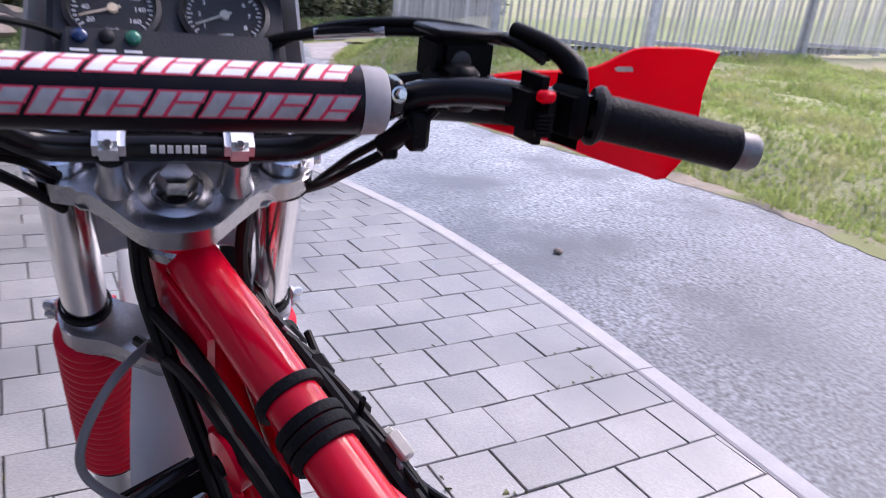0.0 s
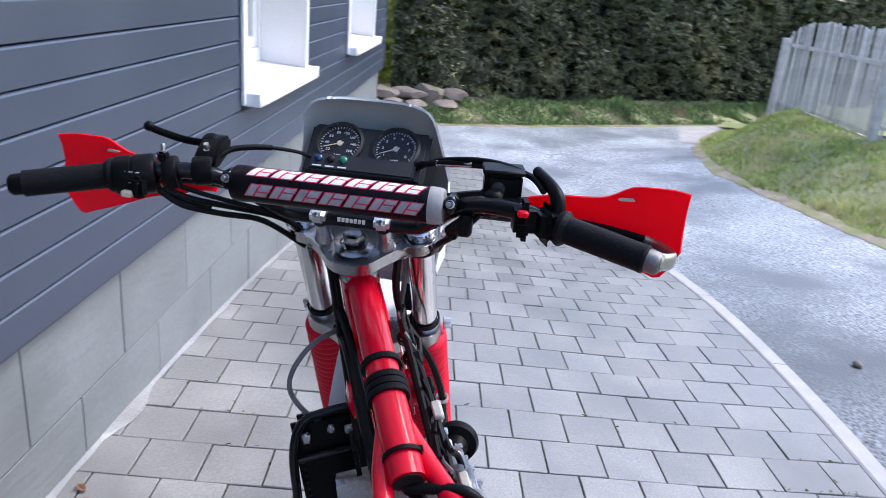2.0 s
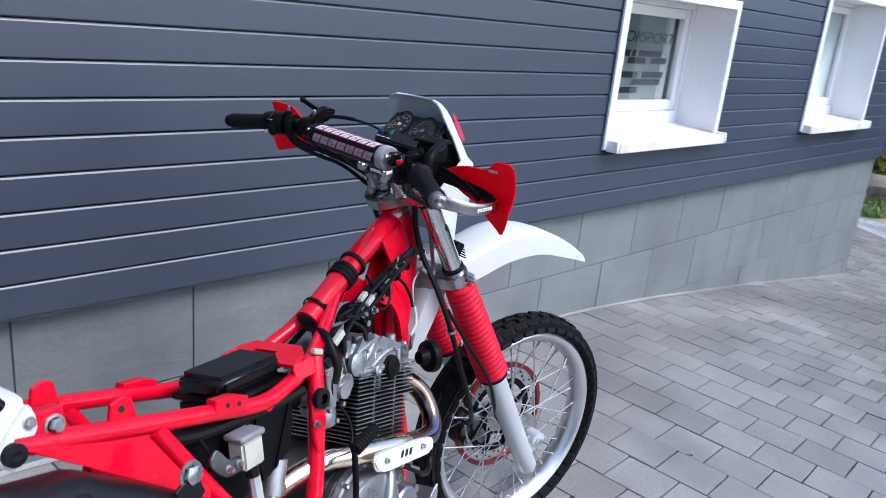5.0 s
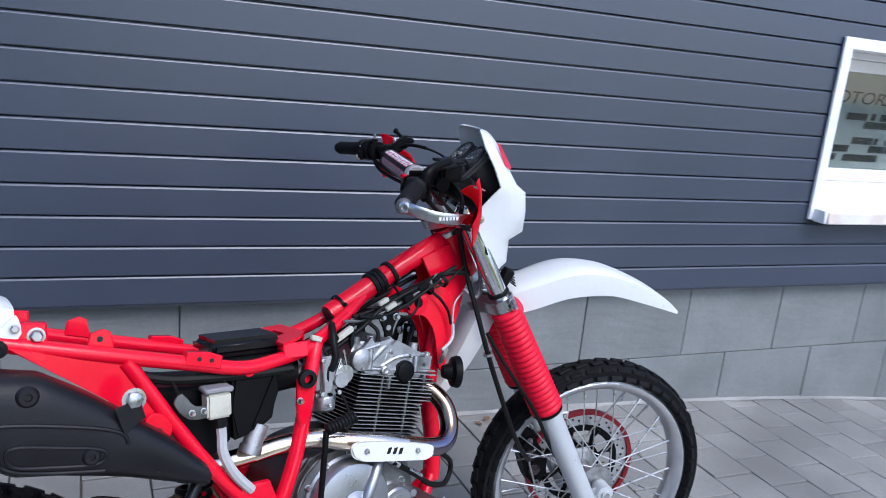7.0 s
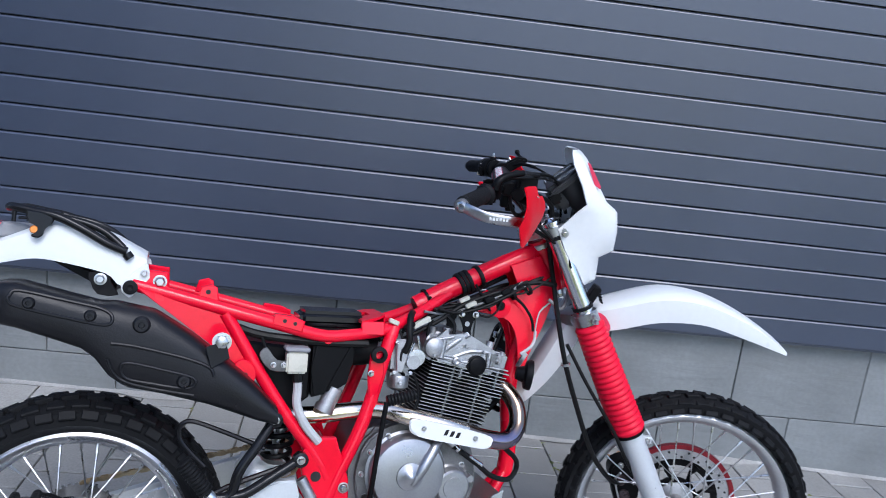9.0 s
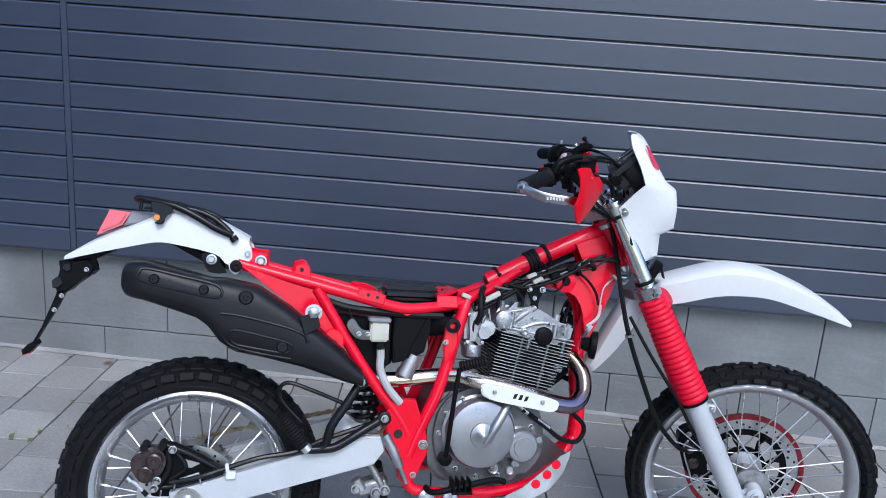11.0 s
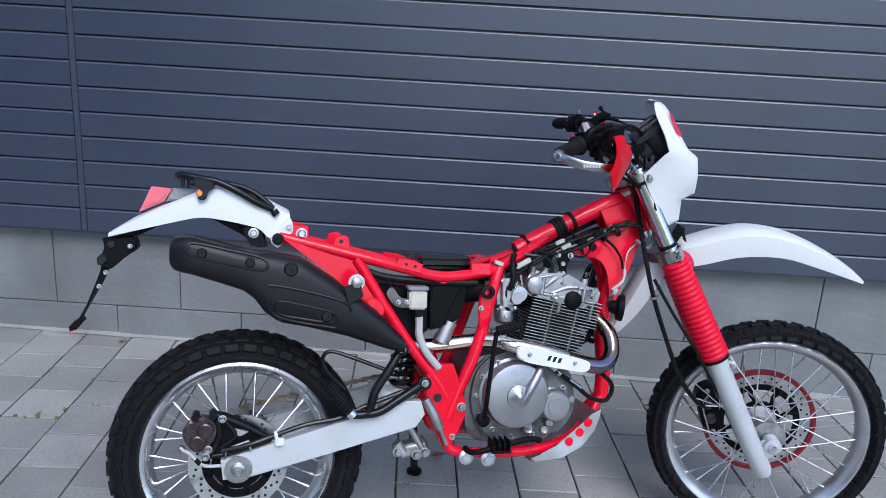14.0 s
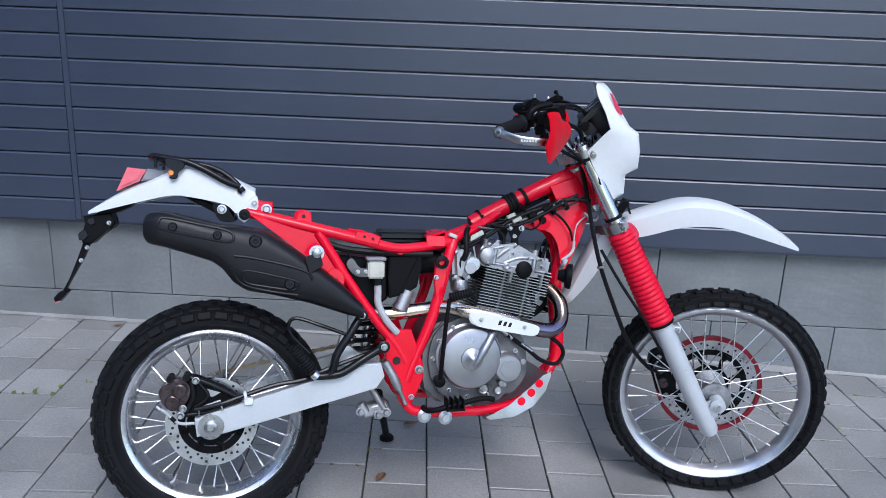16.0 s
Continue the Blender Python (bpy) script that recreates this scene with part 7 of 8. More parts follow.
# cables round the cockpit
cable([(0.985, 0.125, 1.19), (1.02, 0.085, 1.176), (1.05, 0.05, 1.14), (1.06, 0.04, 1.08)], 0.0028, steer=True, label="black clutch cable")
cable([(0.90, -0.272, 1.196), (0.93, -0.258, 1.200), (0.965, -0.222, 1.200), (0.988, -0.17, 1.196), (1.01, -0.115, 1.188), (1.04, -0.06, 1.165), (1.065, -0.01, 1.10)], 0.0045, steer=True, label="black throttle cable")
cable([(0.90, -0.268, 1.192), (0.93, -0.25, 1.202), (0.970, -0.205, 1.206), (0.998, -0.15, 1.200), (1.02, -0.10, 1.184), (1.055, -0.03, 1.14)], 0.0040, steer=True)
bm = B()
tube(bm, spline([(0.878, -0.287, 1.172), (0.884, -0.286, 1.190), (0.902, -0.275, 1.202), (0.935, -0.256, 1.210)], 5), [0.011 - 0.0003 * i for i in range(16)], 12)
bp("throttle_elbow", bm, M_BLACK, None, "", True)
bm = B()
rod(bm, (0.990, -0.166, 1.1955), (1.012, -0.112, 1.187), 0.005)
bp("cable_adjuster", bm, M_CHROME, None, "", True)
cable([(0.915, -0.19, 1.15), (0.925, -0.16, 1.115), (0.955, -0.13, 1.085), (1.0, -0.12, 1.06), (1.06, -0.10, 1.03)], 0.0045, steer=True)
cable([(0.935, -0.20, 1.165), (0.95, -0.165, 1.12), (0.98, -0.14, 1.09), (1.03, -0.12, 1.05)], 0.004, steer=True)
cable([(0.875, 0.235, 1.145), (0.895, 0.20, 1.128), (0.93, 0.16, 1.112), (0.975, 0.11, 1.090), (1.03, 0.08, 1.05)], 0.0045, steer=True)
cable([(0.88, 0.245, 1.142), (0.89, 0.215, 1.120), (0.92, 0.175, 1.104), (0.965, 0.13, 1.085), (1.03, 0.09, 1.03)], 0.0045, steer=True)
cable([(0.888, 0.228, 1.150), (0.905, 0.19, 1.134), (0.935, 0.14, 1.115), (0.985, 0.10, 1.09)], 0.0035, steer=True)
cable([(0.90, 0.26, 1.142), (0.905, 0.225, 1.122), (0.925, 0.19, 1.112)], 0.0045, steer=True)
bm = B()
rod(bm, (0.898, -0.168, 1.14), (0.918, -0.15, 1.12), 0.008)
box(bm, (0.905, -0.172, 1.135), (0.02, 0.018, 0.03), 0.004)
box(bm, (0.92, -0.155, 1.118), (0.022, 0.012, 0.016), 0.002)
bp("lever_switch", bm, M_BLACK, None, "", True)
# brake hose down the right fork leg and out to the caliper
cable([(0.945, -0.195, 1.168), (0.985, -0.15, 1.150), (1.02, -0.10, 1.12), (1.03, -0.060, 1.03), (1.055, -0.062, 0.93), (1.075, -0.11, 0.845), (1.10, -0.135, 0.76), (1.14, -0.135, 0.66), (1.20, -0.12, 0.53), (1.27, -0.05, 0.43), (1.325, 0.05, 0.37)], 0.0062, "brake_hose", steer=True, label="black front brake hose")
cable([(1.10, -0.12, 0.80), (1.16, -0.13, 0.71), (1.24, -0.13, 0.60), (1.30, -0.10, 0.50), (1.36, -0.06, 0.42), (1.44, -0.05, 0.36)], 0.0045, "speedometer_cable", steer=True)
bm = B()
lathe(bm, [(0.009, -0.003), (0.0115, -0.003), (0.0115, 0.003), (0.009, 0.003)], (1.102, -0.135, 0.755), (0.3, 0, -0.9), 14, closed=True)
bp("hose_guide", bm, M_STEEL, None, "", True)
cable([(1.06, -0.05, 1.08), (1.03, -0.075, 1.02), (1.05, -0.07, 0.96), (1.07, -0.06, 0.90), (1.05, -0.07, 0.86), (1.02, -0.06, 0.88)], 0.0045, "cable", M_GREYCABLE, label="grey control cable")
cable([(1.00, 0.042, 1.03), (1.02, 0.044, 0.965), (0.99, 0.047, 0.88), (0.95, 0.050, 0.78), (0.91, 0.046, 0.66), (0.88, 0.06, 0.60)], 0.005)
cable([(1.005, 0.036, 1.03), (1.015, 0.038, 0.95), (0.98, 0.040, 0.86), (0.94, 0.042, 0.76), (0.90, 0.04, 0.66)], 0.005)
cable([(1.04, 0.044, 0.905), (1.01, 0.090, 0.903), (1.0, 0.128, 0.87), (1.0, 0.138, 0.832), (0.995, 0.116, 0.787), (0.99, 0.08, 0.76)], 0.0042, "cable", M_GREYCABLE, label="grey cable looping beside the fork")
# caliper on the far side of the front disc
bm = B()
slab(bm, round2([(1.298, 0.425), (1.330, 0.440), (1.352, 0.415), (1.362, 0.360), (1.372, 0.300), (1.350, 0.278), (1.325, 0.300), (1.305, 0.355), (1.290, 0.395)], 3), 0.045, 0.105, 0.008, 2)
fcal = bp("front_caliper", bm, M_BLACK, None, "black front brake caliper", True)
for x, z in ((1.322, 0.385), (1.338, 0.340)):
    bm = B()
    lathe(bm, [(0.016, 0), (0.016, 0.008), (0.011, 0.010), (0, 0.008)], (x, 0.045, z), (0, -1, 0), 18)
    bp("piston_cap", bm, M_CALIPER, fcal, "", True)
bolts("caliper_bolt", [(1.318, 0.045, 0.425), (1.352, 0.045, 0.298)], (0, -1, 0), 0.008, 0.006, fcal, None, STEER)
bm = B()
tube(bm, spline([(1.305, -0.02, 0.435), (1.300, 0.0, 0.40), (1.325, 0.01, 0.330), (1.345, 0.015, 0.285), (1.365, 0.012, 0.275), (1.372, 0.01, 0.300)], 5), 0.0028, 8)
bp("pad_wire", bm, M_STEEL, fcal, "", True)

# -- front mudguard --
st = [hood(*q) for q in ((1.115, 0.862, 0.815, 0.046, 0.004), (1.17, 0.880, 0.822, 0.058, 0.006), (1.229, 0.902, 0.836, 0.066, 0.006), (1.304, 0.928, 0.862, 0.070, 0.006), (1.365, 0.936, 0.872, 0.070, 0.006), (1.443, 0.927, 0.872, 0.068, 0.006), (1.54, 0.893, 0.848, 0.060, 0.004), (1.62, 0.848, 0.824, 0.046, 0.003), (1.657, 0.820, 0.811, 0.030, 0.001))]
mg = bp("front_mudguard", loft(dense(st)), M_WHITE, None, "high white plastic front mudguard", True)
flap = []
for x, z, hw in ((1.125, 0.868, 0.046), (1.095, 0.835, 0.050), (1.065, 0.77, 0.055), (1.035, 0.70, 0.056), (1.010, 0.640, 0.050), (1.000, 0.622, 0.040)):
    deep = 0.016 + 0.036 * min(1.0, max(0.0, (z - 0.61) / 0.12))
    flap.append([(x + deep, -hw, z - 0.018), (x + 0.010, -hw * 0.98, z - 0.004), (x - 0.001, -hw * 0.7, z), (x - 0.003, 0, z + 0.001), (x - 0.001, hw * 0.7, z), (x + 0.010, hw * 0.98, z - 0.004), (x + deep, hw, z - 0.018)])
bp("mudguard_flap", loft(dense(flap)), M_WHITE, mg, "", True)
for s in (1, -1):
    bm = B()
    slab(bm, round2([(1.135, 0.868), (1.18, 0.872), (1.205, 0.845), (1.20, 0.826), (1.155, 0.824)], 3), 0.0665 * s, 0.0695 * s)
    bp("mudguard_mark", bm, M_PINK, mg, "faded pink mark", True)

# -- headlamp mask, instruments --
def mask_row(z, xr, wr, xf, wf):
    return [(xr, -wr, z), ((xr * 2 + xf) / 3, -(wr * 0.72 + wf * 0.28), z), ((xr + xf * 2) / 3, -(wr * 0.36 + wf * 0.64), z), (xf - 0.006, -wf, z), (xf + 0.004, -wf * 0.8, z), (xf + 0.008, 0, z),
            (xf + 0.004, wf * 0.8, z), (xf - 0.006, wf, z), ((xr + xf * 2) / 3, wr * 0.36 + wf * 0.64, z), ((xr * 2 + xf) / 3, wr * 0.72 + wf * 0.28, z), (xr, wr, z)]


rows_m = [mask_row(*q) for q in ((1.259, 1.0535, 0.066, 1.064, 0.058), (1.2555, 1.0515, 0.080, 1.071, 0.067), (1.250, 1.0515, 0.090, 1.078, 0.073), (1.241, 1.0535, 0.097, 1.086, 0.078), (1.226, 1.058, 0.103, 1.097, 0.082), (1.182, 1.082, 0.112, 1.122, 0.088), (1.140, 1.098, 0.121, 1.150, 0.086), (1.122, 1.080, 0.124, 1.176, 0.078), (1.075, 1.040, 0.122, 1.184, 0.070), (1.028, 1.063, 0.116, 1.182, 0.068), (1.008, 1.076, 0.112, 1.150, 0.070), (0.953, 1.106, 0.098, 1.150, 0.068), (0.942, 1.112, 0.094, 1.140, 0.066))]
mask = bp("headlamp_mask", loft(rows_m, thick=0.0035), M_WHITE, None, "white plastic headlamp mask", True, angle=34)
for s in (1, -1):
    bm = B()
    bolt(bm, (1.057, 0.119 * s, 1.067), (-0.1, s, 0), 0.009, 0.005)
    bp("mask_bolt", bm, M_STEEL, mask, "", True)
    bm = B()
    pts = [(1.088, 1.236), (1.096, 1.232), (1.128, 1.182), (1.126, 1.176), (1.112, 1.185)]
    slab(bm, pts, 0.089 * s, 0.0905 * s)
    bp("mask_mark", bm, M_PINK, mask, "red mark", True)
N_G = V(-0.70, 0, 0.714)
bm = B()
for s in (1, -1):
    lathe(bm, [(0.0, -0.100), (0.030, -0.100), (0.034, -0.088), (0.0355, -0.01), (0.0370, 0.0), (0.0370, 0.008), (0.033, 0.010), (0.0312, 0.004)], V(1.052, 0.043 * s, 1.189), N_G, 36)
box(bm, V(1.064, 0, 1.153), (0.095, 0.120, 0.05), 0.010, Matrix.Rotation(radians(-44), 3, "Y"), 2)
dash_m = Matrix((V(0, -1, 0), V(0.714, 0, 0.70), N_G)).transposed()
box(bm, V(1.052, 0, 1.189) - N_G * 0.004 - V(0.714, 0, 0.70) * 0.010, (0.184, 0.092, 0.014), 0.006, dash_m, 2)
clocks = bp("instrument_panel", bm, M_DASH, None, "black instrument cluster with two round dials", True)
GU = V(0.714, 0, 0.70)   # up along the dial face
for s, nums, needle in ((1, ["20", "40", "60", "80", "100", "120", "140", "160"], 200), (-1, ["1", "2", "3", "4", "5", "6", "7", "8"], 205)):
    c = V(1.052, 0.043 * s, 1.189) + N_G * 0.0035
    bm = B()
    lathe(bm, [(0, 0), (0.0316, 0), (0.0316, -0.002), (0, -0.002)], c, N_G, 36)
    face = bp("dial", bm, M_DIAL, clocks, "black dial with white figures", True)
    side = V(0, -1, 0)   # to the rider's right
    basis = Matrix((side, GU, N_G)).transposed().to_4x4()
    for i, txt in enumerate(nums):
        a = radians(215 - i * 250 / 7)
        p = c + N_G * 0.0008 + side * (0.0200 * math.cos(a)) + GU * (0.0200 * math.sin(a))
        letters("figure", txt, 0.0062, M_MARK, face, STEER @ Matrix.Translation(p) @ basis)
    bm = B()
    for i in range(29):
        a = radians(215 - i * 250 / 28)
        p0, p1 = (c + N_G * 0.0008 + side * (r * math.cos(a)) + GU * (r * math.sin(a)) for r in ((0.0272 if i % 4 else 0.0255), 0.0300))
        rod(bm, p0, p1, 0.0005, 4)
    bp("dial_scale", bm, M_MARK, face, "", True)
    bm = B()
    a = radians(needle)
    rod(bm, c + N_G * 0.002 - side * (0.006 * math.cos(a)) - GU * (0.006 * math.sin(a)), c + N_G * 0.002 + side * (0.026 * math.cos(a)) + GU * (0.026 * math.sin(a)), 0.0011, 6, 0.0006)
    lathe(bm, [(0.004, 0), (0.004, 0.003), (0, 0.003)], c, N_G, 12)
    bp("needle", bm, M_YELLOW if s > 0 else M_PALE, face, "", True)
    letters("figure", "km/h" if s > 0 else "x1000", 0.005, M_MARK, face, STEER @ Matrix.Translation(c + N_G * 0.0008 - GU * 0.020) @ basis)
    bm = B()
    lathe(bm, [(0, 0.0052), (0.0316, 0.0052), (0.0316, 0.0040), (0, 0.0040)], c, N_G, 36)
    gl = bp("dial_glass", bm, M_LENS, face, "", True)
    gl.visible_shadow = False
PANEL = V(1.052, 0, 1.189) - GU * 0.038 + N_G * 0.0125   # lamp panel across the foot of the dials
bm = B()
box(bm, PANEL - N_G * 0.007, (0.158, 0.029, 0.014), 0.003, dash_m, 2)
bp("lamp_panel", bm, M_DASH, clocks, "", True)
for k, (y, m) in enumerate(((0.066, M_BLUEL), (0.047, M_DIAL), (0.028, M_GREENL))):
    bm = B()
    lathe(bm, [(0.0060, 0), (0.0060, 0.003), (0.0040, 0.005), (0, 0.006)], PANEL + V(0, y, 0) + GU * 0.004, N_G, 16)
    bp("tell_tale", bm, m, clocks, "small coloured warning lamp", True)
    bm = B()
    box(bm, PANEL + V(0, y, 0) - GU * 0.0085, (0.013, 0.0022, 0.001), 0, dash_m)
    bp("print_mark", bm, M_MARK, clocks, "", True)
bm = B()   # ignition block below the right dial
box(bm, V(1.026, -0.045, 1.142), (0.03, 0.085, 0.03), 0.006, Matrix.Rotation(radians(-30), 3, "Y"), 2)
bp("ignition_block", bm, M_BLACK, clocks, "", True)
bm = B()   # headlamp shell inside the mask
lathe(bm, [(0, -0.03), (0.045, -0.025), (0.066, 0.02), (0.070, 0.045), (0.06, 0.055), (0, 0.06)], V(1.11, 0, 1.07), (1, 0, 0.05), 28)
bp("headlamp", bm, M_BLACK, mask, "", True)
bm = B()
box(bm, (1.152, -0.060, 0.915), (0.02, 0.034, 0.05), 0.003, Matrix.Rotation(0.45, 3, "Y"))
for i in range(6):
    box(bm, (1.164 + i * 0.0022, -0.060, 0.935 - i * 0.0068), (0.006, 0.032, 0.003), 0, Matrix.Rotation(0.45, 3, "Y"))
bp("regulator", bm, M_BLACK, None, "small black finned regulator", True)
for s in (1, -1):
    bm = B()
    tube(bm, [(1.06, 0.100 * s, 1.05), (1.080, 0.108 * s, 0.99), (1.115, 0.098 * s, 0.93)], 0.005, 8)
    bp("mask_stay", bm, M_BLACK, None, "", True)

# ---- paving, kerb, grass, fence, hedge: the many pieces ----
pavement = sheet("pavement", steps(-9, 10.8, 0.2), steps(-2.9, 2.9, 0.1), lambda x, y: level(x, y) - 0.014, M_SAND, "sanded bed of the paved drive", category="pavement",
                 keep=lambda x, y: y > kerb_y(x) - 0.05 and (x > WALL_X1 or y < 0.02))
CELL, LAY, ROW_U, COURSE_V = 0.1905, 0.065, 0.295, -1.49   # the bond lies a little askew to the wall


def paver_mesh(seed):
    rng = random.Random(seed)
    h, b = CELL / 2 - 0.0028, 0.0018
    j = [rng.uniform(-0.0012, 0.0012) for _ in range(4)]
    low = [(-h, -h, -0.04), (h, -h, -0.04), (h, h, -0.04), (-h, h, -0.04)]
    mid = [(x, y, -0.0022) for x, y, _ in low]
    top = [((abs(x) - b) * (1 if x > 0 else -1), (abs(y) - b) * (1 if y > 0 else -1), j[i]) for i, (x, y, _) in enumerate(low)]
    faces = [(8, 9, 10, 11)] + [(i + o, (i + 1) % 4 + o, (i + 1) % 4 + 4 + o, i + 4 + o) for o in (0, 4) for i in range(4)]
    return low + mid + top, faces


def cut_paver(corners):
    """The part of a paver that lies inside the kerb, as a low prism with a bevelled rim, or None."""
    out = []
    for (ax, ay), (bx, by) in zip(corners, corners[1:] + corners[:1]):
        da, db = ay - kerb_y(ax) - 0.047, by - kerb_y(bx) - 0.047
        if da >= 0:
            out.append((ax, ay))
        if da * db < 0:
            t = da / (da - db)
            out.append((ax + (bx - ax) * t, ay + (by - ay) * t))
    if len(out) < 3:
        return None
    cx, cy = sum(p[0] for p in out) / len(out), sum(p[1] for p in out) / len(out)
    n = len(out)
    rows_ = [[(x, y, level(x, y) - 0.04) for x, y in out], [(x, y, level(x, y) - 0.0022) for x, y in out],
             [(x + (cx - x) * 0.02, y + (cy - y) * 0.02, level(x, y)) for x, y in out]]
    faces = [tuple(range(2 * n, 3 * n))] + [(i + o, (i + 1) % n + o, (i + 1) % n + n + o, i + n + o) for o in (0, n) for i in range(n)]
    return rows_[0] + rows_[1] + rows_[2], faces


paver_meshes = []
for s in range(6):
    v, f = paver_mesh(s)
    me = bpy.data.meshes.new("paver")
    me.from_pydata(v, [], f)
    me.materials.append(M_PAVER)
    paver_meshes.append(me)
rest_v, rest_f = [], []
near_count = 0
for r in range(-50, 56):
    for c in range(-14, 24):
        u = ROW_U + (r + 0.5) * CELL
        w = COURSE_V + (c + (0.5 if r % 2 else 0.0) + 0.5) * CELL
        x, y = (u - LAY * w) / (1 + LAY * LAY), (w + LAY * u) / (1 + LAY * LAY)
        half = CELL / 2
        if (x < WALL_X1 + 0.1 and y - half > 0.0) or y > 2.2 or y + half * 1.1 < kerb_y(x) + 0.05 or x < -8.9:
            continue
        corners = [(x + dx * half - LAY * dy * half, y + dy * half + LAY * dx * half) for dx, dy in ((-0.977, -0.977), (0.977, -0.977), (0.977, 0.977), (-0.977, 0.977))]
        if min(cy - kerb_y(cx) for cx, cy in corners) < 0.047:
            cut = cut_paver(corners)
            if cut:
                base = len(rest_v)
                rest_v += cut[0]
                rest_f += [tuple(i + base for i in q) for q in cut[1]]
            continue
        z = level(x, y) + random.uniform(-0.0015, 0.0015)
        slope = math.atan2(level(x + 0.1, y) - level(x - 0.1, y), 0.2)
        cross = math.atan2(level(x, y + 0.1) - level(x, y - 0.1), 0.2)
        tilt = (cross + random.uniform(-0.004, 0.004), -slope + random.uniform(-0.004, 0.004), LAY + random.uniform(-0.006, 0.006))
        if -0.3 < x < 4.0 and near_count < 300:
            ob = new("paver", random.choice(paver_meshes))
            ob.location, ob.rotation_euler = (x, y, z), tilt
            ob.parent = pavement
            near_count += 1
        else:
            v, f = paver_mesh(r * 31 + c)
            m = Matrix.LocRotScale((x, y, z), Euler(tilt), (1, 1, 1))
            base = len(rest_v)
            rest_v += [tuple(m @ Vector(p)) for p in v]
            rest_f += [tuple(i + base for i in q) for q in f]
add_mesh("pavers", rest_v, rest_f, M_PAVER_FAR, pavement, "grey square concrete pavers", kind="stuff")

kerb = thing("kerb", "flush pale concrete edging beside the asphalt", "kerb", kind="structure")
xk = -9.0
while xk < 10.5:
    x2 = min(xk + 0.998, 10.6)
    n = 4
    verts, faces = [], []
    for i in range(n + 1):
        x = xk + (x2 - 0.004 - xk) * i / n
        y = kerb_y(x)
        nx = -(kerb_y(x + 0.05) - kerb_y(x - 0.05)) / 0.1
        z = level(x, y)
        for dy, dz in ((-0.034, -0.1), (-0.034, 0.001), (-0.029, 0.006), (0.036, 0.006), (0.045, 0.001), (0.045, -0.1)):
            verts.append((x + dy * nx, y + dy, z + dz))
    for i in range(n):
        for k in range(5):
            a = i * 6 + k
            faces.append((a, a + 6, a + 7, a + 1))
    faces += [(0, 1, 2, 3, 4, 5), tuple(range(n * 6, n * 6 + 6))[::-1]]
    add_mesh("kerb_stone", verts, faces, M_KERB, kerb)
    xk = x2

# strip of mortar and grit against the plinth
verts, faces = [], []
rows_x = steps(-8.9, WALL_X1 - 0.05, 0.06)
for x in rows_x:
    w = 0.006 + 0.016 * abs(noise.noise(Vector((x * 5, 1, 2)))) + 0.12 * max(0, noise.noise(Vector((x * 2.3, 4, 2))) - 0.18)
    z = level(x, 0)
    verts += [(x, 0.01, z + 0.016), (x, -w, z + 0.002)]
for i in range(len(rows_x) - 1):
    faces.append((2 * i, 2 * i + 1, 2 * i + 3, 2 * i + 2))
tagged(add_mesh("trim", verts, faces, M_PAVER_FAR), label="grey mortar and grit along the plinth foot", category="joint", kind="structure")


def blades(name, count, place, size, material, label, lean=0.5):
    """Loose blades of grass on the ground."""
    rng = random.Random(7)
    verts, faces = [], []
    for _ in range(count):
        q = place(rng)
        if q is None:
            continue
        x, y, z = q
        tuft = 0.65 + 1.6 * max(0.0, noise.noise(Vector((x * 2.1, y * 2.1, 5.0))))
        h, a = size * tuft * rng.uniform(0.5, 1.5), rng.uniform(0, 6.28)
        w = 0.006 + 0.006 * rng.random()
        dx, dy = math.cos(a) * w, math.sin(a) * w
        tx, ty = rng.uniform(-lean, lean) * h, rng.uniform(-lean, lean) * h
        b = len(verts)
        verts += [(x - dx, y - dy, z - 0.01), (x + dx, y + dy, z - 0.01), (x + tx * 0.4 + dx * 0.8, y + ty * 0.4 + dy * 0.8, z + h * 0.6), (x + tx * 0.4 - dx * 0.8, y + ty * 0.4 - dy * 0.8, z + h * 0.6), (x + tx, y + ty, z + h)]
        faces += [(b, b + 1, b + 2, b + 3), (b + 3, b + 2, b + 4)]
    ob = add_mesh(name, verts, faces, material)
    return tagged(ob, label=label, category="grass", kind="stuff")


def on_bank(rng):
    x, y = rng.uniform(1.5, 13.6), rng.uniform(-9.0, -3.7)
    edge = verge_y(x) - 0.07 - 0.12 * noise.noise(Vector((x * 2, y * 2, 0)))
    if y > edge or on_lawn(x, y):
        return None
    return x, y, earth(x, y)


blades("grass", 70000, on_bank, 0.055, M_GRASS, "rough yellow-green grass on the bank")


def on_joint(rng):
    """Along the paving joints, in patches."""
    r, c = rng.randint(-14, 14), rng.randint(-8, 9)
    if rng.random() < 0.6:
        u, w = ROW_U + r * CELL + rng.uniform(-0.003, 0.003), rng.uniform(-2.7, 0.1)
    else:
        u, w = ROW_U + (r + rng.random()) * CELL, COURSE_V + (c + (0.5 if r % 2 else 0.0)) * CELL + rng.uniform(-0.003, 0.003)
    x, y = u - LAY * w, w + LAY * u
    if not -2.0 < x < 2.4 or y > -0.02 or y < kerb_y(x) + 0.06 or noise.noise(Vector((x * 2.3, y * 2.3, 7.0))) < 0.12 or rng.random() < 0.5:
        return None
    return x, y, level(x, y) - 0.002


blades("moss", 5000, on_joint, 0.007, M_MOSS, "moss and brown grit in the paving joints", 1.2)


def on_hedge_foot(rng):
    y = rng.uniform(-8, 5)
    x = street_x(y) + rng.uniform(0.03, 1.0) ** 1.2
    return x, y, earth(x, y)


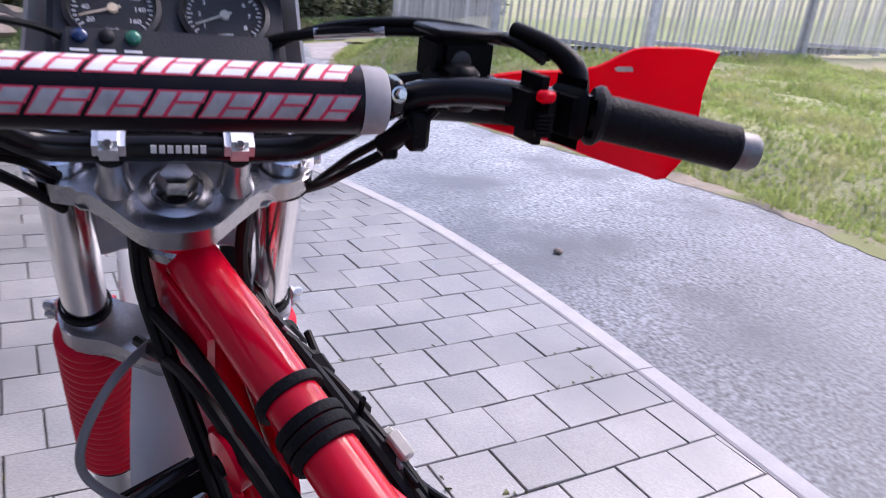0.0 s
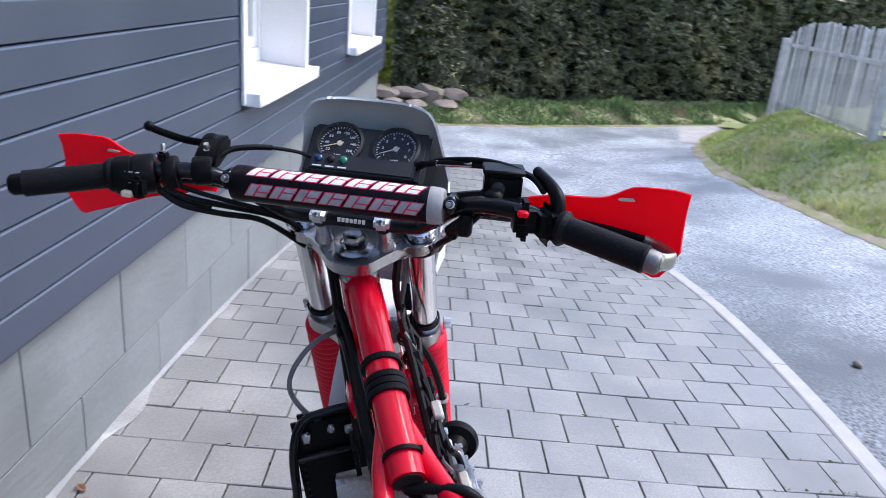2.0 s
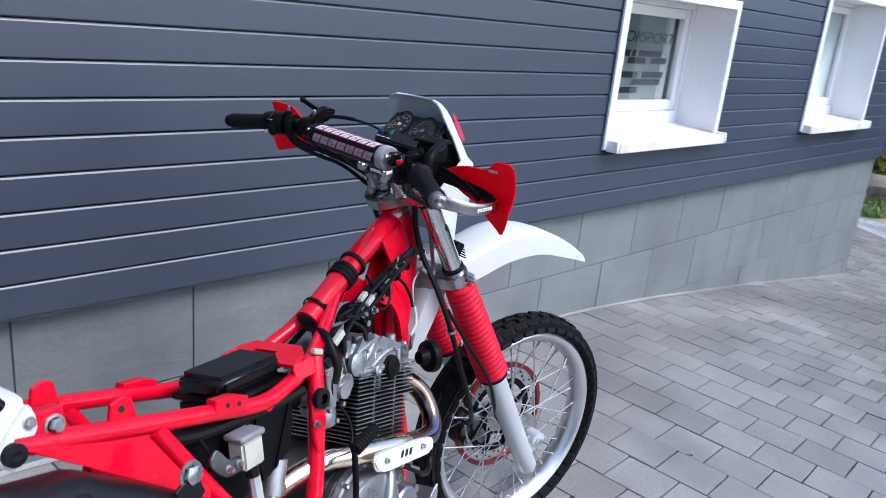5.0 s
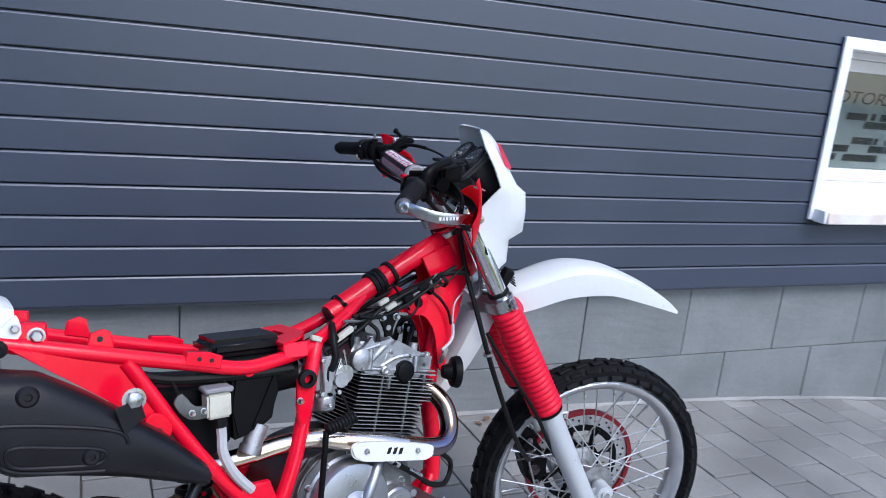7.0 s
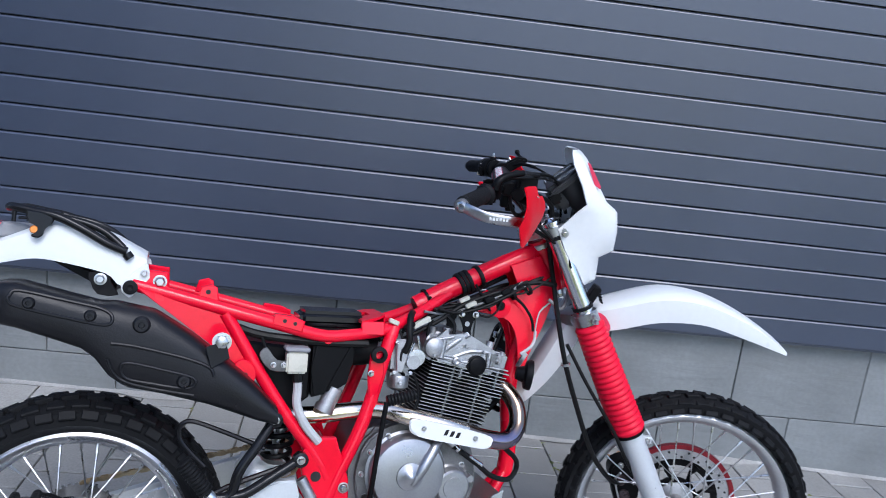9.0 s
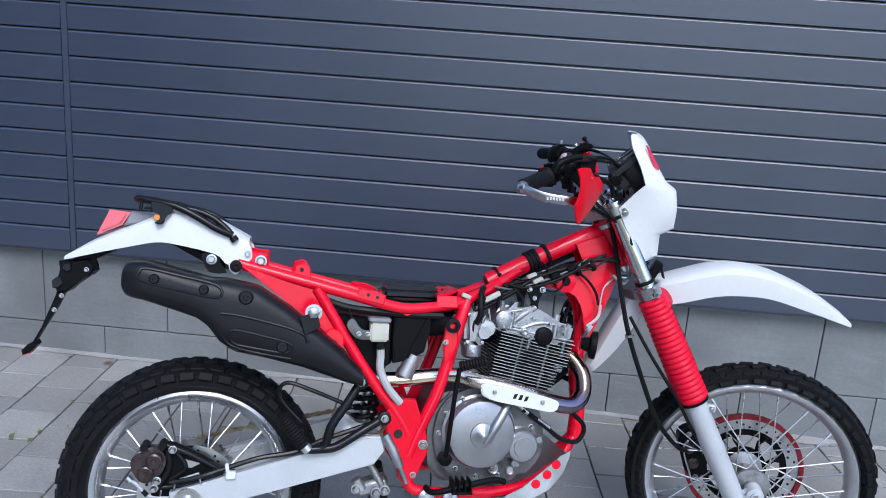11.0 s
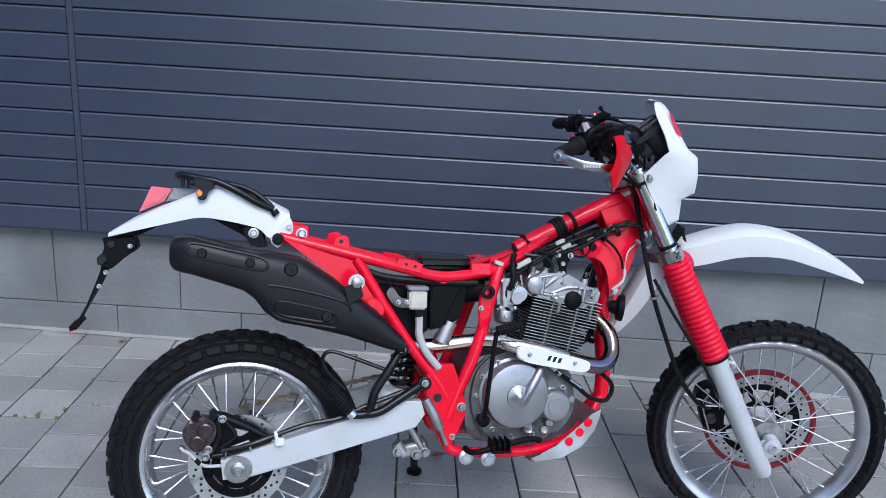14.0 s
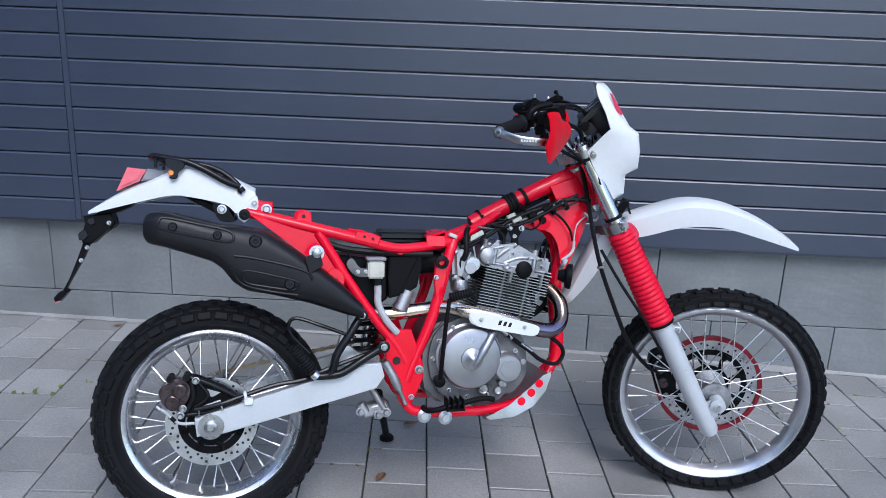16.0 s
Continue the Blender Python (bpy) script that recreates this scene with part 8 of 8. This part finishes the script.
blades("grass", 26000, on_hedge_foot, 0.085, M_FOOTGRASS, "green grass strip along the foot of the hedge")


def fence():
    f = thing("fence", "weathered grey wooden picket fence on the bank", "fence")
    rng = random.Random(3)
    line = FENCE_LINE
    h = 1.12
    for i, (x, y) in enumerate(line):
        bm = B()
        z = earth(x, y)
        box(bm, (x, y, z + h / 2 - 0.1), (0.085, 0.085, h + 0.22), 0.008, Matrix.Rotation(rng.uniform(-0.03, 0.03), 3, "Y"))
        part("post", bm, M_PICKET, f)
    bm = B()
    slab(bm, [(-0.014, 0), (0.014, 0), (0.014, h - 0.02), (0.0, h + 0.012), (-0.014, h - 0.02)], -0.009, 0.009)
    bmesh.ops.recalc_face_normals(bm, faces=bm.faces)
    picket_me = bpy.data.meshes.new("picket")
    bm.to_mesh(picket_me)
    bm.free()
    picket_me.materials.append(M_PICKET)
    for (ax, ay), (bx, by) in zip(line, line[1:]):
        d = V(bx - ax, by - ay, 0)
        length = d.length
        d.normalize()
        nrm = V(-d.y, d.x, 0)
        for hz in (0.12, 0.93):
            bm = B()
            za, zb = earth(ax, ay) + hz, earth(bx, by) + hz
            a, b = V(ax, ay, za) + nrm * 0.03, V(bx, by, zb) + nrm * 0.03
            m = Matrix((d, nrm, V(0, 0, 1))).transposed()
            box(bm, (a + b) / 2, (length, 0.028, 0.048), 0.004, m)
            part("rail", bm, M_PICKET, f)
        n = int(length / 0.078)
        for k in range(1, n):
            x, y = ax + d.x * k * length / n, ay + d.y * k * length / n
            ob = new("picket", picket_me)
            ob.location = V(x, y, earth(x, y) + 0.03 + rng.uniform(-0.02, 0.02)) + nrm * 0.006
            ob.rotation_euler = (rng.uniform(-0.02, 0.02), rng.uniform(-0.03, 0.03), math.atan2(d.y, d.x))
            ob.parent = f


fence()


def leaf_cloud(name, parent, count, sampler, size, material, seed, label="", slim=0.45):
    rng = random.Random(seed)
    verts, faces = [], []
    for _ in range(count):
        p, nrm = sampler(rng)
        a = Vector((rng.gauss(0, 1), rng.gauss(0, 1), rng.gauss(0, 1))).normalized()
        u = (nrm * 0.8 + a).cross(Vector((rng.gauss(0, 1), rng.gauss(0, 1), rng.gauss(0, 1)))).normalized()
        w = u.cross(nrm + 0.6 * a).normalized()
        s = size * rng.uniform(0.5, 1.4)
        b = len(verts)
        verts += [tuple(p - u * s), tuple(p + w * s * slim), tuple(p + u * s), tuple(p - w * s * slim)]
        faces.append((b, b + 1, b + 2, b + 3))
    return add_mesh(name, verts, faces, material, parent, label, kind="stuff")


HY0, HY1, HH = -10.9, 0.38, 1.95


def hedge_x(y):
    return street_x(y) + 0.85


def hedge_point(rng):
    y = rng.uniform(HY0, HY1)
    top = rng.random() < 0.28
    n1 = noise.noise(Vector((0.0, y * 0.8, 1.0)))
    h = (HH + 0.25 * n1) * (1 - 0.35 * smooth(HY1 - 1.6, HY1, y) ** 2)
    base = -0.62
    if top:
        x = hedge_x(y) + rng.uniform(-0.1, 1.3)
        z = h + 0.16 * rng.gauss(0, 0.7)
        nrm = Vector((0, 0, 1))
    else:
        z = base + (h - base) * rng.random()
        gap = smooth(0.0, 0.35, noise.noise(Vector((y * 4.5, z * 8.5, 8))) + 0.5 * noise.noise(Vector((y * 13, z * 20, 2))))
        x = hedge_x(y) + 0.30 * gap + 0.30 * noise.noise(Vector((y * 0.9, z * 0.9, 0))) + 0.12 * noise.noise(Vector((y * 3, z * 3, 4))) + abs(rng.gauss(0, 0.17)) + 0.3 * smooth(h - 0.6, h, z) + 0.12 * smooth(0.2, -0.7, z)
        nrm = Vector((-0.88, -0.46, 0.25))
    return Vector((x, y, z)), nrm


hedge = thing("hedge", "tall dense dark green clipped hedge beyond the road", "hedge")
# solid dark box that paints the shade behind the leaves
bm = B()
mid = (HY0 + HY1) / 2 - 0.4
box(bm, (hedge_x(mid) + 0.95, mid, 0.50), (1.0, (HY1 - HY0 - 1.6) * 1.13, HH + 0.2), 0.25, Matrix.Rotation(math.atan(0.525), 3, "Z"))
part("inner_wood", bm, M_HEDGECORE, hedge, "near-black core standing in for the shade deep in the hedge")
leaf_cloud("leaves", hedge, 140000, hedge_point, 0.058, M_HEDGE, 11, slim=0.26)


def shrub(x, y, z, rx, h, seed, count, material, label):
    t = thing("tree", label, "tree")
    rng = random.Random(seed)
    bm = B()
    tube(bm, spline([(x, y, z - 0.2), (x + 0.1, y + 0.05, z + h * 0.3), (x - 0.05, y, z + h * 0.62)], 4), [0.12 - 0.008 * i for i in range(9)], 8)
    part("trunk", bm, M_BARK, t)
    clumps = []
    for _ in range(26):
        a, rr = rng.uniform(0, 6.28), rx * math.sqrt(rng.random())
        clumps.append((Vector((x + rr * math.cos(a), y + rr * math.sin(a), z + h * rng.uniform(0.18, 1.0))), rx * rng.uniform(0.22, 0.45)))
    for c, r in clumps[:7]:
        bm = B()
        tube(bm, spline([(x, y, z + h * 0.25), (x + (c.x - x) * 0.5, y + (c.y - y) * 0.5, z + (c.z - z) * 0.7), tuple(c)], 3), [0.05, 0.045, 0.04, 0.034, 0.028, 0.02, 0.012], 6)
        part("limb", bm, M_BARK, t)

    def sampler(r_):
        c, r = clumps[r_.randrange(len(clumps))]
        n = Vector((r_.gauss(0, 1), r_.gauss(0, 1), r_.gauss(0, 1))).normalized()
        return c + n * r * r_.uniform(0.55, 1.05), n

    leaf_cloud("crown", t, count, sampler, 0.066, material, seed + 1)


shrub(13.45, 1.14, -0.55, 1.06, 2.3, 25, 15000, M_SHRUB, "yellow-green leafy shrub beside the end of the hedge")
shrub(13.2, 2.2, -0.55, 0.94, 1.9, 26, 11000, M_SHRUB, "yellow-green leafy shrub beside the end of the hedge")
shrub(14.9, 1.66, -0.55, 1.7, 3.9, 21, 18000, M_SHRUB, "bright yellow-green leafy tree behind the hedge")
shrub(16.25, 0.45, -0.55, 1.6, 4.6, 22, 14000, M_SHRUB, "bright yellow-green leafy tree behind the hedge")
shrub(13.8, 4.2, -0.55, 1.45, 3.06, 23, 13000, M_SHRUB, "bright yellow-green leafy tree beside the hedge")
shrub(20.3, 3.9, -0.55, 2.7, 6.4, 24, 12000, M_HEDGE, "dark green tree far behind the hedge")

rng = random.Random(9)
for i in range(16):
    y = 2.2 - i * 0.19 + rng.uniform(-0.1, 0.1)
    x = street_x(y) + 0.55 + (i % 2) * 0.13
    bm = B()
    bmesh.ops.create_icosphere(bm, subdivisions=2, radius=1.0)
    off = Vector((rng.random() * 9, rng.random() * 9, rng.random() * 9))
    for v in bm.verts:
        v.co *= 1 + 0.45 * noise.noise(v.co * 1.5 + off)
    row = i % 2
    sx, sy, sz = 0.17, 0.255 * rng.uniform(0.75, 1.3), 0.13 * rng.uniform(0.7, 1.2)
    st = part("boulder", bm, M_BOULDER, transform=Matrix.Translation((x, y, earth(x, y) + sz * 0.1 + row * 0.11)) @ Matrix.Diagonal((sx, sy, sz, 1)))
    tagged(st, label="rough brownish field stone in the low edging under the hedge", category="stone", group="stones under the hedge")


def dry_leaf(x, y, a, s):
    bm = B()
    z = level(x, y) + 0.004
    pts = [(-1, 0), (-0.4, 0.45), (0.3, 0.5), (1, 0.05), (0.35, -0.42), (-0.5, -0.4)]
    c = bm.verts.new((0, 0, 0.002))
    ring = [bm.verts.new((px * s, py * s, 0.004 + 0.3 * s * abs(py))) for px, py in pts]
    for i in range(6):
        bm.faces.new((c, ring[i], ring[(i + 1) % 6]))
    bmesh.ops.solidify(bm, geom=bm.faces[:], thickness=0.0008)
    ob = part("dry_leaf", bm, M_LEAFDRY, transform=Matrix.Translation((x, y, z)) @ Matrix.Rotation(a, 4, "Z"))
    tagged(ob, label="curled brown dry leaf lying on the pavers", category="leaf", group="fallen leaves")


for x, y, a, s in ((0.475, -0.73, 0.4, 0.026), (0.415, -1.06, 1.2, 0.028), (-0.86, -0.07, 0.3, 0.022), (1.55, -0.06, 0.9, 0.024), (1.50, -0.09, 2.0, 0.02)):
    dry_leaf(x, y, a, s)
bm = B()
bmesh.ops.create_icosphere(bm, subdivisions=2, radius=0.022)
tagged(part("pebble", bm, M_BOULDER, transform=Matrix.Translation((3.08, -2.87, level(3.08, -2.87) + 0.0)) @ Matrix.Diagonal((1.2, 1, 0.7, 1))), label="small dark stone lying on the asphalt", category="stone")
